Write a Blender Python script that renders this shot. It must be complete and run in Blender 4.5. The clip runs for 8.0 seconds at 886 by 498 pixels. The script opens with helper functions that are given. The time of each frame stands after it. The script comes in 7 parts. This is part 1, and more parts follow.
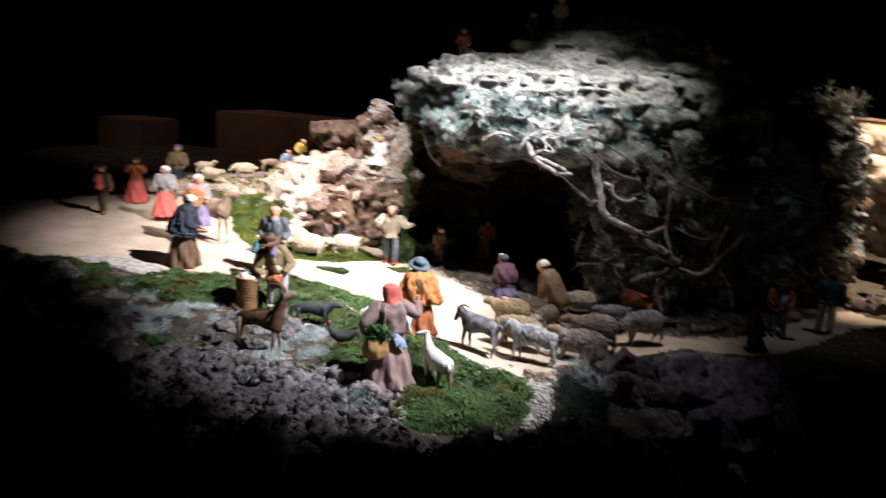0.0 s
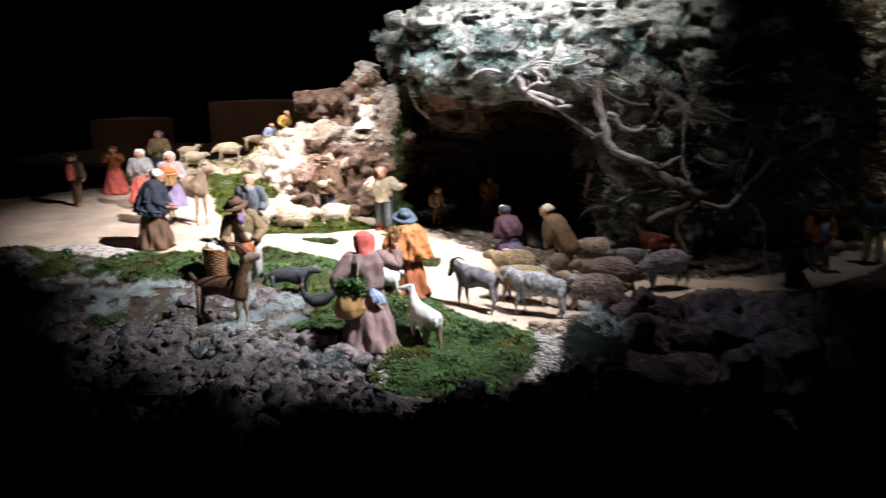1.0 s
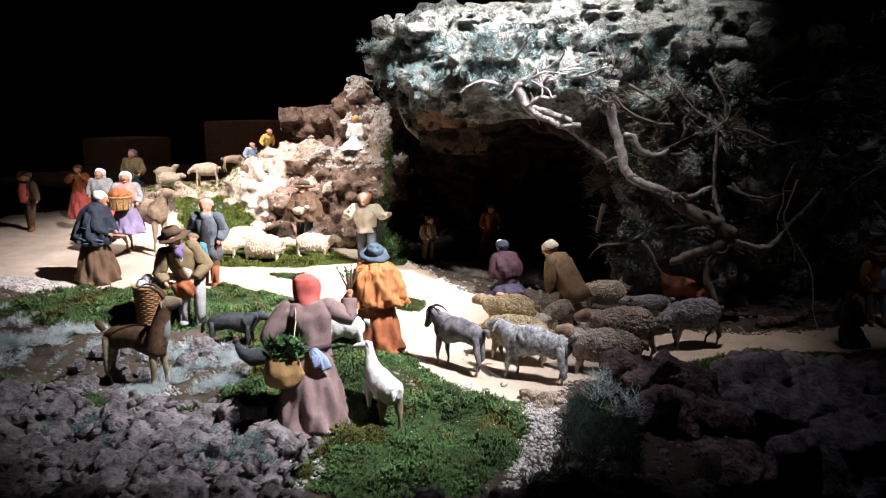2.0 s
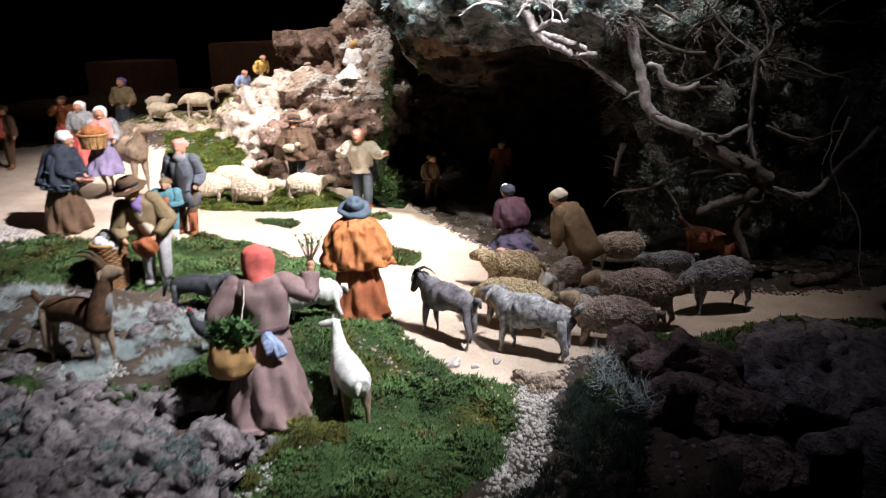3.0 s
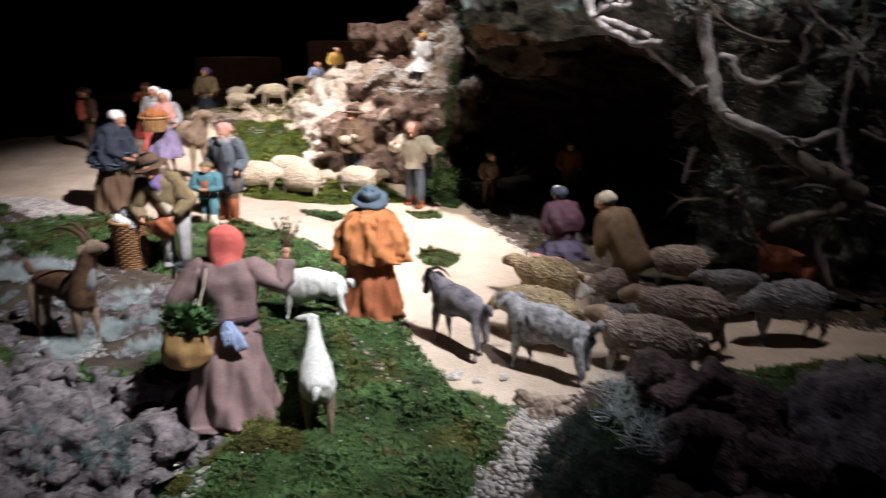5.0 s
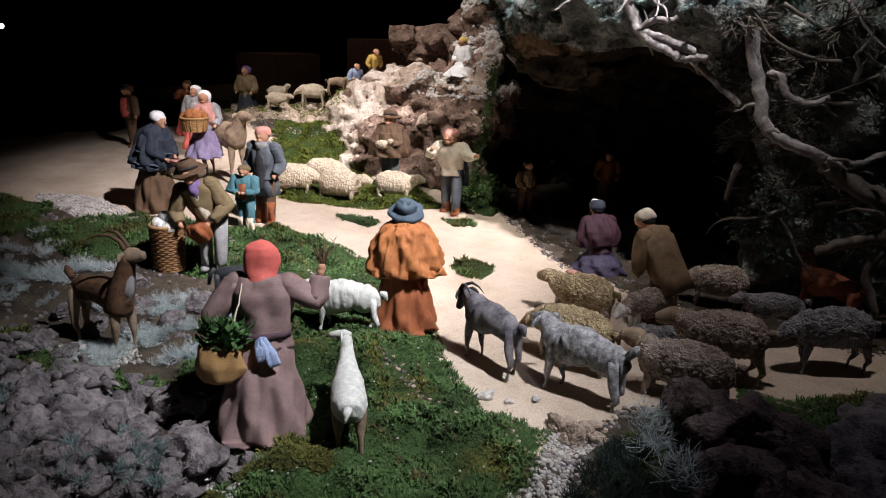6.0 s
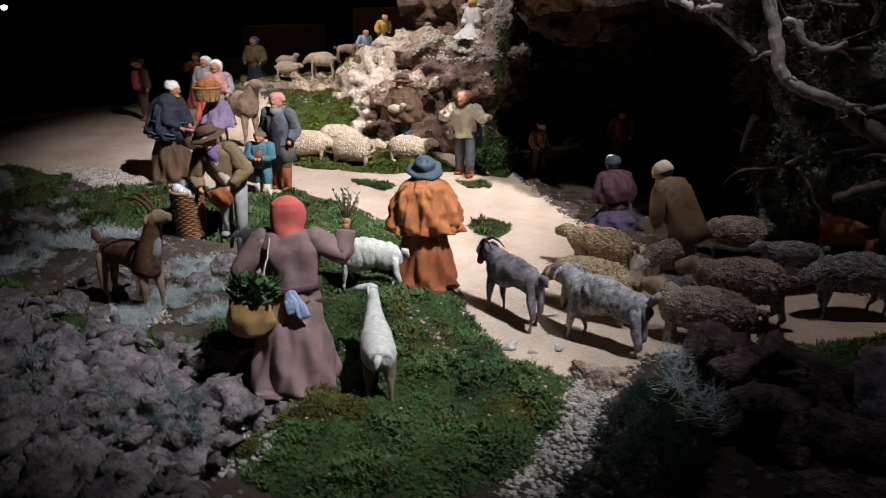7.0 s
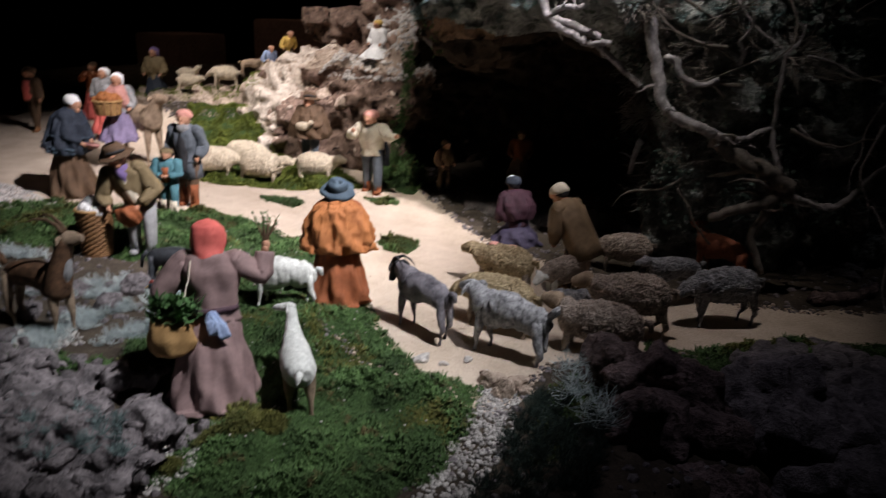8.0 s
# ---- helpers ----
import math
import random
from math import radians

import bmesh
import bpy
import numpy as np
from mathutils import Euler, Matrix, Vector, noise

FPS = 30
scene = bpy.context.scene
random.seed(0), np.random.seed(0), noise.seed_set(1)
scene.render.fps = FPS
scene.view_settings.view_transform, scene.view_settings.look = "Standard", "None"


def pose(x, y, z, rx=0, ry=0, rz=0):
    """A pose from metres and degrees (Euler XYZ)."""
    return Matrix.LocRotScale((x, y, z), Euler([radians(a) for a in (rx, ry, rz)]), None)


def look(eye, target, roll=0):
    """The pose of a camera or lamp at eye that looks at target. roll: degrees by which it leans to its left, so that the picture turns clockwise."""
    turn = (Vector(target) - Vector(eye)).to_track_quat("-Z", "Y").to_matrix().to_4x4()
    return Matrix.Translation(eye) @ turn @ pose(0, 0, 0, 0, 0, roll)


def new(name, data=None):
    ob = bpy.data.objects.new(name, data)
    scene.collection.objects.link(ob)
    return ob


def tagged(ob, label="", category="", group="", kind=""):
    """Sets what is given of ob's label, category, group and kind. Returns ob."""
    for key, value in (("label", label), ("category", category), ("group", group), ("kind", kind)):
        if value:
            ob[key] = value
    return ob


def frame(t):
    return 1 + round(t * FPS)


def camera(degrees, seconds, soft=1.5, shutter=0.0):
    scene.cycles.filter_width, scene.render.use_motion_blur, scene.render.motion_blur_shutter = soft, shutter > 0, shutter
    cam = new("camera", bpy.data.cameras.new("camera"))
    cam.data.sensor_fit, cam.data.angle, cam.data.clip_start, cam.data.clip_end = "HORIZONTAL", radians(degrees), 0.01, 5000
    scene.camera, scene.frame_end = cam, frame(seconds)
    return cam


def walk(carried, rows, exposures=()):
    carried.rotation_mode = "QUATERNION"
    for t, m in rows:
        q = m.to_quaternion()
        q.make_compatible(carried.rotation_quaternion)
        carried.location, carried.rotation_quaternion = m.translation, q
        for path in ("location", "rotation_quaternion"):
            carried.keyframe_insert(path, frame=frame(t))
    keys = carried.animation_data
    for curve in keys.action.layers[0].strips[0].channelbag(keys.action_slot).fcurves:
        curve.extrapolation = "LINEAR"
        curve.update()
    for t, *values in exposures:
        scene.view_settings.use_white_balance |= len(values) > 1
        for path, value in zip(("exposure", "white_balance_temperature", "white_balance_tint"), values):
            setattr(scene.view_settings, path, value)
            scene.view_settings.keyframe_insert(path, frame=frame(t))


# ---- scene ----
cam = camera(62.4, 8.0, soft=1.0, shutter=0.5)
PATH = [
    (0, (0.4516, 0.0361, 0.7108), (0.0207, 1.9403, 0.2767), 5.04),
    (0.2, (0.4211, 0.0518, 0.6969), (0.1059, 1.9753, 0.2489), 3.51),
    (0.5, (0.4633, 0.1324, 0.6111), (0.1308, 2.0570, 0.1809), -1.52),
    (0.8, (0.4999, 0.2109, 0.5932), (0.0627, 2.1007, 0.1055), -1.53),
    (1, (0.5082, 0.2568, 0.5524), (0.0036, 2.1387, 0.1010), -0.39),
    (1.2, (0.5121, 0.3120, 0.5465), (-0.0897, 2.1662, 0.0998), -0.21),
    (1.5, (0.5114, 0.4273, 0.5207), (-0.0315, 2.3188, 0.1638), 1.22),
    (1.7, (0.5043, 0.5016, 0.5127), (-0.0376, 2.3932, 0.1547), -0.08),
    (2.8, (0.5336, 0.7526, 0.5411), (-0.1068, 2.5638, -0.0152), 2.12),
    (3, (0.5226, 0.7956, 0.5429), (-0.1000, 2.6003, -0.0532), -0.15),
    (3.2, (0.5194, 0.8269, 0.5387), (-0.0970, 2.6481, -0.0122), -0.32),
    (3.5, (0.5635, 0.8767, 0.5239), (-0.0521, 2.6958, -0.0346), -0.54),
    (3.8, (0.6512, 0.9068, 0.5318), (-0.0107, 2.6985, -0.0612), 1.51),
    (4, (0.6693, 0.9250, 0.5232), (-0.0770, 2.6839, -0.0680), 1.12),
    (4.2, (0.6629, 0.9389, 0.5100), (-0.0908, 2.7017, -0.0596), 0.44),
    (4.5, (0.6384, 0.9552, 0.5023), (-0.1144, 2.7086, -0.0969), 0.41),
    (4.8, (0.6313, 0.9586, 0.4922), (-0.1883, 2.6805, -0.1105), 1.10),
    (5, (0.6223, 0.9612, 0.4895), (-0.2809, 2.6521, -0.0808), 0.99),
    (5.2, (0.6071, 0.9663, 0.4934), (-0.3689, 2.6105, -0.0930), 2.89),
    (6.3, (0.6120, 0.9740, 0.5202), (-0.3844, 2.6077, -0.0614), 1.09),
    (6.5, (0.6299, 0.9646, 0.5193), (-0.4543, 2.5408, -0.0638), -0.44),
    (6.8, (0.6388, 0.9442, 0.5237), (-0.3531, 2.5606, -0.1114), 2.14),
    (7, (0.6038, 0.9477, 0.4944), (-0.3809, 2.5604, -0.1610), 0.24),
    (7.3, (0.5828, 0.9190, 0.5009), (-0.3015, 2.5850, -0.1644), 1.17),
    (7.5, (0.5837, 0.9031, 0.5101), (-0.2607, 2.5978, -0.1343), 2.18),
    (7.8, (0.6046, 0.8940, 0.5283), (-0.1847, 2.6097, -0.1298), 3.22),
    (8, (0.6119, 0.8930, 0.5267), (-0.1371, 2.6390, -0.0981), 2.51),
]
EXPOSURES = [(0.0, 0.2), (1.7, 0.18), (3.0, -0.12), (4.0, -0.25), (5.0, -0.45), (6.3, -0.92), (7.5, -1.1), (8.0, -1.0)]
walk(cam, [(t, look(eye, target, roll)) for t, eye, target, roll in PATH], EXPOSURES)

# ---- light: a dark hall with a few ceiling spots over the model landscape, plus a fill ----
world = bpy.data.worlds.new("hall_dark")
scene.world = world
world.use_nodes = True
world.node_tree.nodes["Background"].inputs[0].default_value = (0.55, 0.62, 0.8, 1)
world.node_tree.nodes["Background"].inputs[1].default_value = 0.004


def spot(name, eye, target, watts, degrees, blend, colour, size=0.03):
    data = bpy.data.lights.new(name, "SPOT")
    data.energy, data.spot_size, data.spot_blend = watts, radians(degrees), blend
    data.color, data.shadow_soft_size = colour, size
    ob = new(name, data)
    ob.matrix_world = look(eye, target)
    return ob


spot("spot_meadow", (1.10, 1.82, 2.14), (-0.50, 2.37, 0.1), 1090, 33.5, 1.0, (1.0, 0.92, 0.95))
spot("spot_hillside", (-0.80, 1.40, 2.55), (-0.93, 2.93, 0.3), 740, 30, 1.0, (1.0, 0.90, 0.85))
spot("spot_front", (1.12, 1.66, 2.05), (-0.07, 1.755, 0.03), 545, 27.5, 1.0, (0.97, 0.96, 1.0))
spot("spot_cave_top", (0.36, 1.55, 2.80), (0.14, 2.70, 0.66), 680, 30, 1.0, (1.0, 0.95, 0.89))
spot("spot_far_scene", (2.1, 2.8, 2.6), (1.62, 3.55, 0.45), 900, 38, 0.8, (1.0, 0.84, 0.64))
spot("spot_thicket", (0.28, 1.85, 2.9), (0.43, 1.93, 0.10), 46, 22, 1.0, (0.86, 0.82, 1.0))
# added fill that lifts the sheep at the beam's edge; no lamp known there
spot("spot_flock", (0.40, 1.95, 2.9), (0.40, 2.33, 0.05), 130, 21.5, 1.0, (1.0, 0.89, 0.84))
spot("spot_path_end", (1.30, 2.05, 2.9), (1.10, 2.66, 0.04), 20, 16, 1.0, (0.92, 0.92, 1.0))
spot("spot_plinths", (-1.9, 3.4, 2.6), (-2.2, 4.6, 0.3), 30, 60, 1.0, (1.0, 0.75, 0.6))


# ---- numbers ----
def hash3(i, j, k, seed):
    n = (i.astype(np.int64) * 374761393 + j.astype(np.int64) * 668265263 + k.astype(np.int64) * 2147483647 + seed * 974711) & 0x7FFFFFFF
    n = ((n ^ (n >> 13)) * 1274126177) & 0x7FFFFFFF
    n = ((n ^ (n >> 16)) * 1103515245 + 12345) & 0x7FFFFFFF
    return (n & 0xFFFFF) / 524287.5 - 1.0


def vnoise(p, seed=0):
    """Value noise between -1 and 1 at the points p (n x 3)."""
    q = np.floor(p)
    f = p - q
    f = f * f * (3 - 2 * f)
    i, j, k = q[..., 0], q[..., 1], q[..., 2]
    out = 0
    for a in (0, 1):
        for b in (0, 1):
            for c in (0, 1):
                w = (f[..., 0] if a else 1 - f[..., 0]) * (f[..., 1] if b else 1 - f[..., 1]) * (f[..., 2] if c else 1 - f[..., 2])
                out = out + w * hash3(i + a, j + b, k + c, seed)
    return out


def fbm(p, octaves=4, seed=0, gain=0.5):
    out, amp, norm = 0, 1.0, 0.0
    for o in range(octaves):
        out = out + amp * vnoise(p * 2.0 ** o + 17.3 * o, seed + o)
        norm += amp
        amp *= gain
    return out / norm


def ridge(p, octaves=4, seed=0):
    out, amp, norm = 0, 1.0, 0.0
    for o in range(octaves):
        out = out + amp * (1 - 2 * np.abs(vnoise(p * 2.0 ** o + 9.1 * o, seed + o)))
        norm += amp
        amp *= 0.5
    return out / norm


def smooth(a, b, x):
    t = np.clip((x - a) / (b - a), 0, 1)
    return t * t * (3 - 2 * t)


def inside(x, y, poly):
    """How far the points lie inside a closed outline; minus outside."""
    x, y = np.asarray(x, float), np.asarray(y, float)
    d = np.full(x.shape, 1e9)
    odd = np.zeros(x.shape, bool)
    for (ax, ay), (bx, by) in zip(poly, poly[1:] + poly[:1]):
        ex, ey = bx - ax, by - ay
        t = np.clip(((x - ax) * ex + (y - ay) * ey) / (ex * ex + ey * ey), 0, 1)
        d = np.minimum(d, np.hypot(x - ax - t * ex, y - ay - t * ey))
        cross = ((ay > y) != (by > y)) & (x < (bx - ax) * (y - ay) / (by - ay + 1e-12) + ax)
        odd ^= cross
    return np.where(odd, d, -d)


# ---- materials ----
def mat(name, dark, light, scale=30, fine=180, rough=0.85, bump=0.4, depth=0.002, spec=0.25, speck=None, per_piece=0.0, metal=0.0):
    """A mottled surface: a broad mottling between two colours, a fine grain over it and relief from both."""
    m = bpy.data.materials.new(name)
    m.use_nodes = True
    t = m.node_tree
    bsdf = t.nodes["Principled BSDF"]
    co = t.nodes.new("ShaderNodeTexCoord").outputs["Object"]

    def noise_node(s, detail):
        n = t.nodes.new("ShaderNodeTexNoise")
        n.inputs["Scale"].default_value, n.inputs["Detail"].default_value = s, detail
        n.inputs["Roughness"].default_value = 0.62
        t.links.new(co, n.inputs["Vector"])
        return n.outputs["Fac"]

    def ramp(fac, stops):
        r = t.nodes.new("ShaderNodeValToRGB")
        els = r.color_ramp.elements
        els[0].position, els[0].color = stops[0][0], (*stops[0][1], 1)
        els[1].position, els[1].color = stops[1][0], (*stops[1][1], 1)
        t.links.new(fac, r.inputs["Fac"])
        return r.outputs["Color"]

    def mix(kind, fac, a, b):
        n = t.nodes.new("ShaderNodeMix")
        n.data_type, n.blend_type = "RGBA", kind
        n.inputs[0].default_value = fac
        t.links.new(a, n.inputs[6])
        t.links.new(b, n.inputs[7])
        return n.outputs[2]

    broad, grain = noise_node(scale, 5), noise_node(fine, 4)
    colour = ramp(broad, [(0.32, dark), (0.68, light)])
    colour = mix("OVERLAY", 0.55, colour, ramp(grain, [(0.3, (0.25, 0.25, 0.25)), (0.7, (0.75, 0.75, 0.75))]))
    if speck:
        patch = noise_node(scale * 2.3, 3)
        where = ramp(patch, [(0.58, (0, 0, 0)), (0.66, (1, 1, 1))])
        rgb = t.nodes.new("ShaderNodeRGB")
        rgb.outputs[0].default_value = (*speck, 1)
        n = t.nodes.new("ShaderNodeMix")
        n.data_type = "RGBA"
        t.links.new(where, n.inputs[0])
        t.links.new(colour, n.inputs[6])
        t.links.new(rgb.outputs[0], n.inputs[7])
        colour = n.outputs[2]
    if per_piece:
        info = t.nodes.new("ShaderNodeObjectInfo").outputs["Random"]
        geo = t.nodes.new("ShaderNodeNewGeometry").outputs["Random Per Island"]
        add = t.nodes.new("ShaderNodeMath")
        add.operation = "ADD"
        t.links.new(info, add.inputs[0])
        t.links.new(geo, add.inputs[1])
        rng = t.nodes.new("ShaderNodeMapRange")
        rng.inputs["From Max"].default_value = 2
        rng.inputs["To Min"].default_value, rng.inputs["To Max"].default_value = 1 - per_piece, 1 + per_piece
        t.links.new(add.outputs[0], rng.inputs["Value"])
        hsv = t.nodes.new("ShaderNodeHueSaturation")
        t.links.new(colour, hsv.inputs["Color"])
        t.links.new(rng.outputs[0], hsv.inputs["Value"])
        colour = hsv.outputs[0]
    t.links.new(colour, bsdf.inputs["Base Color"])
    bsdf.inputs["Roughness"].default_value = rough
    bsdf.inputs["Specular IOR Level"].default_value = spec
    bsdf.inputs["Metallic"].default_value = metal
    if bump:
        add = t.nodes.new("ShaderNodeMath")
        add.operation = "ADD"
        t.links.new(broad, add.inputs[0])
        t.links.new(grain, add.inputs[1])
        b = t.nodes.new("ShaderNodeBump")
        b.inputs["Strength"].default_value, b.inputs["Distance"].default_value = bump, depth
        t.links.new(add.outputs[0], b.inputs["Height"])
        t.links.new(b.outputs[0], bsdf.inputs["Normal"])
    return m


def glow(name, colour, strength):
    m = bpy.data.materials.new(name)
    m.use_nodes = True
    b = m.node_tree.nodes["Principled BSDF"]
    b.inputs["Base Color"].default_value = (*colour, 1)
    b.inputs["Emission Color"].default_value = (*colour, 1)
    b.inputs["Emission Strength"].default_value = strength
    return m


M_SAND = mat("sand", (0.44, 0.355, 0.275), (0.60, 0.505, 0.41), 9, 420, 0.95, 0.6, 0.0012, 0.15)
M_SOIL = mat("peaty_soil", (0.035, 0.028, 0.022), (0.10, 0.08, 0.06), 22, 260, 0.95, 0.8, 0.004, 0.15)
M_MOSS = mat("moss", (0.018, 0.036, 0.013), (0.055, 0.095, 0.033), 26, 340, 0.95, 0.9, 0.004, 0.1)
M_BLADE = mat("moss_fronds", (0.028, 0.052, 0.018), (0.105, 0.190, 0.064), 13, 300, 0.8, 0.0, per_piece=0.5, speck=(0.10, 0.085, 0.035))
M_BLADE_Y = mat("yellow_moss_fronds", (0.065, 0.09, 0.016), (0.20, 0.235, 0.042), 16, 300, 0.8, 0.0, per_piece=0.4)
M_BLADE_O = mat("olive_moss_fronds", (0.045, 0.052, 0.014), (0.13, 0.13, 0.034), 16, 300, 0.8, 0.0, per_piece=0.4)
M_GRAVEL = mat("white_gravel", (0.24, 0.225, 0.215), (0.66, 0.63, 0.60), 60, 300, 0.8, 0.3, 0.001, 0.3, per_piece=0.3)
M_LAVA = mat("mauve_grey_rock", (0.058, 0.052, 0.056), (0.262, 0.232, 0.240), 40, 190, 0.9, 1.0, 0.005, 0.3, speck=(0.075, 0.066, 0.072), per_piece=0.25)
M_REDROCK = mat("red_brown_rock", (0.045, 0.030, 0.030), (0.31, 0.225, 0.22), 30, 170, 0.9, 1.0, 0.010, 0.3, speck=(0.06, 0.04, 0.035), per_piece=0.25)
M_TANROCK = mat("tan_rock", (0.30, 0.225, 0.175), (0.62, 0.51, 0.42), 17, 110, 0.9, 1.0, 0.006, 0.25, speck=(0.20, 0.14, 0.11), per_piece=0.2)
M_PINKROCK = mat("pink_brown_rock", (0.085, 0.052, 0.040), (0.34, 0.235, 0.185), 24, 120, 0.9, 1.0, 0.008, 0.25, speck=(0.05, 0.034, 0.028), per_piece=0.2)
M_PALEROCK = mat("pale_chalky_rock", (0.36, 0.295, 0.245), (0.70, 0.62, 0.54), 26, 140, 0.92, 0.9, 0.005, 0.2, speck=(0.36, 0.29, 0.24), per_piece=0.1)
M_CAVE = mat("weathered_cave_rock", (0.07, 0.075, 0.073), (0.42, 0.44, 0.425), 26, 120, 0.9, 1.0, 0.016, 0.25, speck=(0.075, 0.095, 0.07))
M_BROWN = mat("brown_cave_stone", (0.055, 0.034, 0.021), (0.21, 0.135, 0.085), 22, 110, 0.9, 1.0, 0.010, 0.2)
# cave inside: brown rock with the hollow's shade darkened into its colour
M_CAVE_SHADE = mat("shaded_brown_cave_rock", (0.012, 0.009, 0.007), (0.055, 0.038, 0.026), 9, 80, 0.95, 1.0, 0.008, 0.1)
M_LICHEN = mat("grey_lichen", (0.30, 0.37, 0.38), (0.72, 0.80, 0.80), 40, 250, 0.9, 0.0, per_piece=0.4)
M_TEAL = mat("blue_green_lichen", (0.09, 0.135, 0.135), (0.26, 0.345, 0.345), 40, 250, 0.9, 0.0, per_piece=0.4)
M_LEAF = mat("dark_leaves", (0.02, 0.032, 0.025), (0.055, 0.085, 0.07), 40, 250, 0.6, 0.0, per_piece=0.4)
M_ROOT = mat("bleached_root", (0.11, 0.10, 0.105), (0.40, 0.375, 0.385), 30, 160, 0.8, 0.8, 0.003, 0.3)
M_TWIG = mat("dark_twig", (0.06, 0.05, 0.045), (0.19, 0.17, 0.15), 40, 200, 0.8, 0.5, 0.001, 0.3)
M_DRY = mat("dry_grey_brush", (0.12, 0.105, 0.10), (0.30, 0.27, 0.255), 40, 200, 0.9, 0.0, per_piece=0.4)
M_BLACK = mat("black_paint", (0.006, 0.006, 0.007), (0.012, 0.012, 0.013), 3, 60, 0.8, 0.1, 0.002, 0.2)
M_PANEL = mat("brown_panel", (0.14, 0.085, 0.06), (0.22, 0.13, 0.095), 4, 60, 0.8, 0.2, 0.002, 0.2)

TINTS = dict(
    mauve=((0.17, 0.112, 0.112), (0.29, 0.195, 0.19)), red=((0.52, 0.085, 0.075), (0.74, 0.17, 0.145)), wicker=((0.09, 0.045, 0.02), (0.22, 0.115, 0.05)), orange=((0.20, 0.066, 0.022), (0.44, 0.17, 0.06)),
    coat=((0.12, 0.082, 0.048), (0.29, 0.20, 0.12)), lilac=((0.13, 0.105, 0.19), (0.27, 0.22, 0.35)), rust=((0.13, 0.042, 0.018), (0.30, 0.095, 0.038)), dusk=((0.026, 0.022, 0.045), (0.07, 0.06, 0.105)), plaid=((0.010, 0.005, 0.009), (0.060, 0.024, 0.038)), steel=((0.022, 0.040, 0.060), (0.075, 0.108, 0.142)), navy=((0.012, 0.016, 0.026), (0.036, 0.046, 0.066)),
    slate=((0.055, 0.065, 0.08), (0.13, 0.15, 0.175)), cream=((0.50, 0.44, 0.33), (0.72, 0.66, 0.54)), white=((0.62, 0.62, 0.62), (0.82, 0.82, 0.82)),
    brown=((0.055, 0.032, 0.02), (0.13, 0.08, 0.048)), olive=((0.11, 0.085, 0.045), (0.22, 0.165, 0.09)), purple=((0.09, 0.06, 0.16), (0.20, 0.14, 0.32)),
    plum=((0.045, 0.025, 0.034), (0.105, 0.062, 0.08)), teal=((0.035, 0.11, 0.14), (0.09, 0.22, 0.26)), sky=((0.15, 0.22, 0.42), (0.38, 0.47, 0.68)),
    skin=((0.42, 0.21, 0.13), (0.55, 0.30, 0.20)), pink=((0.50, 0.20, 0.16), (0.70, 0.36, 0.30)), straw=((0.26, 0.14, 0.05), (0.46, 0.28, 0.12)),
    dark=((0.012, 0.012, 0.014), (0.04, 0.04, 0.045)), tan=((0.26, 0.17, 0.09), (0.42, 0.30, 0.18)), grey=((0.16, 0.16, 0.165), (0.33, 0.33, 0.34)),
    pinkish=((0.24, 0.07, 0.06), (0.60, 0.32, 0.28)), gold=((0.45, 0.28, 0.06), (0.70, 0.48, 0.14)), leather=((0.16, 0.075, 0.03), (0.30, 0.15, 0.07)), green=((0.025, 0.06, 0.02), (0.07, 0.15, 0.05)))
MATS = {k: mat("painted_clay_" + k, tuple(0.55 * p + 0.35 * q for p, q in zip(a, b)), b, 45, 900, 0.7, 0.7, 0.0012, 0.25) for k, (a, b) in TINTS.items()}


def fleece(name, dark, light, curl=260, depth=0.006, gap=0.55):
    """Curly wool: rounded locks a few millimetres wide, the shade between them mixed into the colour."""
    m = mat(name, dark, light, 60, 900, 0.95, 0.0, spec=0.1)
    t = m.node_tree
    bsdf = t.nodes["Principled BSDF"]
    co = t.nodes.new("ShaderNodeTexCoord").outputs["Object"]
    warp = t.nodes.new("ShaderNodeTexNoise")
    warp.inputs["Scale"].default_value = 150
    t.links.new(co, warp.inputs["Vector"])
    add = t.nodes.new("ShaderNodeMix")
    add.data_type, add.blend_type = "RGBA", "LINEAR_LIGHT"
    add.inputs[0].default_value = 0.006
    t.links.new(co, add.inputs[6])
    t.links.new(warp.outputs["Color"], add.inputs[7])
    vor = t.nodes.new("ShaderNodeTexVoronoi")
    vor.feature = "SMOOTH_F1"
    vor.inputs["Scale"].default_value = curl
    t.links.new(add.outputs[2], vor.inputs["Vector"])
    up = t.nodes.new("ShaderNodeMapRange")
    up.inputs["From Max"].default_value = 0.75
    up.inputs["To Min"].default_value, up.inputs["To Max"].default_value = 1.0, 0.0
    t.links.new(vor.outputs["Distance"], up.inputs["Value"])
    shade = t.nodes.new("ShaderNodeMapRange")
    shade.inputs["To Min"].default_value, shade.inputs["To Max"].default_value = gap, 1.12
    t.links.new(up.outputs[0], shade.inputs["Value"])
    old = bsdf.inputs["Base Color"].links[0].from_socket
    hsv = t.nodes.new("ShaderNodeHueSaturation")
    t.links.new(old, hsv.inputs["Color"])
    t.links.new(shade.outputs[0], hsv.inputs["Value"])
    t.links.new(hsv.outputs[0], bsdf.inputs["Base Color"])
    b = t.nodes.new("ShaderNodeBump")
    b.inputs["Strength"].default_value, b.inputs["Distance"].default_value = 1.0, depth
    t.links.new(up.outputs[0], b.inputs["Height"])
    t.links.new(b.outputs[0], bsdf.inputs["Normal"])
    return m


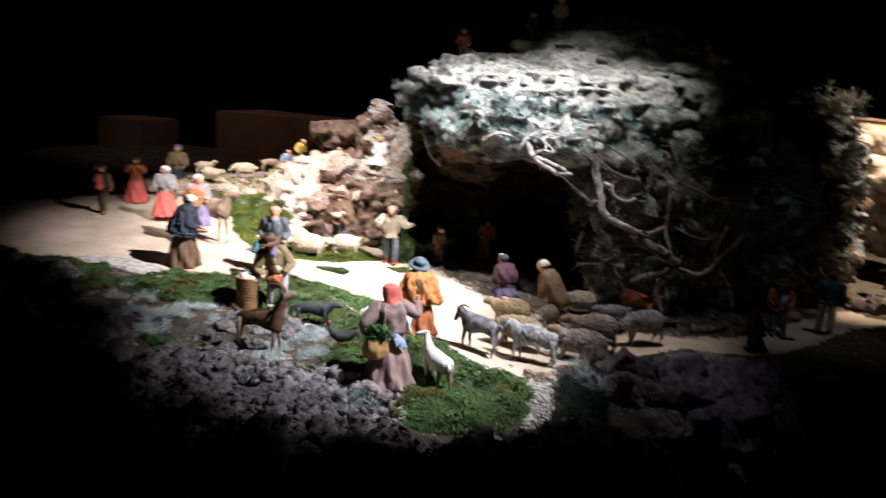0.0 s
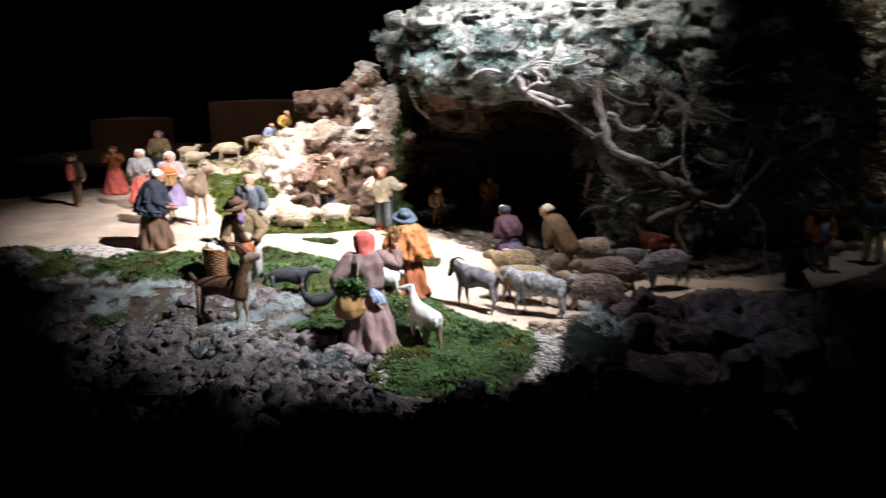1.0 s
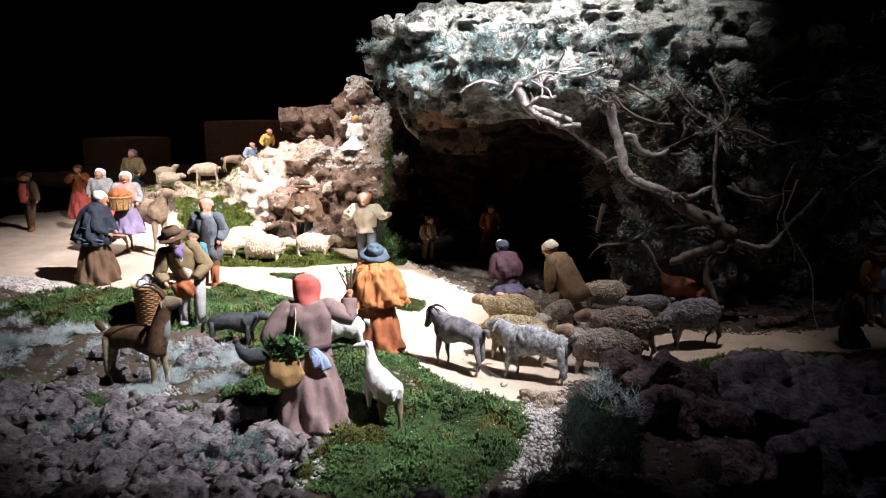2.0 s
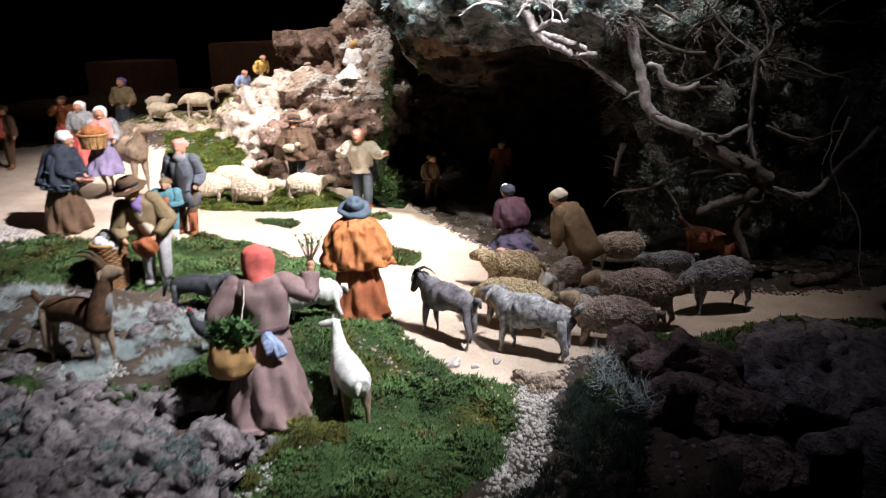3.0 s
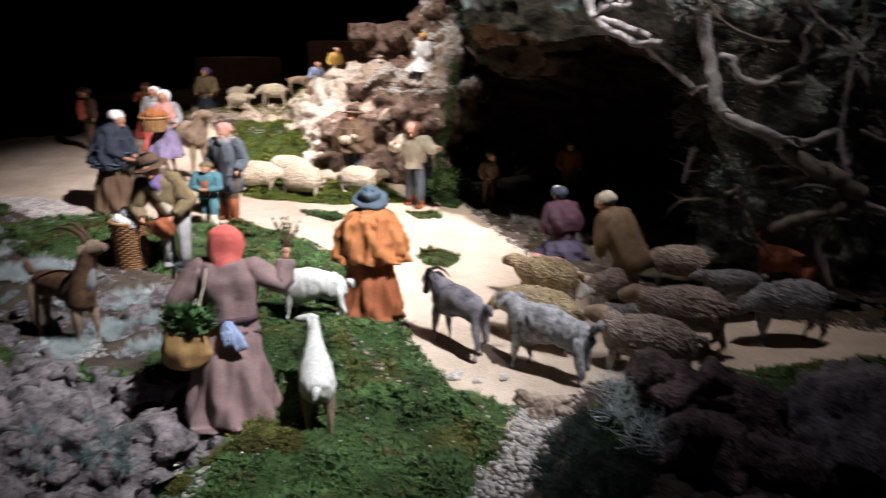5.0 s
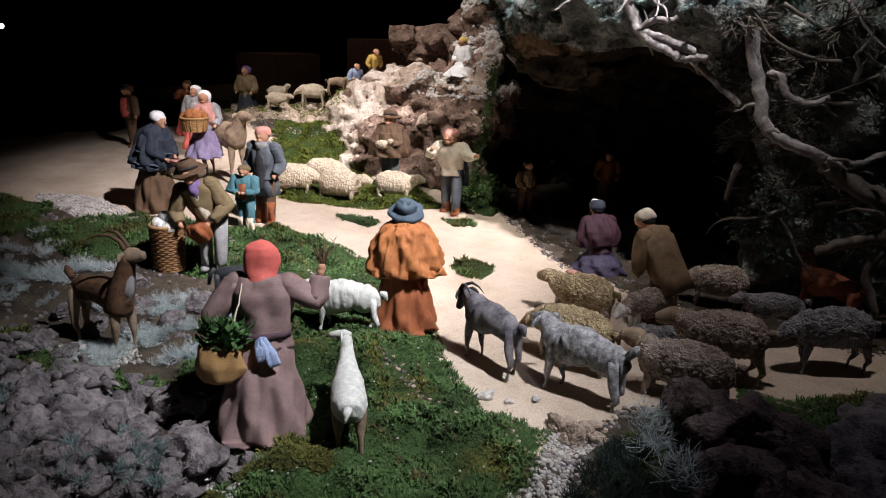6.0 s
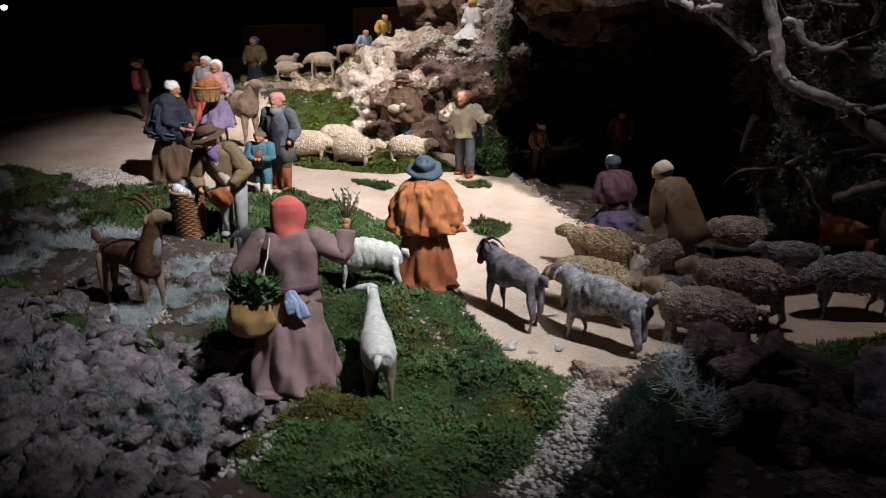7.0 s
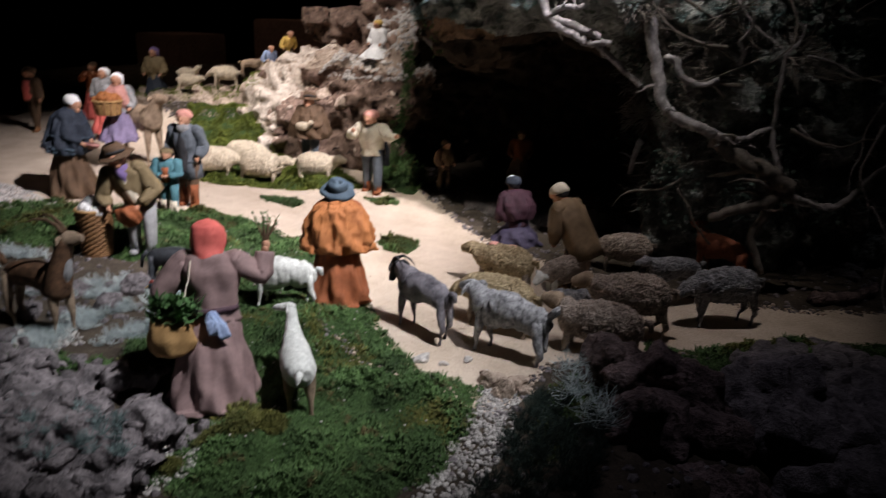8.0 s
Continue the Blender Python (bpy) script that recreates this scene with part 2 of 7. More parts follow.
WOOL = dict(
    cream=fleece("cream_wool", (0.50, 0.42, 0.31), (0.76, 0.66, 0.51), 260, 0.0035, 0.78),
    straw=fleece("straw_wool", (0.30, 0.225, 0.13), (0.60, 0.48, 0.30), 300, 0.0040, 0.55),
    brown=fleece("brown_wool", (0.27, 0.215, 0.18), (0.60, 0.50, 0.43), 290, 0.0040, 0.55),
    grey=fleece("grey_wool", (0.15, 0.15, 0.165), (0.46, 0.46, 0.48), 290, 0.0040, 0.55),
    silver=mat("silver_hair", (0.09, 0.09, 0.10), (0.50, 0.50, 0.52), 110, 500, 0.75, 0.8, 0.003, 0.3),
    white=mat("white_coat", (0.50, 0.51, 0.49), (0.76, 0.77, 0.74), 120, 700, 0.85, 0.8, 0.002, 0.2),
    black=mat("black_coat", (0.012, 0.014, 0.018), (0.05, 0.055, 0.065), 120, 700, 0.6, 0.8, 0.002, 0.4),
    bay=mat("brown_coat", (0.045, 0.024, 0.014), (0.17, 0.09, 0.05), 60, 500, 0.7, 0.7, 0.002, 0.3),
    slate=mat("slate_coat", (0.035, 0.032, 0.040), (0.29, 0.27, 0.30), 40, 600, 0.7, 0.8, 0.002, 0.3),
    dun=mat("dun_coat", (0.17, 0.12, 0.085), (0.36, 0.27, 0.19), 60, 600, 0.8, 0.7, 0.002, 0.2),
    fox=mat("red_brown_coat", (0.20, 0.06, 0.035), (0.36, 0.13, 0.075), 120, 700, 0.8, 0.8, 0.002, 0.2))


# ---- mesh helpers ----
def mesh_object(name, verts, faces, mats, index=None, parent=None, label="", flat=False):
    me = bpy.data.meshes.new(name)
    me.from_pydata([tuple(v) for v in verts], [], faces)
    for m in (mats if isinstance(mats, (list, tuple)) else [mats]):
        me.materials.append(m)
    if index is not None:
        me.polygons.foreach_set("material_index", np.asarray(index, np.int32))
    me.polygons.foreach_set("use_smooth", np.full(len(me.polygons), not flat))
    me.update()
    ob = new(name, me)
    if parent:
        ob.parent = parent
    if label:
        tagged(ob, label)
    return ob


def fast_mesh(name, verts, tris, m, label="", category="", kind_of="stuff"):
    """One object from plain arrays of points and triangles."""
    me = bpy.data.meshes.new(name)
    me.vertices.add(len(verts))
    me.vertices.foreach_set("co", np.asarray(verts, np.float32).ravel())
    me.loops.add(len(tris) * 3)
    me.loops.foreach_set("vertex_index", np.asarray(tris, np.int32).ravel())
    me.polygons.add(len(tris))
    me.polygons.foreach_set("loop_start", np.arange(0, len(tris) * 3, 3, dtype=np.int32))
    me.update(calc_edges=True)
    me.materials.append(m)
    return tagged(new(name, me), label, category, kind=kind_of)


class Clay:
    """Collects the lumps of one modelled thing, each with its paint."""

    def __init__(self):
        self.v, self.f, self.m, self.mats = [], [], [], []

    def paint(self, m):
        if m not in self.mats:
            self.mats.append(m)
        return self.mats.index(m)

    def tube(self, pts, radii, m, seg=12, folds=0, depth=0.0, caps=True, phase=0.0, lumps=0.0, seed=0):
        """A limb or a garment through pts; radii: a number or (across, deep) for each point."""
        pts = [Vector(p) for p in pts]
        k, base = self.paint(m), len(self.v)
        side = None
        for n, p in enumerate(pts):
            d = (pts[min(n + 1, len(pts) - 1)] - pts[max(n - 1, 0)]).normalized()
            if side is None:
                ref = Vector((1, 0, 0)) if abs(d.x) < 0.8 else Vector((0, 1, 0))
                side = (ref - d * ref.dot(d)).normalized()
            else:
                side = (side - d * side.dot(d)).normalized()
            up = d.cross(side)
            r = radii[n] if isinstance(radii, (list, tuple)) else radii
            rx, ry = r if isinstance(r, tuple) else (r, r)
            for s in range(seg):
                a = 2 * math.pi * s / seg
                w = 1 + (depth[n] if isinstance(depth, (list, tuple)) else depth) * (math.sin(folds * a + phase + 0.35 * n) + 0.5 * math.sin((folds * 2 + 1) * a + 2 * phase)) if folds else 1
                if lumps:
                    w *= 1 + lumps * noise.noise(Vector((math.cos(a) * 2.2 + seed, math.sin(a) * 2.2, n * 0.8)))
                self.v.append(p + side * (math.cos(a) * rx * w) + up * (math.sin(a) * ry * w))
        for n in range(len(pts) - 1):
            for s in range(seg):
                a, b = base + n * seg + s, base + n * seg + (s + 1) % seg
                self.f.append((a, b, b + seg, a + seg))
                self.m.append(k)
        if caps:
            self.f.append(tuple(base + s for s in reversed(range(seg))))
            self.f.append(tuple(base + (len(pts) - 1) * seg + s for s in range(seg)))
            self.m += [k, k]

    def loft(self, pts, radii, m, seg=24, folds=0, depth=0.0, rings=4, **kw):
        """A tube with more rings between its points, evenly eased."""
        n = len(pts)
        at, fine = np.arange(n), np.linspace(0, n - 1, (n - 1) * rings + 1)
        ease = np.floor(fine) + (lambda f: 0.65 * f + 0.35 * f * f * (3 - 2 * f))(fine - np.floor(fine))
        p = np.array([tuple(q) for q in pts], float)
        r = np.array([q if isinstance(q, tuple) else (q, q) for q in radii], float)
        e = np.array(depth if isinstance(depth, (list, tuple)) else [depth] * n, float)
        q = np.column_stack([np.interp(ease, at, p[:, k]) for k in range(3)])
        s = np.column_stack([np.interp(ease, at, r[:, k]) for k in range(2)])
        self.tube([tuple(a) for a in q], [tuple(float(b) for b in a) for a in s], m, seg, folds, [float(a) for a in np.interp(ease, at, e)] if folds else 0.0, **kw)

    def shag(self, start, amount, freq, seed=0):
        """Ridged strands or curls over the lumps made since start; freq for each axis."""
        p = np.array([tuple(v) for v in self.v[start:]])
        q = p - np.column_stack([0 * p[:, 0], 0 * p[:, 1], p[:, 2]])
        q /= np.linalg.norm(q, axis=1)[:, None] + 1e-9
        w = amount * ridge(p * np.array(freq), 2, seed)
        self.v[start:] = [Vector(v) for v in p + q * w[:, None]]

    def ball(self, c, r, m, seg=12, rings=8, turn=None):
        k, base = self.paint(m), len(self.v)
        r = r if isinstance(r, tuple) else (r, r, r)
        rot = turn or Matrix.Identity(3)
        c = Vector(c)
        self.v.append(c + rot @ Vector((0, 0, r[2])))
        for i in range(1, rings):
            a = math.pi * i / rings
            for s in range(seg):
                b = 2 * math.pi * s / seg
                self.v.append(c + rot @ Vector((math.sin(a) * math.cos(b) * r[0], math.sin(a) * math.sin(b) * r[1], math.cos(a) * r[2])))
        self.v.append(c + rot @ Vector((0, 0, -r[2])))
        last = len(self.v) - 1
        for s in range(seg):
            t = (s + 1) % seg
            self.f.append((base, base + 1 + s, base + 1 + t))
            self.m.append(k)
            for i in range(rings - 2):
                o = base + 1 + i * seg
                self.f.append((o + s, o + seg + s, o + seg + t, o + t))
                self.m.append(k)
            o = base + 1 + (rings - 2) * seg
            self.f.append((o + s, last, o + t))
            self.m.append(k)

    def leaf(self, base, tip, width, m):
        k, n = self.paint(m), len(self.v)
        base, tip = Vector(base), Vector(tip)
        d = tip - base
        s = d.cross(Vector((0.3, 0.2, 1))).normalized() * width
        mid = base + d * 0.5
        self.v += [base, mid + s, tip, mid - s]
        self.f.append((n, n + 1, n + 2, n + 3))
        self.m.append(k)

    def bend(self, start, z, degrees, axis="X"):
        """Leans all lumps made since start about the level z."""
        r = Matrix.Rotation(radians(degrees), 3, axis)
        for n in range(start, len(self.v)):
            self.v[n] = r @ (Vector(self.v[n]) - Vector((0, 0, z))) + Vector((0, 0, z))

    def wool(self, amount, freq, start=0):
        p = np.array([tuple(v) for v in self.v[start:]])
        c = p.mean(0)
        d = p - c
        d /= np.linalg.norm(d, axis=1)[:, None] + 1e-9
        p = p + d * (amount * vnoise(p * freq, 5))[:, None]
        self.v[start:] = [Vector(q) for q in p]

    def crumple(self, amount, freq, start=0):
        """Small dents and creases over all lumps."""
        p = np.array([tuple(v) for v in self.v[start:]])
        q = p * freq
        move = np.stack([fbm(q + 3.1 * k, 2, 40 + k) for k in range(3)], 1)
        self.v[start:] = [Vector(v) for v in p + amount * move]

    def make(self, name, m=None, parent=None, label=""):
        if m is not None:
            size = m.to_scale()
            self.v = [Vector((v[0] * size.x, v[1] * size.y, v[2] * size.z)) for v in self.v]
            m = Matrix.LocRotScale(m.translation, m.to_quaternion(), None)
        ob = mesh_object(name, self.v, self.f, self.mats, self.m, parent, label)
        if m is not None:
            ob.matrix_world = m
        return ob


def surface_nets(f, origin, h):
    """The surface on which the field f (minus inside) is zero, as quads."""
    n = np.array(f.shape) - 1
    neg = f < 0
    acc, cnt = np.zeros((*n, 3)), np.zeros(n)
    for axis in range(3):
        o1, o2 = [a for a in range(3) if a != axis]
        for b in (0, 1):
            for c in (0, 1):
                lo = [0, 0, 0]
                lo[o1], lo[o2] = b, c
                hi = list(lo)
                hi[axis] = 1
                fa = f[tuple(slice(l, l + n[q]) for q, l in enumerate(lo))]
                fb = f[tuple(slice(l, l + n[q]) for q, l in enumerate(hi))]
                x = (fa < 0) != (fb < 0)
                t = np.where(x, fa / np.where(x, fa - fb, 1), 0)
                acc[..., axis] += t
                acc[..., o1] += x * b
                acc[..., o2] += x * c
                cnt += x
    on = cnt > 0
    idx = np.full(n, -1)
    idx[on] = np.arange(on.sum())
    verts = np.array(origin) + h * (np.argwhere(on) + acc[on] / cnt[on][:, None])
    quads = []
    for axis in range(3):
        o1, o2 = [(1, 2), (2, 0), (0, 1)][axis]
        lo = [slice(1, n[q]) for q in range(3)]
        lo[axis] = slice(0, n[axis])
        hi = list(lo)
        hi[axis] = slice(1, n[axis] + 1)
        a, b = neg[tuple(lo)], neg[tuple(hi)]
        p = np.argwhere(a != b)
        flip = a[tuple(p.T)]
        p = p + np.array([s.start for s in lo])

        def at(d1, d2):
            q = p.copy()
            q[:, o1] -= d1
            q[:, o2] -= d2
            return idx[tuple(q.T)]

        q = np.stack([at(1, 1), at(0, 1), at(0, 0), at(1, 0)], 1)
        q[~flip] = q[~flip][:, ::-1]
        quads.append(q)
    q = np.concatenate(quads)
    return verts, [tuple(int(v) for v in r) for r in q if r.min() >= 0]


def ellipsoid(p, c, r, turn=0.0):
    a = radians(turn)
    x, y, z = p[..., 0] - c[0], p[..., 1] - c[1], p[..., 2] - c[2]
    x, y = x * math.cos(a) + y * math.sin(a), -x * math.sin(a) + y * math.cos(a)
    k = np.sqrt((x / r[0]) ** 2 + (y / r[1]) ** 2 + (z / r[2]) ** 2)
    return (k - 1) * min(r)


def slab(p, c, r, turn=0.0, soft=0.05):
    a = radians(turn)
    x, y, z = p[..., 0] - c[0], p[..., 1] - c[1], p[..., 2] - c[2]
    x, y = x * math.cos(a) + y * math.sin(a), -x * math.sin(a) + y * math.cos(a)
    q = [np.abs(v) - s + soft for v, s in zip((x, y, z), r)]
    return np.sqrt(sum(np.maximum(v, 0) ** 2 for v in q)) + np.minimum(np.maximum(np.maximum(q[0], q[1]), q[2]), 0) - soft


def blend_min(a, b, k=0.06):
    t = np.clip(0.5 + 0.5 * (b - a) / k, 0, 1)
    return b * (1 - t) + a * t - k * t * (1 - t)


def grid_field(lo, hi, h):
    axes = [np.arange(a, b + h, h) for a, b in zip(lo, hi)]
    return np.stack(np.meshgrid(*axes, indexing="ij"), -1)


# ---- the lie of the land ----
MOSS = {
    "front": [(0.057, 1.405), (0.051, 1.502), (-0.031, 1.539), (-0.142, 1.554), (-0.189, 1.642), (-0.189, 1.753), (-0.270, 1.866), (-0.292, 2.128), (-0.145, 2.092), (-0.006, 1.970),
              (0.078, 1.866), (0.194, 1.770), (0.298, 1.765), (0.323, 1.658), (0.334, 1.576), (0.284, 1.461), (0.148, 1.385)],
    "left": [(-0.937, 1.800), (-0.859, 2.036), (-0.644, 2.099), (-0.557, 2.170), (-0.406, 2.183), (-0.274, 2.137), (-0.218, 1.972), (-0.267, 1.832),
             (-0.419, 1.870), (-0.546, 1.851), (-0.716, 1.767)],
    "back": [(-1.177, 2.850), (-1.002, 2.949), (-0.798, 2.848), (-0.454, 2.661), (-0.359, 2.588), (-0.492, 2.439), (-0.715, 2.374), (-0.948, 2.571)],
    "cave": [(-0.522, 2.871), (-0.412, 2.921), (-0.244, 2.772), (-0.216, 2.602), (-0.299, 2.624)],
    "path_a": [(-0.514, 2.350), (-0.455, 2.384), (-0.401, 2.373), (-0.418, 2.335), (-0.480, 2.327)],
    "path_b": [(-0.307, 2.503), (-0.256, 2.537), (-0.210, 2.507), (-0.250, 2.473)],
    "path_c": [(-0.119, 2.232), (-0.097, 2.295), (-0.042, 2.278), (-0.033, 2.217), (-0.069, 2.197)],
    "right": [(0.490, 2.070), (0.575, 2.062), (0.662, 2.158), (0.774, 2.236), (0.890, 2.275), (0.94, 2.22), (0.80, 2.13), (0.69, 2.05), (0.60, 1.975), (0.52, 1.985)],
    "lichen_edge": [(-0.607, 1.501), (-0.494, 1.529), (-0.376, 1.525), (-0.276, 1.504), (-0.182, 1.559), (-0.150, 1.533), (-0.234, 1.472), (-0.392, 1.487), (-0.516, 1.470)],
    "brush_edge": [(0.387, 1.801), (0.431, 1.898), (0.474, 1.890), (0.456, 1.771), (0.443, 1.656), (0.419, 1.632), (0.411, 1.699)],
    "shade": [(-1.291, 1.860), (-1.047, 1.938), (-0.890, 1.781), (-0.952, 1.612), (-1.212, 1.650)],
    "ledge": [(-1.576, 3.057), (-1.316, 3.178), (-1.184, 3.114), (-1.276, 2.999), (-1.495, 2.952)],
}
YELLOW = ("back", "ledge")
SAND = [(-1.9, 2.1), (-1.8, 2.6), (-1.580, 2.924), (-1.130, 2.732), (-0.740, 2.904), (-0.345, 2.766), (-0.162, 2.593), (-0.022, 2.455), (0.126, 2.333), (0.354, 2.295), (0.523, 2.300), (0.685, 2.345), (0.892, 2.430), (1.02, 2.58), (1.17, 2.79), (1.38, 3.01),
        (1.50, 2.90), (1.30, 2.72), (1.13, 2.47), (1.00, 2.32), (0.876, 2.255), (0.774, 2.215), (0.662, 2.140), (0.575, 2.045), (0.500, 2.020), (0.369, 1.882), (0.345, 1.695), (0.107, 1.747), (-0.269, 1.970), (-0.530, 2.023), (-0.823, 1.946), (-1.003, 1.942), (-1.254, 1.886)]
EDGE = [(-3.2, 1.35), (-1.070, 1.307), (-0.508, 1.236), (-0.170, 1.196), (0.158, 1.197), (0.304, 1.228), (0.418, 1.357), (0.592, 1.595), (0.843, 1.926), (1.161, 2.237), (1.879, 2.467), (2.8, 2.4),
        (2.8, 5.2), (-3.2, 5.2)]


# seams between the laid turves of moss
TURF = [[(0.150, 1.585), (0.189, 1.646), (0.195, 1.705), (0.215, 1.765)], [(0.020, 1.715), (0.039, 1.749), (0.057, 1.801), (0.095, 1.850)], [(0.02, 1.70), (0.10, 1.69), (0.19, 1.675)], [(-0.20, 1.93), (-0.10, 1.95), (-0.02, 1.97)], [(-0.62, 1.93), (-0.50, 1.97), (-0.38, 2.05)]]


def near_line(x, y, line):
    """Distance over the plan to a line of points."""
    best = np.full(np.shape(x), 9.0)
    for (ax, ay), (bx, by) in zip(line, line[1:]):
        u = np.clip(((x - ax) * (bx - ax) + (y - ay) * (by - ay)) / ((bx - ax) ** 2 + (by - ay) ** 2), 0, 1)
        best = np.minimum(best, np.hypot(x - ax - u * (bx - ax), y - ay - u * (by - ay)))
    return best


def height(x, y):
    """The ground's height over the plan."""
    x, y = np.asarray(x, float), np.asarray(y, float)
    p = np.stack([x, y, 0 * x], -1)
    z = 0.016 + 0.020 * (np.minimum(y, 2.65) - 1.55) - 0.045 * np.clip(x, -1.6, 0.8)
    z = z + 0.008 * fbm(p * 6, 3, 11)
    z = z + 0.078 * smooth(2.50, 2.86, y) * smooth(-0.60, -0.82, x) * smooth(-1.48, -1.22, x)
    sand = smooth(-0.01, 0.05, inside(x, y, SAND))
    z = z + (1 - sand) * (0.010 + 0.012 * fbm(p * 22, 3, 12)) + sand * 0.0012 * fbm(p * 60, 2, 13)
    for name, poly in MOSS.items():
        z = z + smooth(-0.005, 0.04, inside(x, y, poly)) * (0.011 + 0.018 * fbm(p * 17, 3, 14))
    for line in TURF:
        z = z - 0.013 * np.exp(-(near_line(x + 0.012 * fbm(p * 30, 2, 16), y, line) / 0.007) ** 2)
    d = inside(x, y, EDGE) + 0.03 * fbm(p * 9, 3, 15)
    z = z - smooth(0.06, -0.16, d) * 0.85 - smooth(0.1, 0.0, d) * 0.03
    return z


def gz(x, y):
    return float(height(np.array([x]), np.array([y]))[0])


# ground sheet
STEP = 0.0085
gx, gy = np.arange(-3.0, 2.6, STEP), np.arange(0.85, 4.9, STEP)
X, Y = np.meshgrid(gx, gy, indexing="ij")
Z = height(X, Y)
nx, ny = X.shape
ids = np.arange(nx * ny).reshape(nx, ny)
quads = np.stack([ids[:-1, :-1], ids[1:, :-1], ids[1:, 1:], ids[:-1, 1:]], -1).reshape(-1, 4)
CX, CY = (X[:-1, :-1] + STEP / 2).ravel(), (Y[:-1, :-1] + STEP / 2).ravel()
wob = 0.016 * fbm(np.stack([CX, CY, 0 * CX], -1) * 45, 3, 21)
kind = np.ones(len(quads), np.int32)
kind[inside(CX, CY, SAND) + wob > 0] = 0
for name, poly in MOSS.items():
    kind[inside(CX, CY, poly) + wob * 0.7 > 0] = 2
ground = mesh_object("ground", np.stack([X, Y, Z], -1).reshape(-1, 3), quads.tolist(), [M_SAND, M_SOIL, M_MOSS], kind)
tagged(ground, "sandy path and dark earth of a model landscape", "ground", kind="structure")


# hall round the landscape
def box(name, lo, hi, m, parent=None, label="", bevel=0.0):
    bm = bmesh.new()
    bmesh.ops.create_cube(bm, size=1)
    for v in bm.verts:
        v.co = Vector([(a + b) / 2 + c * (b - a) for a, b, c in zip(lo, hi, v.co)])
    if bevel:
        bmesh.ops.bevel(bm, geom=bm.edges[:], offset=bevel, segments=2, affect="EDGES")
    me = bpy.data.meshes.new(name)
    bm.to_mesh(me)
    bm.free()
    me.materials.append(m)
    ob = new(name, me)
    if parent:
        ob.parent = parent
    if label:
        tagged(ob, label)
    return ob


for name, lo, hi in (("floor", (-9, -6, -1.1), (9, 10, -1.0)), ("ceiling", (-9, -6, 3.4), (9, 10, 3.5)), ("wall_north", (-9, 9.8, -1), (9, 10, 3.4)),
                     ("wall_south", (-9, -6, -1), (9, -5.8, 3.4)), ("wall_west", (-9, -5.8, -1), (-8.8, 9.8, 3.4)), ("wall_east", (8.8, -5.8, -1), (9, 9.8, 3.4))):
    tagged(box(name, lo, hi, M_BLACK), "black painted surface of the darkened hall", name.split("_")[0], kind="structure")

# ---- rock masses ----
def rubble(f, p, step, where, count, sizes, seed, flat=0.7, tilt=180, soft=0.006):
    """Sets angular blocks into the surface of the field f; where picks their places."""
    rng = np.random.default_rng(seed)
    at = np.argwhere((np.abs(f) < step * 0.7) & where)
    if not len(at):
        return f
    for i, j, k in at[rng.choice(len(at), min(count, len(at)), replace=False)]:
        c = p[i, j, k]
        s = rng.uniform(*sizes)
        r = np.array([s, s * rng.uniform(0.55, 0.95), s * flat * rng.uniform(0.6, 1.1)])
        w = int(s * 1.7 / step) + 2
        sub = tuple(slice(max(0, q - w), q + w + 1) for q in (i, j, k))
        rot = np.array(Matrix.Rotation(radians(rng.uniform(0, 360)), 3, "Z") @ Matrix.Rotation(radians(rng.uniform(-tilt, tilt)), 3, "X") @ Matrix.Rotation(radians(rng.uniform(-tilt, tilt)), 3, "Y"))
        q = np.abs((p[sub] - c) @ rot) - r + soft
        box_d = np.sqrt((np.maximum(q, 0) ** 2).sum(-1)) + np.minimum(q.max(-1), 0) - soft
        f[sub] = np.minimum(f[sub], box_d)
    return f


h = 0.0100
LO = (-0.60, 2.22, 0.0)
P = grid_field(LO, (1.50, 3.85, 1.16), h)
d = slab(P, (0.30, 3.17, 0.35), (0.52, 0.52, 0.40), -26, 0.12)
d = blend_min(d, slab(P, (0.28, 3.45, 0.46), (0.56, 0.40, 0.38), -10, 0.14), 0.10)
d = blend_min(d, ellipsoid(P, (-0.15, 2.95, 0.67), (0.15, 0.15, 0.09), -20), 0.06)
d = blend_min(d, ellipsoid(P, (0.36, 3.47, 0.66), (0.52, 0.34, 0.36), -6), 0.06)
d = blend_min(d, ellipsoid(P, (1.20, 3.22, 0.26), (0.16, 0.18, 0.44), 20), 0.06)
d = blend_min(d, ellipsoid(P, (0.10, 2.67, 0.64), (0.34, 0.16, 0.12), -26), 0.07)
d = blend_min(d, ellipsoid(P, (0.73, 2.97, 0.33), (0.36, 0.30, 0.44), 20), 0.10)
d = blend_min(d, ellipsoid(P, (1.00, 3.13, 0.26), (0.28, 0.26, 0.42), 20), 0.10)
hole = ellipsoid(P, (0.10, 2.78, 0.13), (0.33, 0.52, 0.36), -26)
hole = blend_min(hole, ellipsoid(P, (0.15, 2.50, 0.16), (0.30, 0.30, 0.32), -26), 0.05)
hole = blend_min(hole, ellipsoid(P, (-0.24, 2.76, 0.20), (0.20, 0.34, 0.36), -10), 0.05)
hole = hole + 0.035 * fbm(P * 9, 3, 31)
ledges = P * np.array([6.0, 6.0, 20.0])
rough = 0.040 * fbm(P * 5, 2, 32) + 0.034 * ridge(ledges, 3, 33) + 0.020 * ridge(P * 17, 2, 35)
d = np.maximum(d - rough, -(hole - 0.5 * rough))
d = blend_min(d, ellipsoid(P, (-0.05, 2.61, 0.53), (0.16, 0.12, 0.12), -26) - 0.6 * rough, 0.04)
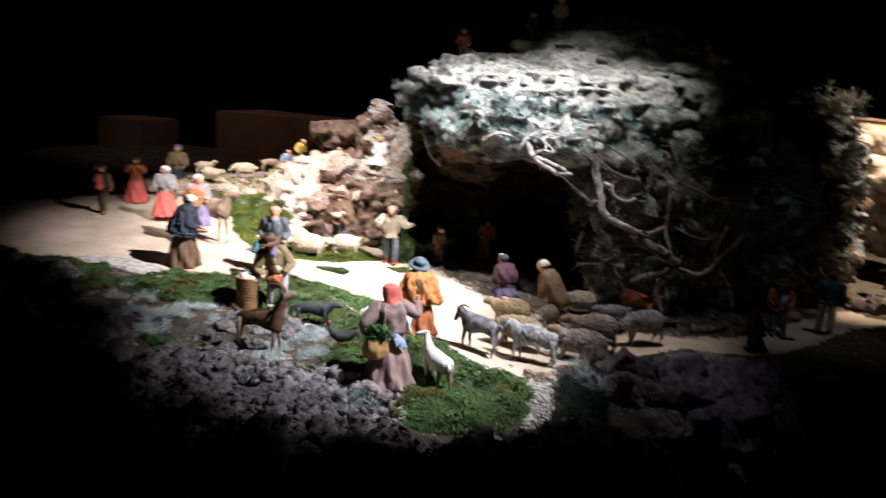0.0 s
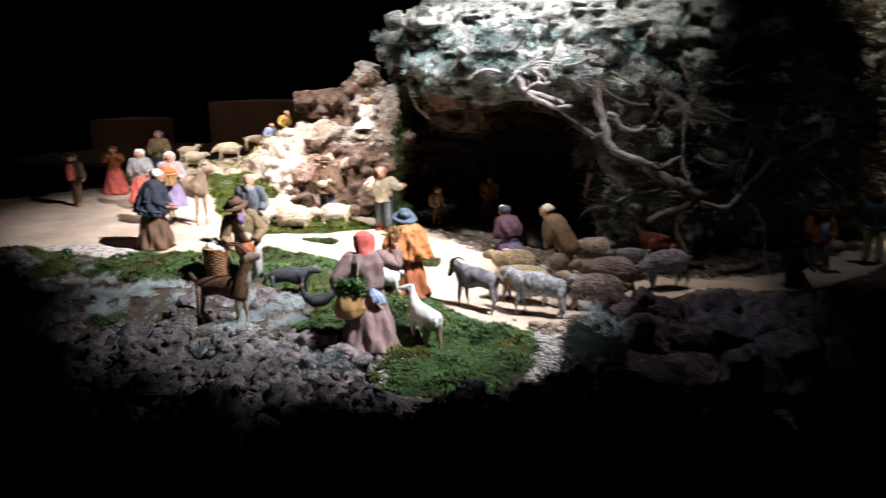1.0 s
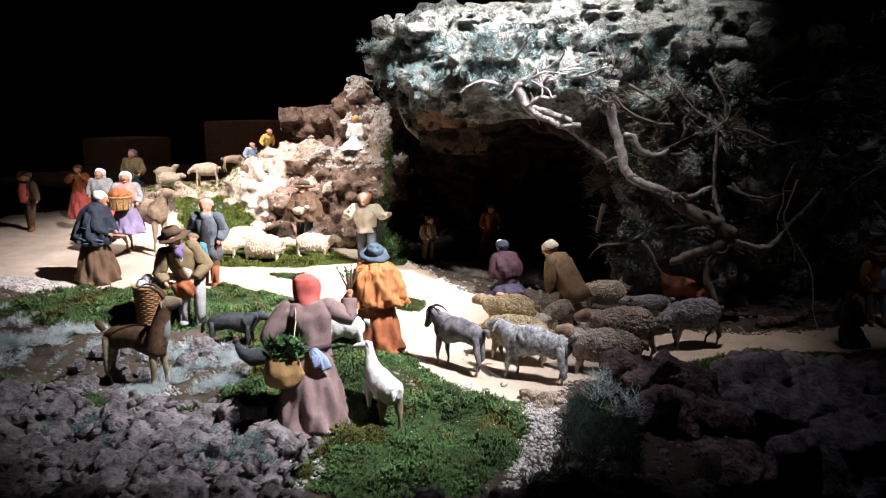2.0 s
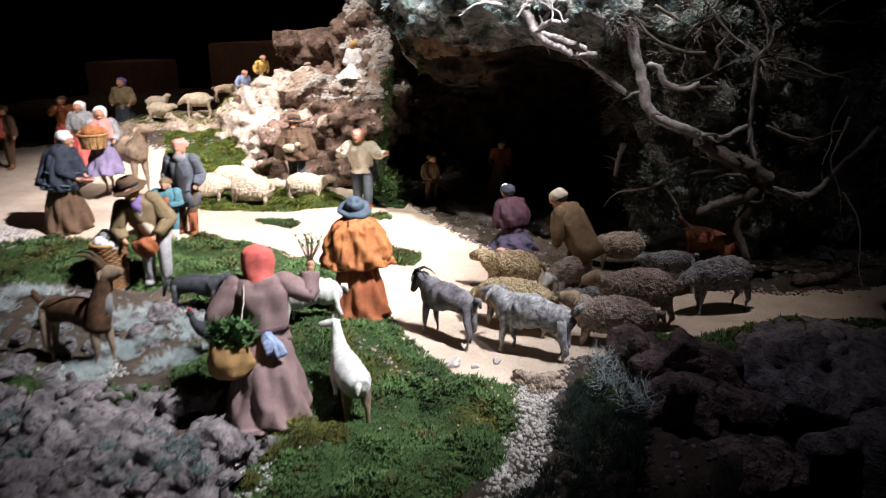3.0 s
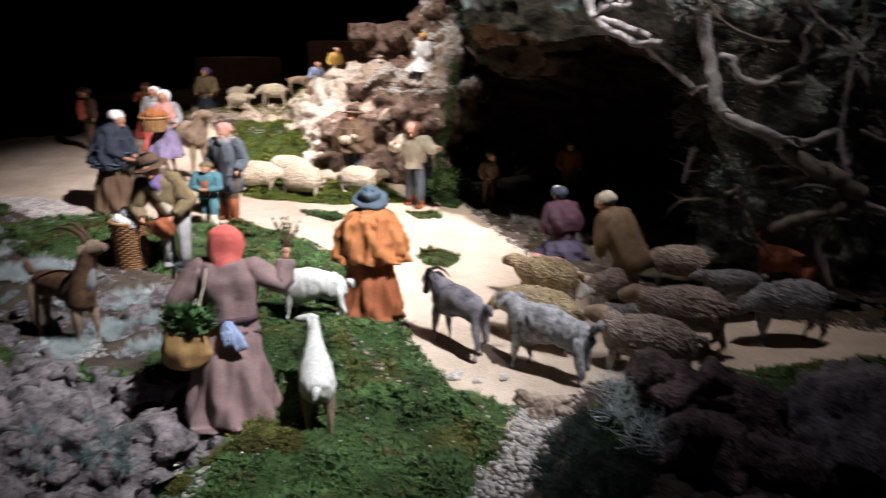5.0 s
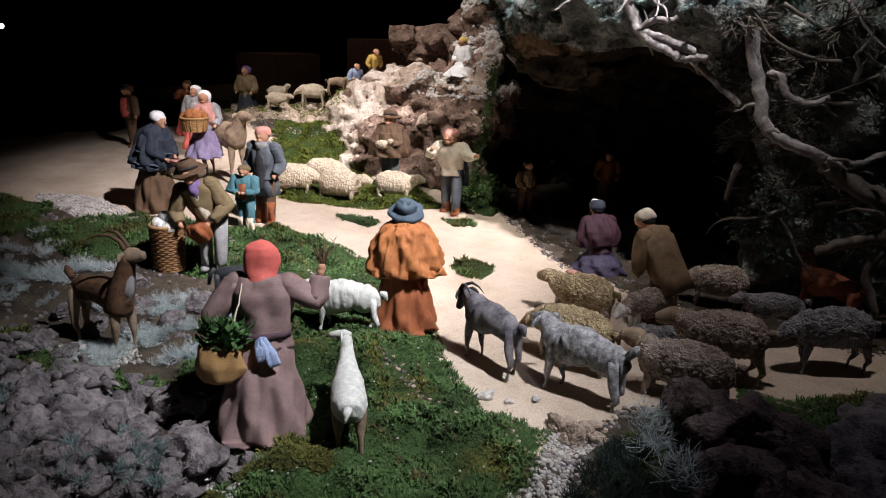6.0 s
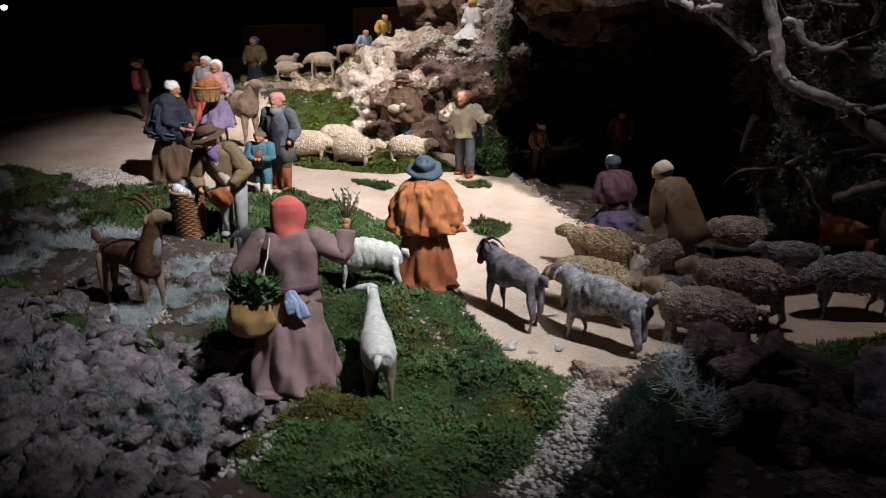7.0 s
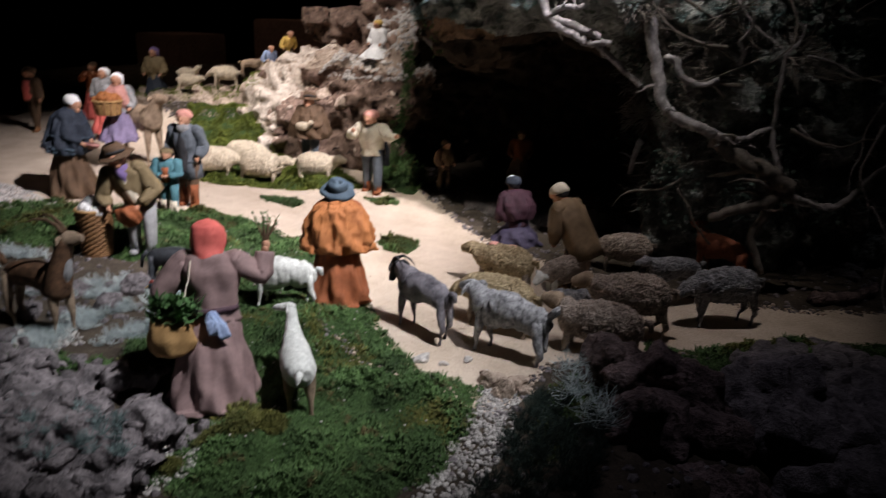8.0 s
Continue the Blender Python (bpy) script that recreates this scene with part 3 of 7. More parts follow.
d = blend_min(d, ellipsoid(P, (0.10, 2.51, 0.57), (0.24, 0.08, 0.06), -26) - 0.5 * rough, 0.03)
brow = (P[..., 2] > 0.52) & (P[..., 1] < 3.0) & (P[..., 0] < 0.75)
d = rubble(d, P, h, (P[..., 2] > 0.64) & (P[..., 1] < 3.1) & (P[..., 0] < 0.95) & (P[..., 0] > -0.20) & (P[..., 1] > 2.62), 95, (0.04, 0.11), 36, 0.18, 10)
d = rubble(d, P, h, brow & (P[..., 2] < 0.78), 150, (0.014, 0.036), 37, 0.7, 60)
d = rubble(d, P, h, (P[..., 0] > 0.36) & (P[..., 1] < 2.9) & (P[..., 2] < 0.55), 60, (0.025, 0.06), 38, 0.7, 60)
d = d - 0.014 * ridge(P * np.array([16.0, 16.0, 44.0]), 2, 39) - 0.008 * ridge(P * 40, 1, 34)
cv, cf = surface_nets(d, LO, h)
mid = cv[np.array(cf)].mean(1)
# faces inside the hollow take the colour that carries the cave's darkness
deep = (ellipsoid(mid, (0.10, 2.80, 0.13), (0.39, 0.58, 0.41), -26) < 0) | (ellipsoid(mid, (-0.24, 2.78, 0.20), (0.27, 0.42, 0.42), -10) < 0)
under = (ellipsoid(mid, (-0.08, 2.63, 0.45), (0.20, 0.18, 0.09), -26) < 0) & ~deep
cave = mesh_object("cave_rock", cv, cf, [M_CAVE, M_CAVE_SHADE, M_BROWN], np.where(deep, 1, np.where(under, 2, 0)))
tagged(cave, "large weathered grey rock with a dark cave opening", "rock")

h = 0.0085
P = grid_field((-1.75, 2.60, -0.02), (-0.20, 3.45, 0.75), h)
px, py, pz = P[..., 0], P[..., 1], P[..., 2]
crest = np.interp(px, [-1.75, -1.4, -1.1, -0.95, -0.8, -0.62, -0.50, -0.40, -0.33], [0.11, 0.150, 0.180, 0.240, 0.295, 0.325, 0.350, 0.43, 0.50]) + 0.22 * (np.minimum(py, 3.02) - 2.9)
foot = np.interp(px, [-1.75, -1.3, -1.1, -0.92, -0.75, -0.6, -0.4, -0.3], [3.0, 2.93, 2.90, 2.86, 2.80, 2.82, 2.80, 2.84])
lean_in = np.interp(px, [-1.1, -0.9, -0.75, -0.65], [0.5, 1.1, 1.1, 0.35])
d = np.maximum(np.maximum((pz - crest) * 0.95, (foot + lean_in * (pz - 0.12) - py) * 0.8), np.maximum(px + 0.385 + 0.22 * (0.45 - pz), py - 3.40) * 0.8)
d = blend_min(d, ellipsoid(P, (-0.50, 3.20, 0.38), (0.13, 0.10, 0.13)), 0.03)
d = blend_min(d, slab(P, (-0.60, 3.16, 0.47), (0.030, 0.05, 0.10), 40, 0.02), 0.01)
d = d - 0.016 * ridge(P * 8, 3, 41)
angel = (px > -0.62) & (px < -0.40) & (pz > 0.28) & (py < 3.02)
d = rubble(d, P, h, (py < 3.0) & (pz > 0.10) & (px < -0.98), 60, (0.012, 0.034), 44, 0.35, 16)
d = rubble(d, P, h, (py < 3.05) & (pz > 0.10) & (px > -1.00) & (px < -0.70), 18, (0.04, 0.09), 48, 0.35, 18)
d = rubble(d, P, h, (py < 3.05) & (pz > 0.10) & (px > -1.00) & (px < -0.70), 110, (0.012, 0.032), 51, 0.6, 50, 0.002)
d = rubble(d, P, h, (py < 3.0) & (px > -0.74) & (pz < 0.34) & ~angel, 120, (0.022, 0.070), 46, 0.45, 28, 0.003)
d = rubble(d, P, h, (py < 3.0) & (px > -0.74) & (pz < 0.34) & ~angel, 160, (0.010, 0.026), 50, 0.6, 60, 0.002)
d = rubble(d, P, h, (py < 3.05) & (px < -0.90) & (pz > 0.1), 50, (0.010, 0.024), 49, 0.6, 60)
d = rubble(d, P, h, (py > 3.02) & (pz > 0.3), 46, (0.02, 0.05), 45, 0.7, 60)
d = d - 0.010 * ridge(P * np.array([14.0, 14.0, 40.0]), 2, 42) - 0.006 * ridge(P * 42, 1, 43)
mv, mf = surface_nets(d, (-1.75, 2.60, -0.02), h)
mid = mv[np.array(mf)].mean(1)
vein = 0.05 * fbm(mid * 7, 3, 47)
pink = ((mid[:, 0] + vein > -0.72) & (mid[:, 2] + 0.6 * vein < 0.345) & (mid[:, 1] < 3.0)) | ((mid[:, 1] + vein > 3.04) & (mid[:, 2] > 0.33))
pale = (mid[:, 0] + 0.7 * vein > -0.97) & (mid[:, 0] + 0.7 * vein < -0.71) & (mid[:, 1] + 0.4 * vein < 3.03)
mound = mesh_object("rock_mound", mv, mf, [M_TANROCK, M_PINKROCK, M_PALEROCK], np.where(pale, 2, np.where(pink, 1, 0)).astype(np.int32))
tagged(mound, "crumbling cream and pink-brown rocky hillside lit by a spotlight", "rock")


def cut_stone(p, c, r, seed, faces=11):
    """The field of a boulder broken into flat faces."""
    rng = np.random.default_rng(seed)
    n = rng.normal(size=(faces, 3))
    n /= np.linalg.norm(n, axis=1)[:, None]
    q = (p - np.array(c)) / np.array(r)
    f = np.sqrt((q ** 2).sum(-1)) - 1.05
    for k in range(faces):
        f = np.maximum(f, q @ n[k] - rng.uniform(0.55, 0.85))
    return f * min(r)


def crag(name, label, lumps, m, seed, step=0.0062, rough=1.0, blocks=14, sizes=(0.012, 0.036), broken=False):
    """A ledge of crumbling boulders (centre, radii) with pits and ribs, each a part."""
    root = tagged(new(name), label, "rock")
    root.location = lumps[0][0]
    for n, (c, r) in enumerate(lumps):
        lo = [a - q - 0.075 for a, q in zip(c, r)]
        p = grid_field(lo, [a + q + 0.075 for a, q in zip(c, r)], step)
        f = cut_stone(p, c, r, seed + 7 * n) if broken else ellipsoid(p, c, r)
        f = f - rough * (0.008 if broken else 0.036) * ridge(p * 11, 2, seed)
        if blocks > 60:
            f = f + 0.016 * smooth(0.42, 0.75, ridge(p * 17, 2, seed + 3))
        f = rubble(f, p, step, p[..., 2] > -0.15, blocks, sizes, seed + 2 + 31 * n, 0.6, 40, 0.003)
        f = f - rough * (0.012 * ridge(p * 34, 2, seed + 5) + 0.005 * ridge(p * 75, 1, seed + 9))
        v, q = surface_nets(f, lo, step)
        mesh_object("boulder", v - np.array(lumps[0][0]), q, m, None, root)
    return root


crag("boulder", "big red-brown boulder perched on the lit hillside", [((-0.80, 3.21, 0.445), (0.105, 0.075, 0.062)), ((-0.715, 3.12, 0.352), (0.035, 0.04, 0.035))], M_PINKROCK, 205, 0.0070, 0.55, 10, (0.02, 0.045))
crag("rock_ledge", "crumbling mauve-grey rock ledge at the landscape's edge",
     [((-0.119, 1.388, 0.006), (0.11, 0.10, 0.040)), ((-0.263, 1.366, 0.006), (0.15, 0.10, 0.042)), ((-0.476, 1.375, 0.000), (0.16, 0.10, 0.042)), ((-0.585, 1.328, -0.037), (0.11, 0.06, 0.06)),
      ((-0.256, 1.288, -0.049), (0.16, 0.05, 0.06)), ((-0.043, 1.289, -0.052), (0.10, 0.05, 0.06))], M_LAVA, 210, 0.0050, 1.0, 110, (0.008, 0.024))
crag("rock_ledge", "dark mauve rock ledge below the mossy meadow",
     [((0.096, 1.259, -0.022), (0.11, 0.07, 0.06)), ((0.253, 1.259, -0.015), (0.12, 0.07, 0.06)), ((0.388, 1.345, -0.023), (0.09, 0.07, 0.06)), ((0.277, 1.177, -0.150), (0.12, 0.05, 0.07))], M_LAVA, 220)
crag("rock_outcrop", "jagged red-brown rock outcrop standing before the path",
     [((0.462, 1.852, 0.052), (0.042, 0.026, 0.040)), ((0.525, 1.842, 0.070), (0.062, 0.026, 0.020)), ((0.590, 1.842, 0.048), (0.042, 0.030, 0.032)), ((0.530, 1.885, 0.005), (0.10, 0.030, 0.05)),
      ((0.540, 1.764, 0.022), (0.055, 0.034, 0.046)), ((0.612, 1.805, 0.010), (0.055, 0.036, 0.038)), ((0.670, 1.865, 0.005), (0.045, 0.035, 0.038)), ((0.58, 1.77, -0.06), (0.11, 0.07, 0.06))], M_REDROCK, 230, 0.0042, 0.40, 7, (0.010, 0.020), True)
crag("rock_outcrop", "grey rock outcrop at the dark end of the path",
     [((0.700, 1.900, 0.010), (0.075, 0.055, 0.045)), ((0.790, 1.960, -0.005), (0.085, 0.06, 0.045)), ((0.880, 2.060, -0.015), (0.10, 0.06, 0.035)), ((0.752, 2.040, 0.008), (0.060, 0.020, 0.018)), ((0.800, 2.135, -0.03), (0.06, 0.03, 0.03)), ((1.03, 2.17, -0.02), (0.13, 0.07, 0.045)), ((0.80, 1.87, -0.07), (0.13, 0.09, 0.09)),
      ((0.96, 2.02, -0.08), (0.14, 0.10, 0.09))], M_LAVA, 240, 0.0062, 0.5, 24, (0.014, 0.04))
crag("rock_ledge", "low dark rock shelf under the edge of the landscape",
     [((0.10, 1.235, -0.035), (0.12, 0.05, 0.05)), ((0.25, 1.205, -0.045), (0.10, 0.05, 0.045)), ((0.37, 1.235, -0.035), (0.09, 0.05, 0.05)), ((0.46, 1.33, 0.00), (0.08, 0.06, 0.055)), ((0.55, 1.42, -0.01), (0.07, 0.06, 0.05)),
      ((-0.10, 1.235, -0.04), (0.13, 0.05, 0.05)), ((-0.32, 1.235, -0.05), (0.14, 0.05, 0.05)), ((0.31, 1.15, -0.12), (0.15, 0.05, 0.06))], M_LAVA, 260, 0.0070, 0.9, 22, (0.014, 0.04))
crag("rock_ledge", "shadowed mauve-grey rocks beside the far end of the path",
     [((-0.782, 1.461, 0.019), (0.13, 0.10, 0.06)), ((-0.968, 1.443, 0.038), (0.16, 0.12, 0.07)), ((-1.168, 1.496, 0.043), (0.16, 0.13, 0.07)), ((-0.876, 1.395, -0.033), (0.15, 0.07, 0.06)), ((-1.124, 1.385, -0.022), (0.14, 0.07, 0.06))], M_LAVA, 250, 0.010)


def top_of(verts, x, y, r=0.025):
    """The height of a rock mass over a place of the plan."""
    near = np.hypot(verts[:, 0] - x, verts[:, 1] - y) < r
    return float(np.percentile(verts[near, 2], 90)) if near.any() else gz(x, y)


STONE = 0.03


def stone_mesh(name, seed, m, rough=0.35, flat=0.7, sub=3):
    bm = bmesh.new()
    bmesh.ops.create_icosphere(bm, subdivisions=sub, radius=1)
    p = np.array([tuple(v.co) for v in bm.verts])
    cut = np.random.default_rng(seed).normal(size=(13, 3))
    cut /= np.linalg.norm(cut, axis=1)[:, None]
    deep = np.random.default_rng(seed + 1).uniform(0.55, 0.9, 13)
    s = np.min(deep / np.maximum(p @ cut.T, 0.25), axis=1)
    s = np.minimum(s, 1.25) + 0.22 * rough * ridge(p * 2.6, 3, seed + 7) + 0.2 * rough * fbm(p * 8, 2, seed + 3)
    q = p * s[:, None] * np.array([1, 0.8, flat]) * STONE
    for v, c in zip(bm.verts, q):
        v.co = c
    me = bpy.data.meshes.new(name)
    bm.to_mesh(me)
    bm.free()
    me.materials.append(m)
    me.polygons.foreach_set("use_smooth", np.full(len(me.polygons), False))
    return me


LAVA = [stone_mesh("rock", 60 + n, M_LAVA, 0.55, 0.7) for n in range(6)]
TAN = [stone_mesh("rock", 80 + n, M_TANROCK, 0.45, 0.7) for n in range(4)]
PINKS = [stone_mesh("rock", 70 + n, M_PINKROCK, 0.5, 0.7) for n in range(4)]
REDS = [stone_mesh("rock", 90 + n, M_REDROCK, 0.5, 0.7) for n in range(4)]
PALE = [stone_mesh("stone", 100 + n, M_GRAVEL, 0.3, 0.6, 2) for n in range(4)]
DICE = random.Random(4)


def stone(meshes, x, y, size, label, group, name="rock", sink=0.35, turn=None, z=None):
    ob = new(name, DICE.choice(meshes))
    s = size * DICE.uniform(0.85, 1.15)
    base = gz(x, y) if z is None else z
    ob.matrix_world = pose(x, y, base + s * (0.7 - sink) * 0.8, DICE.uniform(-18, 18), DICE.uniform(-18, 18), DICE.uniform(0, 360) if turn is None else turn) @ Matrix.Diagonal((s / STONE, s / STONE * DICE.uniform(0.8, 1.2), s / STONE * DICE.uniform(0.75, 1.2), 1))
    return tagged(ob, label, "rock", group)


def scatter(poly, count, sizes, meshes, label, group, sink=0.35):
    xs, ys = [p[0] for p in poly], [p[1] for p in poly]
    done = 0
    while done < count:
        x, y = DICE.uniform(min(xs), max(xs)), DICE.uniform(min(ys), max(ys))
        if inside(np.array([x]), np.array([y]), poly)[0] > 0:
            stone(meshes, x, y, DICE.uniform(*sizes), label, group, sink=sink)
            done += 1


# ---- modelled people of painted clay, one plain mesh each ----
def figurine(name, label, x, y, tall, turn, top="brown", skirt=None, legs=None, shoes="leather", head="skin", scarf=None, hat=None, cap=None,
             arm_l=None, arm_r=None, lean=0, shawl=None, cape=None, apron=None, kneel=0.0, sit=0.0, z=None, extra=None, bare=False, beard=None, tip=13, shaggy=0.0, full=1.0, tilt=0.0, broad=1.0, wide=1.12, sway=0.0, boot=0.13):
    c = Clay()
    S = MATS["skin"]
    top_m = MATS[top]
    drop = kneel
    if skirt:
        c.loft([(0, 0, 0), (0, 0, 0.03), (0, 0.005, 0.14), (0, 0.01, 0.28), (0, 0.005, 0.40), (0, 0, 0.53)],
               [(a * full, b * full) for a, b in ((0.205, 0.190), (0.208, 0.196), (0.186, 0.175), (0.162, 0.148), (0.136, 0.116), (0.104, 0.084))], MATS[skirt], 96, 7, [0.10, 0.095, 0.085, 0.06, 0.035, 0.015], 5, phase=x * 9)
    else:
        for s, fwd in ((-1, 0.03), (1, -0.03)):
            c.tube([(s * 0.055, 0, 0.52), (s * 0.062, fwd * 0.6, 0.30), (s * 0.066, fwd, 0.14), (s * 0.066, fwd, 0.035)],
                   [(0.062, 0.068), (0.052, 0.055), (0.044, 0.046), (0.036, 0.040)], MATS[legs or "brown"], 12, 4, 0.06)
            c.tube([(s * 0.065, fwd * 0.9, boot), (s * 0.066, fwd, 0.03), (s * 0.07, fwd - 0.03, 0.018), (s * 0.074, fwd - 0.075, 0.014)],
                   [(0.052, 0.054) if boot > 0.2 else (0.040, 0.042), (0.040, 0.044), (0.038, 0.030), (0.020, 0.016)], MATS[shoes], 12)
    n = len(c.v)
    c.loft([(0, 0, 0.46), (0, 0, 0.54), (0, -0.005, 0.64), (0, 0.005, 0.74), (0, 0.01, 0.80), (0, 0.005, 0.835)],
           [(a * broad, b * broad) for a, b in ((0.116, 0.096), (0.104, 0.088), (0.120, 0.098), (0.132, 0.096), (0.104, 0.078), (0.047, 0.044))], top_m, 40, 5, 0.05, 4, phase=y * 7)
    c.tube([(0, 0.005, 0.80), (0, -0.005, 0.86)], [0.042, 0.038], S, 10)
    c.ball((0, -0.018, 0.900), (0.060, 0.068, 0.078), MATS[head] if head != "skin" else S, 16, 10)
    if not bare:
        c.ball((0, 0.006, 0.915), (0.064, 0.066, 0.074), MATS["dark"] if head == "skin" else MATS[head], 14, 8)
    # nose, brow and chin of a modelled head
    c.ball((0, -0.088, 0.895), (0.013, 0.016, 0.017), S, 8, 6)
    c.ball((0, -0.062, 0.850), (0.030, 0.028, 0.022), MATS[beard] if beard else S, 10, 6)
    if scarf:
        m, n_cloth = MATS[scarf], len(c.v)
        c.loft([(0, 0.088, 0.735), (0, 0.080, 0.765), (0, 0.060, 0.81), (0, 0.036, 0.86), (0, 0.016, 0.91), (0, 0.008, 0.955), (0, 0.006, 0.985), (0, 0.006, 1.0)],
               [(0.008, 0.006), (0.030, 0.014), (0.058, 0.030), (0.072, 0.052), (0.078, 0.072), (0.070, 0.070), (0.044, 0.046), (0.008, 0.008)], m, 28, 3, [0.02, 0.06, 0.06, 0.05, 0.03, 0.02, 0.01, 0.0], 3, phase=1.0)
        c.shag(n_cloth, 0.005, (9, 9, 7), 51)
    if hat:
        m, n_hat = MATS[hat], len(c.v)
        c.loft([(0, 0.01, 0.912), (0, 0.01, 0.915), (0, 0.008, 0.926), (0, 0.006, 0.936), (0, 0.004, 0.946)],
               [(0.118, 0.120), (0.126, 0.128), (0.120, 0.122), (0.096, 0.096), (0.070, 0.072)], m, 40, 3, [0.05, 0.05, 0.045, 0.03, 0.01], 2)
        c.loft([(0, 0.004, 0.935), (0, 0.004, 0.965), (0, 0.004, 0.995), (0, 0.004, 1.014), (0, 0.004, 1.010), (0, 0.004, 1.004)], [0.078, 0.076, 0.070, 0.052, 0.030, 0.006], m, 24, 2, 0.03, 2)
        c.tube([(0, 0.004, 0.942), (0, 0.005, 0.962)], [0.0785, 0.0775], MATS["dark"], 24)
        c.bend(n_hat, 0.93, -tip)
    if cap:
        m = MATS[cap]
        c.loft([(0, -0.002, 0.898), (0, 0.0, 0.915), (0, 0.002, 0.935), (0, 0.004, 0.958), (0, 0.004, 0.978), (0, 0.004, 0.988)],
               [(0.066, 0.072), (0.074, 0.078), (0.073, 0.077), (0.066, 0.070), (0.042, 0.046), (0.006, 0.006)], m, 24, 4, 0.04, 2)
    for s, arm in ((-1, arm_l), (1, arm_r)):
        elbow, hand = arm or ((s * 0.16, -0.01, 0.62), (s * 0.13, -0.10, 0.53))
        shoulder = (s * 0.108, 0.005, 0.775)
        mid = Vector(shoulder).lerp(Vector(elbow), 0.5)
        fore = Vector(elbow).lerp(Vector(hand), 0.75)
        c.loft([shoulder, mid, elbow, Vector(elbow).lerp(Vector(hand), 0.4), fore], [0.060, 0.058, 0.053, 0.047, 0.042], top_m, 20, 3, 0.09, 4, phase=x * 5 + s)
        c.ball(shoulder, (0.062, 0.058, 0.060), top_m, 16, 10)
        c.tube([fore, hand], [0.018, 0.015], S, 8)
        c.ball(hand, (0.020, 0.018, 0.026), S, 8, 6)
    if shawl:
        c.loft([(0, 0.030, 0.52), (0, 0.020, 0.60), (0, 0.014, 0.67), (0, 0.010, 0.74), (0, 0.006, 0.80), (0, 0.002, 0.845)],
               [(0.135, 0.100), (0.172, 0.130), (0.180, 0.134), (0.165, 0.120), (0.124, 0.095), (0.058, 0.055)], MATS[shawl], 64, 7, [0.10, 0.08, 0.07, 0.06, 0.05, 0.02], 4)
    if cape:
        n_cape = len(c.v)
        c.loft([(0, 0.01, 0.425), (0, 0.01, 0.44), (0, 0.01, 0.50), (0, 0.012, 0.62), (0, 0.012, 0.74), (0, 0.006, 0.80), (0, 0.002, 0.86)],
               [(0.205, 0.160), (0.238, 0.186), (0.240, 0.188), (0.218, 0.170), (0.186, 0.142), (0.138, 0.106), (0.062, 0.058)], MATS[cape], 112, 8, [0.06, 0.09, 0.09, 0.08, 0.06, 0.04, 0.01], 6, phase=0.6)
        if shaggy:
            c.shag(n_cape, shaggy * 1.5, (30, 30, 7), 61)
            c.shag(n_cape, shaggy, (58, 58, 16), 62)
    if apron:
        c.tube([(0, -0.035, 0.16), (0, -0.035, 0.30), (0, -0.025, 0.44), (0, -0.012, 0.55)], [(0.125, 0.125), (0.110, 0.098), (0.088, 0.080), (0.08, 0.07)], MATS[apron], 24, 5, 0.04)
    if extra:
        extra(c)
    c.crumple(0.010, 16 + (x * 37) % 3)
    if lean:
        c.bend(n, 0.50, lean)
    if sway:
        c.bend(n, 0.48, sway, "Y")
    if sit:
        for k in range(len(c.v)):
            v = c.v[k]
            if v.z < 0.5:
                c.v[k] = Vector((v.x, v.y - (0.5 - v.z) * 0.55 * sit, 0.5 - (0.5 - v.z) * (1 - 0.45 * sit)))
    low = min(v.z for v in c.v)
    if kneel:
        for k in range(len(c.v)):
            v = c.v[k]
            if v.z < 0.45:
                c.v[k] = Vector((v.x * 1.1, v.y * 1.25, 0.45 - (0.45 - v.z) * (1 - kneel)))
        low = min(v.z for v in c.v)
    base = (gz(x, y) if z is None else z) - 0.003
    ob = c.make(name, pose(x, y, base - low * tall, 0, 0, turn) @ pose(0, 0, 0, tilt) @ Matrix.Diagonal((tall * wide, tall * wide, tall, 1)))
    return tagged(ob, label, "figurine", "clay figurines of the scene")


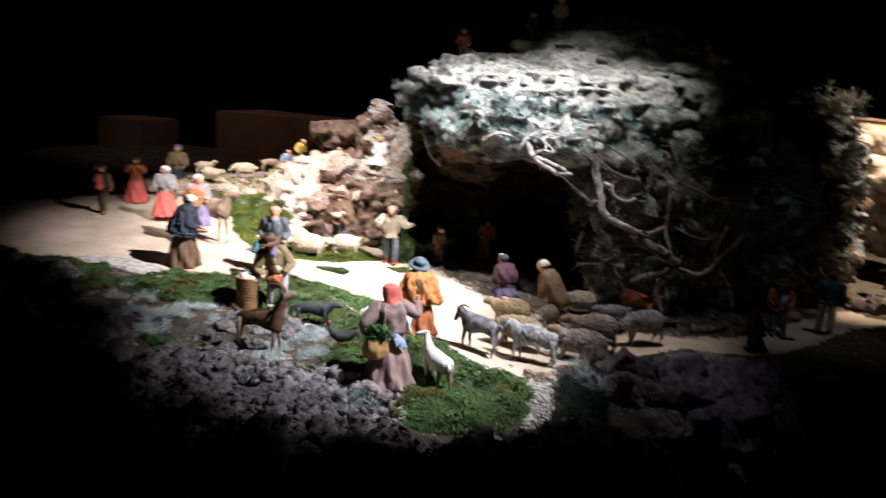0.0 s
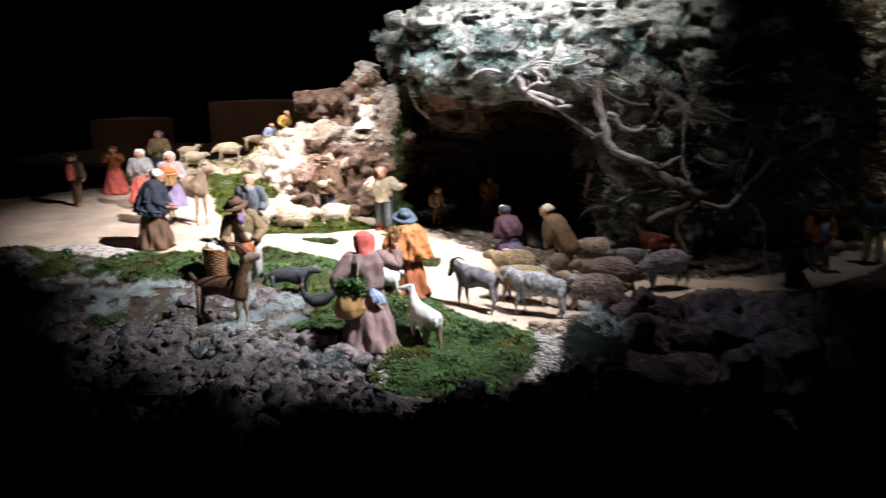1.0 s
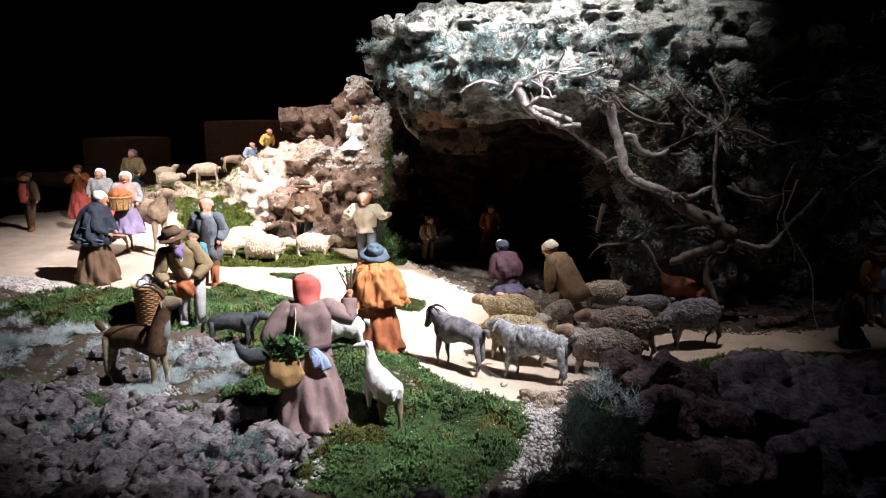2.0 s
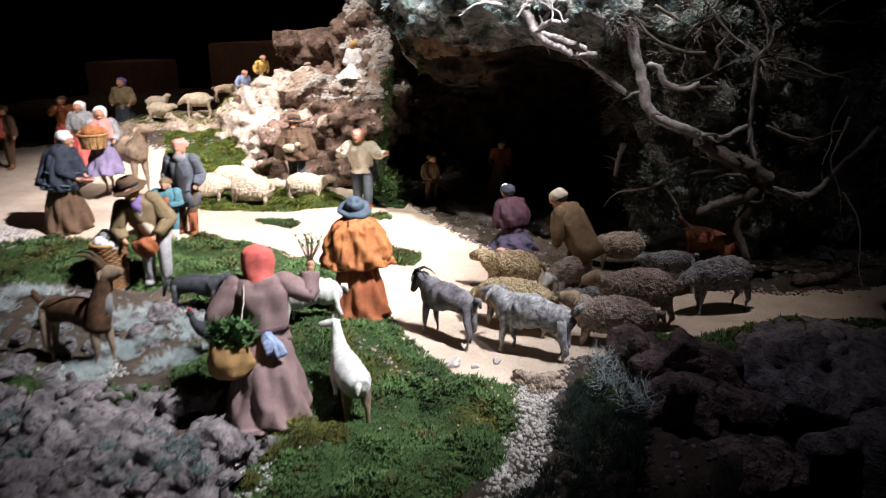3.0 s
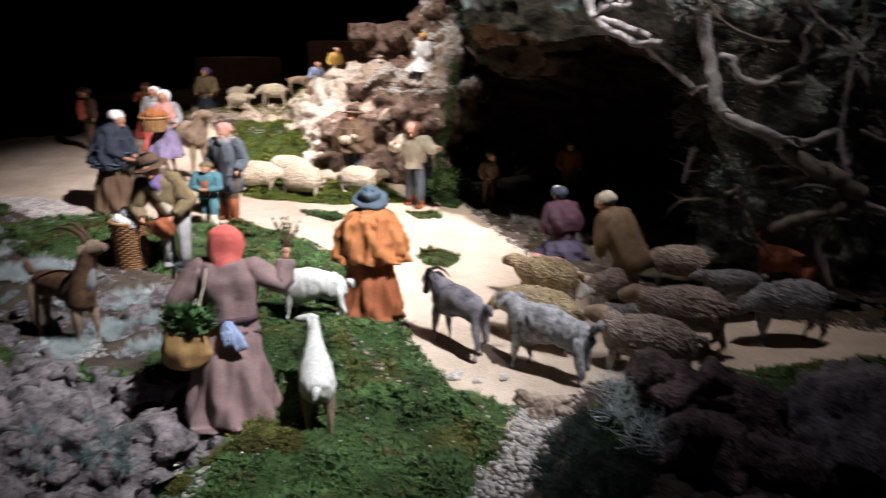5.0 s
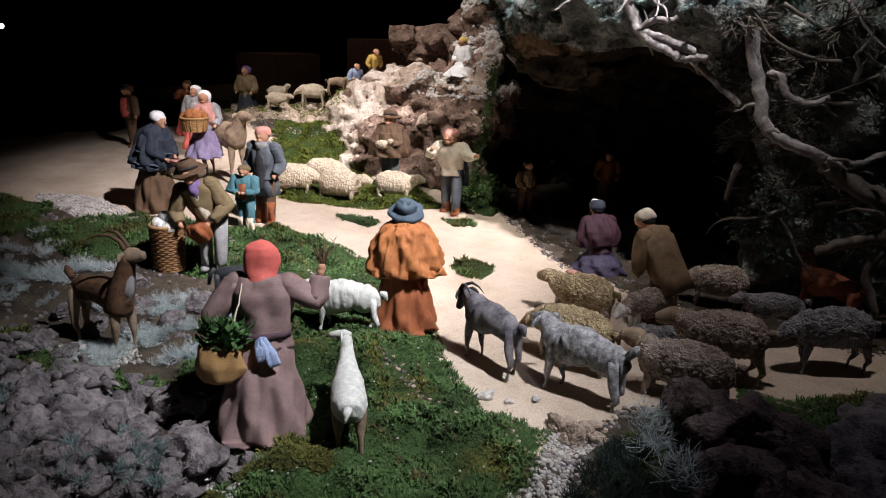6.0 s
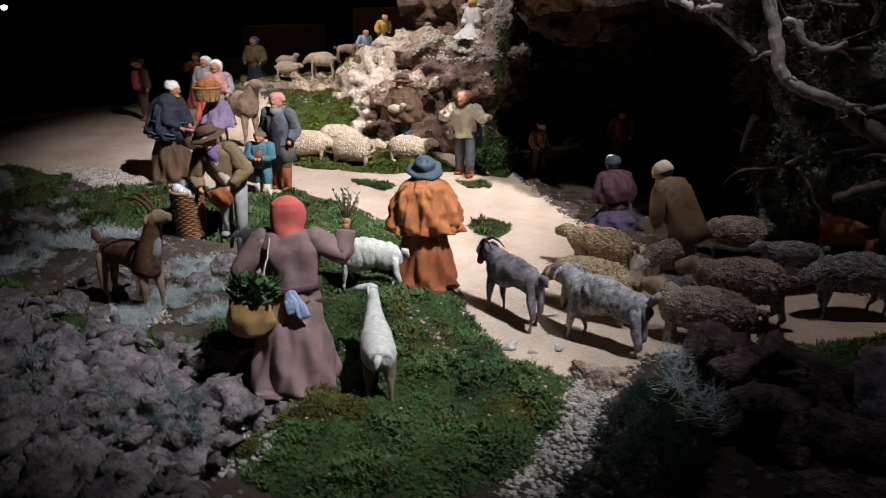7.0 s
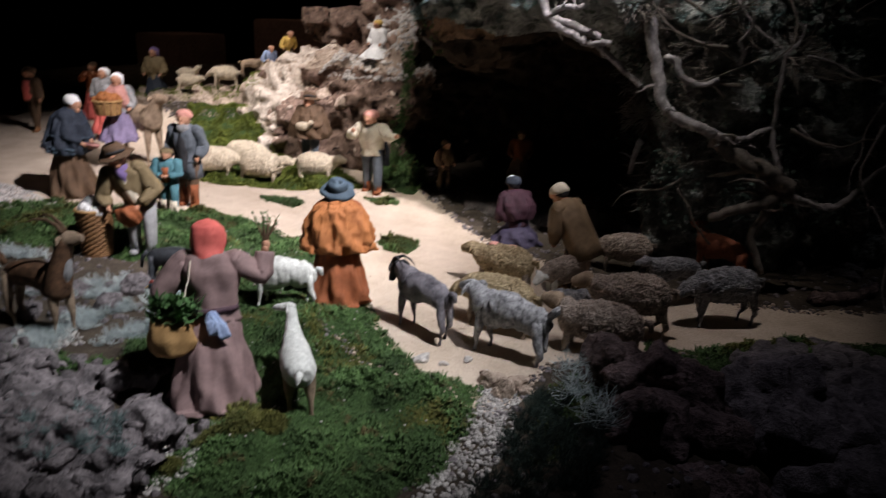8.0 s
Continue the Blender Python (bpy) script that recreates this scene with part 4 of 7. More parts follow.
def woman_extra(c):
    M = MATS
    # soft tan sack with greens at the hip, its strap, a knotted blue cloth at the belt and twigs in the raised fist
    n = len(c.v)
    c.loft([(0.160, 0.120, 0.335), (0.160, 0.125, 0.345), (0.158, 0.130, 0.40), (0.155, 0.130, 0.46), (0.150, 0.125, 0.50), (0.150, 0.122, 0.515)],
           [(0.055, 0.040), (0.092, 0.066), (0.104, 0.074), (0.100, 0.070), (0.094, 0.064), (0.084, 0.056)], M["straw"], 40, 4, [0.02, 0.05, 0.06, 0.05, 0.07, 0.09], 4)
    c.shag(n, 0.004, (30, 30, 44), 52)
    c.loft([(0.120, 0.165, 0.50), (0.098, 0.150, 0.60), (0.078, 0.125, 0.70), (0.070, 0.092, 0.78), (0.066, 0.03, 0.838)], [(0.003, 0.0075)] * 5, M["cream"], 8)
    dice = random.Random(8)
    for k in range(620):
        a, r = dice.uniform(0, 6.283), dice.uniform(0, 0.10)
        b = Vector((0.140 + r * math.cos(a), 0.130 + 0.75 * r * math.sin(a), 0.50 + dice.uniform(-0.01, 0.09)))
        t = b + Vector((dice.uniform(-0.07, 0.07), dice.uniform(-0.05, 0.08), dice.uniform(-0.02, 0.11)))
        c.leaf(b, b.lerp(t, 0.7), dice.uniform(0.009, 0.017), M["green"])
    c.loft([(0, 0.006, 0.515), (0, 0.006, 0.545)], [(0.124, 0.106), (0.122, 0.104)], M["plum"], 40, 5, 0.02, 2)
    n = len(c.v)
    for dx, z0, z1, w in ((0.0, 0.535, 0.42, 0.026), (-0.030, 0.53, 0.405, 0.022), (0.016, 0.525, 0.45, 0.018)):
        c.loft([(-0.010 + dx * 0.3, 0.112, z0), (-0.020 + dx * 0.7, 0.134, z0 - 0.03), (-0.030 + dx, 0.146, (z0 + z1) / 2), (-0.040 + dx * 1.3, 0.150, z1)], [(0.012, 0.010), (w * 0.8, 0.014), (w, 0.014), (w * 1.1, 0.010)], M["sky"], 20, 3, 0.25, 3)
    c.shag(n, 0.005, (60, 60, 60), 53)
    for k in range(16):
        tip = Vector((-0.250 + dice.uniform(-0.06, 0.06), -0.05 + dice.uniform(-0.04, 0.04), 0.94 + dice.uniform(0, 0.08)))
        c.tube([(-0.250, -0.05, 0.85), (-0.250 + 0.3 * (tip.x + 0.250), -0.05, 0.90), tip], [0.004, 0.004, 0.0015], M["brown"], 5)
        for q in range(3):
            e = tip.lerp(Vector((-0.25, -0.05, 0.9)), 0.25 * q)
            c.leaf(e, e + Vector((dice.uniform(-0.03, 0.03), dice.uniform(-0.02, 0.02), 0.025)), 0.006, M["green"])


def face(x, y, tx, ty):
    """The turn of a figure at x, y that looks at tx, ty."""
    return math.degrees(math.atan2(ty - y, tx - x)) + 90


def shawl_stripes(c):
    """Grey stripes woven round the shawl's hem and a shallow bowl held in front."""
    for q, r in ((0.455, 0.236), (0.49, 0.243), (0.60, 0.226)):
        c.loft([(0, 0.01, q), (0, 0.01, q + 0.006), (0, 0.01, q + 0.012)], [(r, r * 0.785), (r * 1.012, r * 0.795), (r, r * 0.785)], MATS["steel"], 112, 8, 0.085, 3, phase=0.6)
    c.loft([(0, -0.235, 0.52), (0, -0.235, 0.535), (0, -0.235, 0.56), (0, -0.235, 0.55)], [0.03, 0.06, 0.078, 0.06], MATS["pinkish"], 20, 2, 0.0, 3)


figurine("figurine_woman", "woman figurine in mauve dress and coral headscarf with a basket", 0.006, 1.562, 0.246, 214, z=gz(0.006, 1.562) - 0.010, tilt=9, broad=1.12, top="mauve", skirt="mauve", scarf="red",
         arm_l=((-0.235, -0.01, 0.69), (-0.250, -0.05, 0.85)), arm_r=((0.215, 0.02, 0.62), (0.20, -0.06, 0.52)), extra=woman_extra, bare=True)
figurine("figurine_man", "cloaked man figurine in orange cape and blue felt hat", -0.030, 1.928, 0.216, 212, top="rust", skirt="rust", cape="orange", hat="steel", lean=2, tip=42, shaggy=0.014, tilt=6, full=1.08,
         arm_l=((-0.13, -0.05, 0.62), (-0.05, -0.12, 0.60)), arm_r=((0.13, -0.05, 0.62), (0.05, -0.12, 0.60)))
figurine("figurine_kneeling_woman", "kneeling woman figurine in plum shawl with a white cap", 0.142, 2.398, 0.212, 228, top="plaid", skirt="dusk", shawl="plaid", cap="navy", kneel=0.62, lean=14, extra=lambda c: c.ball((0.0, -0.03, 0.965), (0.045, 0.045, 0.03), MATS["white"], 12, 8))
figurine("figurine_shepherd", "stooping old shepherd figurine in an olive coat", 0.322, 2.222, 0.222, 252, top="coat", legs="brown", cap="cream", lean=30, extra=lambda c: c.tube([(0, 0.01, 0.30), (0, 0.01, 0.42), (0, 0.01, 0.60), (0, 0.012, 0.74), (0, 0.008, 0.81)], [(0.150, 0.125), (0.145, 0.120), (0.142, 0.118), (0.140, 0.108), (0.08, 0.07)], MATS["coat"], 36, 5, 0.05),
         arm_l=((-0.15, -0.08, 0.60), (-0.10, -0.18, 0.50)), arm_r=((0.15, -0.08, 0.60), (0.10, -0.18, 0.50)))
figurine("figurine_waving_man", "man figurine in cream shirt and coral turban with arm stretched out", -0.318, 2.564, 0.224, 5, wide=1.25, top="cream", legs="slate", shoes="rust", cap="pink", lean=6,
         arm_l=((-0.20, -0.02, 0.66), (-0.15, -0.09, 0.76)), arm_r=((0.19, -0.05, 0.69), (0.30, -0.10, 0.74)), extra=lambda c: c.tube([(0.02, 0.10, 0.30), (0.03, 0.11, 0.5), (0.0, 0.09, 0.75)], [(0.10, 0.02), (0.09, 0.02), (0.06, 0.02)], MATS["navy"], 14))
figurine("figurine_blue_shawl", "bending woman figurine in navy shawl and dark skirt", -0.880, 2.108, 0.242, 104, top="navy", skirt="brown", shawl="navy", cap="white", lean=11, wide=1.0, full=1.1, extra=shawl_stripes,
         arm_l=((-0.15, -0.08, 0.62), (-0.06, -0.20, 0.55)), arm_r=((0.15, -0.08, 0.62), (0.06, -0.20, 0.55)), cape="navy")
figurine("figurine_red_waistcoat", "striding man figurine with red waistcoat and a sack", -1.495, 2.500, 0.200, -10, top="brown", legs="brown", shawl=None, cap="brown",
         arm_l=((-0.19, 0.0, 0.66), (-0.18, 0.02, 0.84)), arm_r=((0.18, 0.0, 0.62), (0.24, -0.04, 0.50)),
         extra=lambda c: (c.tube([(0, -0.04, 0.50), (0, -0.045, 0.66), (0, -0.035, 0.79)], [(0.075, 0.085), (0.085, 0.092), (0.06, 0.070)], MATS["red"], 20), c.ball((-0.17, 0.06, 0.90), (0.11, 0.09, 0.085), MATS["tan"], 14, 8)))
figurine("figurine_grey_coat", "standing man figurine in slate coat and pink cap", -0.606, 2.196, 0.232, 16, wide=1.08, top="slate", legs="brown", shoes="rust", boot=0.24, cap="pink", cape=None,
         arm_l=((-0.165, 0.02, 0.62), (-0.13, -0.07, 0.50)), arm_r=((0.165, 0.02, 0.62), (0.13, -0.07, 0.50)),
         extra=lambda c: (c.tube([(0, 0.01, 0.30), (0, 0.01, 0.42), (0, 0.01, 0.54)], [(0.132, 0.10), (0.124, 0.095), (0.108, 0.082)], MATS["slate"], 32, 5, 0.07),
                          c.loft([(0, -0.075, 0.36), (0, -0.078, 0.50), (0, -0.072, 0.66), (0, -0.055, 0.80)], [(0.035, 0.03), (0.048, 0.034), (0.050, 0.036), (0.022, 0.02)], MATS["dark"], 16, 3, 0.05, 3),
                          c.loft([(0, -0.050, 0.77), (0, -0.052, 0.81), (0, -0.045, 0.84)], [(0.050, 0.035), (0.058, 0.042), (0.05, 0.04)], MATS["grey"], 16, 3, 0.06, 3)))
figurine("figurine_child", "child figurine in teal jacket and trousers", -0.608, 2.135, 0.154, 24, wide=1.28, top="teal", legs="teal", shoes="cream", boot=0.21, cap="olive",
         arm_l=((-0.15, -0.06, 0.62), (-0.02, -0.13, 0.60)), arm_r=((0.15, -0.06, 0.62), (0.02, -0.13, 0.60)), extra=lambda c: c.tube([(0, -0.085, 0.5), (0, -0.09, 0.72)], [(0.05, 0.02), (0.04, 0.015)], MATS["rust"], 10))
figurine("figurine_vendor", "vendor figurine in brimmed hat and lilac neckerchief with a rust bundle", -0.440, 1.888, 0.222, 30, top="olive", legs="grey", shoes="grey", hat="brown", lean=14, tip=6, wide=1.15, sway=-15,
         arm_l=((-0.20, -0.06, 0.62), (-0.17, -0.16, 0.53)), arm_r=((0.16, -0.04, 0.58), (0.02, -0.16, 0.50)),
         extra=lambda c: (c.loft([(0, -0.06, 0.66), (0, -0.04, 0.76), (0, -0.01, 0.83)], [(0.02, 0.03), (0.055, 0.058), (0.05, 0.05)], MATS["purple"], 20, 4, 0.08),
                          c.loft([(-0.05, -0.15, 0.36), (-0.055, -0.16, 0.38), (-0.06, -0.165, 0.43), (-0.06, -0.165, 0.49), (-0.06, -0.16, 0.515), (-0.06, -0.16, 0.50)], [(0.03, 0.025), (0.070, 0.050), (0.085, 0.058), (0.088, 0.062), (0.078, 0.052), (0.05, 0.03)], MATS["rust"], 32, 6, 0.12, 3),
                          c.loft([(0, -0.02, 0.47), (0, -0.025, 0.60), (0, -0.02, 0.76)], [(0.07, 0.078), (0.075, 0.085), (0.06, 0.07)], MATS["cream"], 20, 3, 0.04, 3)))
figurine("figurine_lamb_bearer", "shepherd figurine in brown poncho and brimmed hat holding a lamb", -0.545, 2.612, 0.215, 10, top="brown", legs="slate", hat="brown", cape="brown",
         arm_l=((-0.15, -0.08, 0.62), (-0.06, -0.16, 0.58)), arm_r=((0.15, -0.08, 0.62), (0.06, -0.16, 0.60)),
         extra=lambda c: (c.ball((0.0, -0.17, 0.60), (0.10, 0.06, 0.055), WOOL["cream"], 12, 8), c.ball((0.10, -0.19, 0.65), (0.035, 0.045, 0.032), WOOL["cream"], 10, 6)))
figurine("figurine_purple_scarf", "standing woman figurine with purple headscarf and olive shawl", -1.506, 3.025, 0.215, 15, z=0.134, top="olive", skirt="navy", scarf="purple", shawl="olive")
figurine("figurine_grey_shawl", "woman figurine in grey shawl and white headscarf", -1.265, 2.572, 0.200, 20, z=0.115, top="grey", skirt="red", scarf="white", shawl="grey")
figurine("figurine_piper", "piper figurine in rust clothes", -1.546, 2.778, 0.195, 30, z=0.110, top="rust", skirt="red", cap="brown",
         arm_l=((-0.15, -0.10, 0.70), (-0.05, -0.16, 0.80)), arm_r=((0.15, -0.10, 0.70), (0.05, -0.16, 0.82)))
for name, label, x, y, tall, turn, z, kw in (
        ("figurine_seated_angel", "seated figurine in a white gown high on the rocks", -0.498, 2.912, 0.158, -15, top_of(mv, -0.498, 2.912) - 0.004, dict(top="white", skirt="white", cap="gold", kneel=0.62, full=1.25)),
        ("figurine_boy", "boy figurine in blue shirt lying on a boulder", -0.950, 2.975, 0.125, 60, top_of(mv, -0.95, 2.975) - 0.045, dict(top="sky", legs="slate", cap="skin", lean=25, sit=0.6)),
        ("figurine_boy", "boy figurine in yellow shirt leaning on a boulder", -0.905, 3.020, 0.130, 60, top_of(mv, -0.905, 3.02) - 0.030, dict(top="gold", legs="brown", cap="skin", lean=25, sit=0.6)),
        ("figurine_rock_sitter", "small figurine resting on top of the cave", -0.248, 3.165, 0.150, 20, top_of(cv, -0.248, 3.165) - 0.02, dict(top="rust", legs="brown", cap="pink", sit=0.7)),
        ("figurine_rock_sitter", "small figurine sitting among sheep on top of the cave", 0.010, 3.36, 0.150, 30, top_of(cv, 0.01, 3.36) - 0.01, dict(top="plum", legs="brown", cap="brown", sit=0.5)),
        ("figurine_rock_sitter", "small pale figurine on top of the cave", 0.130, 3.32, 0.150, 10, top_of(cv, 0.13, 3.32) - 0.01, dict(top="tan", legs="brown", cap="cream", sit=0.3)),
        ("figurine_cave_visitor", "dim brown figurine standing at the cave mouth", -0.165, 2.690, 0.150, 70, 0.045, dict(top="brown", legs="brown", cap="brown", shawl="coat")),
        ("figurine_cave_visitor", "dim rust-clad figurine inside the cave", -0.020, 2.900, 0.165, 20, 0.045, dict(top="rust", skirt="brown", cap="brown")),
        ("figurine_drummer", "drummer figurine in orange and blue holding a drum", 1.03, 2.56, 0.20, 10, 0.01, dict(top="orange", legs="slate", hat="brown", sit=0.4,
         extra=lambda c: (c.tube([(0.16, -0.13, 0.42), (0.16, -0.20, 0.44)], [0.10, 0.10], MATS["tan"], 18), c.tube([(0.02, -0.06, 0.52), (0.02, -0.07, 0.76)], [(0.06, 0.06), (0.05, 0.05)], MATS["sky"], 12)))),
        ("figurine_strolling_man", "man figurine in blue jacket and pale trousers", 1.20, 2.65, 0.215, 170, 0.01, dict(top="steel", legs="cream", cap="brown")),
        ("figurine_cloaked_sitter", "dark cloaked figurine sitting beside the path", 0.93, 2.36, 0.140, 60, 0.0, dict(top="dark", skirt="dark", cape="dark", scarf="brown", sit=0.4)),
        ("figurine_market_man", "pale figurine on the sunny far square", 1.60, 3.26, 0.215, 10, 0.16, dict(top="white", legs="dark", cap="brown")),
        ("figurine_market_man", "dark figurine on the sunny far square", 1.72, 3.32, 0.215, 40, 0.16, dict(top="slate", legs="dark", hat="brown")),
        ("figurine_rider", "woman figurine in red shawl and lilac skirt riding the donkey", -1.000, 2.375, 0.205, 35, 0.152, dict(top="grey", skirt="lilac", scarf="white", shawl="pinkish", sit=0.6))):
    figurine(name, label, x, y, tall, turn, z=z, **kw)


# ---- modelled animals, one plain mesh each ----
def animal(name, label, x, y, long, yaw, coat, face_m=None, leg_m=None, head="level", wool=0.0, horns=None, lying=False, z=None, ears=True, neck=0.0, slim=1.0, leg=0.40, tail="short", mark=None, hair=0.0, bib=None, flop=False, group="flock of clay animals", side=0.0):
    """A beast that looks along +x; long: from rump to breast."""
    c = Clay()
    body = WOOL[coat]
    fm, lm = face_m or body, leg_m or face_m or body
    up = 0.0 if lying else leg
    fat = slim
    cz = up + 0.26
    fine_n = 110 if wool else 48
    us = [-0.5 + 0.5 * (1 - math.cos(math.pi * k / fine_n)) for k in range(fine_n + 1)]
    pts, rad = [], []
    for u in us:
        e = max(0.02, 1 - abs(2 * u) ** 3.0) ** 0.5
        if wool:
            pts.append((u * 0.98, 0, cz + 0.015 * math.cos(u * 6)))
            rad.append((0.225 * slim * e * (1 - 0.12 * u), 0.265 * slim * e * (1 - 0.14 * u)))
        else:
            tuck = 1 - 0.16 * math.exp(-((u + 0.14) / 0.16) ** 2) + 0.14 * math.exp(-((u - 0.28) / 0.15) ** 2)
            pts.append((u * 0.98, 0, cz + 0.05 * (1 - tuck) + 0.02 * math.cos(u * 9)))
            rad.append((0.170 * e * slim * (0.95 + 0.05 * u), 0.215 * e * tuck * slim))
    c.tube(pts, rad, body, 110 if wool else 48)
    if wool or hair:
        p = np.array([tuple(v) for v in c.v])
        q = p - np.column_stack([p[:, 0] * 0.9, 0 * p[:, 0], np.full(len(p), cz)])
        q /= np.linalg.norm(q, axis=1)[:, None] + 1e-9
        if hair:
            bump = hair * (ridge(p * np.array([24.0, 6.0, 3.0]) + x * 31, 1, 5) + 0.6 * fbm(p * 5, 2, 7))
        else:
            warp = p + 0.03 * np.stack([vnoise(p * 11 + 7.7 * q, 8) for q in range(3)], 1)
            bump = wool * (0.9 * fbm(p * 4.5 + x * 31, 2, 5) + 1.9 * np.abs(vnoise(warp * 20 + 5, 6)) + 0.7 * np.abs(vnoise(warp * 41, 9)) - 0.2)
        c.v = [Vector(v) for v in p + q * bump[:, None]]
    # neck and head
    if head == "hang":
        a, b, h = (0.38, 0, cz + 0.10), (0.58, 0, cz + 0.20), (0.68, 0, cz + 0.0)
    elif head == "down":
        a, b, h = (0.40, 0, cz + 0.04), (0.60, 0, cz - 0.02), (0.74, 0, cz - 0.14)
    elif head == "up":
        a, b, h = (0.36, 0, cz + 0.06), (0.50, 0, cz + 0.30 + neck), (0.66, 0, cz + 0.32 + neck)
    else:
        a, b, h = (0.38, 0, cz + 0.05), (0.56, 0, cz + 0.15), (0.74, 0, cz + 0.11)
    turn = Matrix.Rotation(radians(side), 3, "Z")
    a, b, h = Vector(a), Vector(b), Vector(h)
    pivot = Vector((0.36, 0, 0))
    b, h = pivot + turn @ (b - pivot), pivot + turn @ (h - pivot)
    big = 1.22 if wool else 1.0
    if wool:
        h = b + (h - b) * 0.95
    m0 = len(c.v)
    c.loft([a - (b - a) * 0.5, a, a.lerp(b, 0.35), a.lerp(b, 0.7), b], [0.19 * fat, (0.150 * fat, 0.19 * fat), (0.115, 0.14), (0.095, 0.11), 0.085] if not wool else [0.19, (0.165, 0.19), (0.145, 0.165), (0.128, 0.14), 0.10], body, 22, rings=3)
    if wool:
        c.wool(wool * 1.2, 14.0, m0)
    if bib:
        f0 = (a.lerp(b, 0.0) + Vector((0.085, 0, -0.10)), a.lerp(b, 0.75) + Vector((0.030, 0, 0.0)))
        c.loft([f0[0], f0[0].lerp(f0[1], 0.3), f0[0].lerp(f0[1], 0.65), f0[1]], [0.02, (0.08, 0.075), (0.065, 0.07), 0.03], bib, 14, rings=3)
    d = (h - b).normalized()
    c.loft([b - d * 0.07, b - d * 0.03, b + d * 0.03, b + d * 0.11, h, h + d * 0.045, h + d * 0.06], [tuple(big * e for e in q) for q in ((0.04, 0.04), (0.080, 0.088), (0.086, 0.098), (0.066, 0.082), (0.050, 0.062), (0.042, 0.048), (0.012, 0.012))], fm, 18, rings=3)
    s = d.cross(Vector((0, 0, 1))).normalized()
    upv = s.cross(d)
    if ears:
        for q in (-1, 1):
            e = b + s * (q * 0.075) + upv * 0.05
            drop = 0.11 if flop else 0.07
            c.loft([e, e + s * (q * 0.05) - upv * 0.02 - d * 0.02, e + s * (q * 0.10) - upv * drop * 0.6, e + s * (q * 0.12) - upv * drop], [(0.012, 0.02), (0.016, 0.038), (0.014, 0.036), (0.005, 0.01)], fm, 10, rings=2)
    if horns:
        for q in (-1, 1):
            e = b + s * (q * 0.035) + upv * 0.08
            back = (a - b).normalized() if head == "hang" else -d
            high = Vector((0, 0, 1)) if head == "hang" else upv
            c.loft([e, e + high * 0.10 + back * 0.05, e + high * 0.18 + back * 0.14 + s * (q * 0.03), e + high * 0.20 + back * 0.26 + s * (q * 0.06), e + high * 0.17 + back * 0.36 + s * (q * 0.08)], [0.028, 0.025, 0.020, 0.013, 0.004], horns, 9, rings=2)
    if lying:
        for q in (-1, 1):
            c.tube([(0.28, q * 0.15, 0.08), (0.40, q * 0.17, 0.04), (0.20, q * 0.16, 0.03)], [0.06, 0.045, 0.03], lm, 8)
            c.tube([(-0.30, q * 0.18, 0.12), (-0.12, q * 0.22, 0.05), (-0.30, q * 0.21, 0.03)], [0.09, 0.05, 0.03], lm, 8)
    else:
        for px, gait in ((0.34, 0.04), (-0.38, -0.05)):
            for q in (-1, 1):
                off = gait * q
                bow = 0.015 if px > 0 else -0.05
                c.loft([(px, q * 0.085, cz + 0.02), (px + off * 0.3 + bow * 0.3, q * 0.10, up + 0.03), (px + off * 0.7 + bow, q * 0.105, up * 0.55), (px + off * 0.9, q * 0.105, up * 0.36), (px + off, q * 0.105, 0.06), (px + off + 0.01, q * 0.105, 0.035), (px + off + 0.018, q * 0.105, 0.0)],
                       [0.06, (0.050, 0.072), 0.034 if px > 0 else 0.040, 0.021, 0.017, 0.021, 0.028], lm if not hair else body, 12, rings=2)
    t = Vector((-0.48, 0, cz + 0.08))
    if tail == "short":
        c.tube([t, t + Vector((-0.07, 0, 0.0)), t + Vector((-0.10, 0, -0.10))], [0.045, 0.05, 0.02], body, 10)
    elif tail == "up":
        c.tube([t, t + Vector((-0.08, 0, 0.09)), t + Vector((-0.10, 0, 0.15))], [0.04, 0.05, 0.015], body, 10)
    elif tail == "long":
        c.tube([t, t + Vector((-0.10, 0, -0.10)), t + Vector((-0.14, 0, -0.30))], [0.04, 0.035, 0.03], body, 10)
    if mark:
        for px in (-0.1, 0.22):
            c.ball((px, -0.03, cz + 0.265), (0.09, 0.09, 0.035), MATS[mark], 12, 6)
    base = (gz(x, y) if z is None else z) - 0.002
    low = min(v.z for v in c.v)
    ob = c.make(name, pose(x, y, base - low * long, 0, 0, yaw) @ Matrix.Scale(long, 4))
    return tagged(ob, label, name.split("_")[-1], group)


HORN = MATS["dark"]
B = WOOL["brown"]
animal("clay_goat", "brown horned goat figurine with pale chest on lichen", -0.335, 1.582, 0.124, 4, "bay", horns=MATS["brown"], head="up", neck=0.22, leg=0.46, tail="up", leg_m=WOOL["dun"], face_m=WOOL["dun"], bib=MATS["grey"], slim=0.88, side=14)
animal("clay_sheep", "white shorn sheep figurine on the moss", -0.078, 1.838, 0.108, 205, "white", hair=0.020, slim=1.15, head="level", leg=0.24, flop=True)
animal("clay_goat", "grey horned goat figurine on the sandy path", 0.152, 1.900, 0.116, 160, "slate", horns=HORN, head="hang", leg=0.40, hair=0.022, slim=0.98, face_m=MATS["dark"], leg_m=MATS["dark"], flop=True)
animal("clay_goat", "silver-grey long-haired goat figurine with flop ears", 0.302, 1.893, 0.136, 168, "silver", hair=0.034, slim=0.92, head="level", leg=0.28, side=-16, face_m=WOOL["silver"], leg_m=WOOL["silver"], flop=True, tail="up")
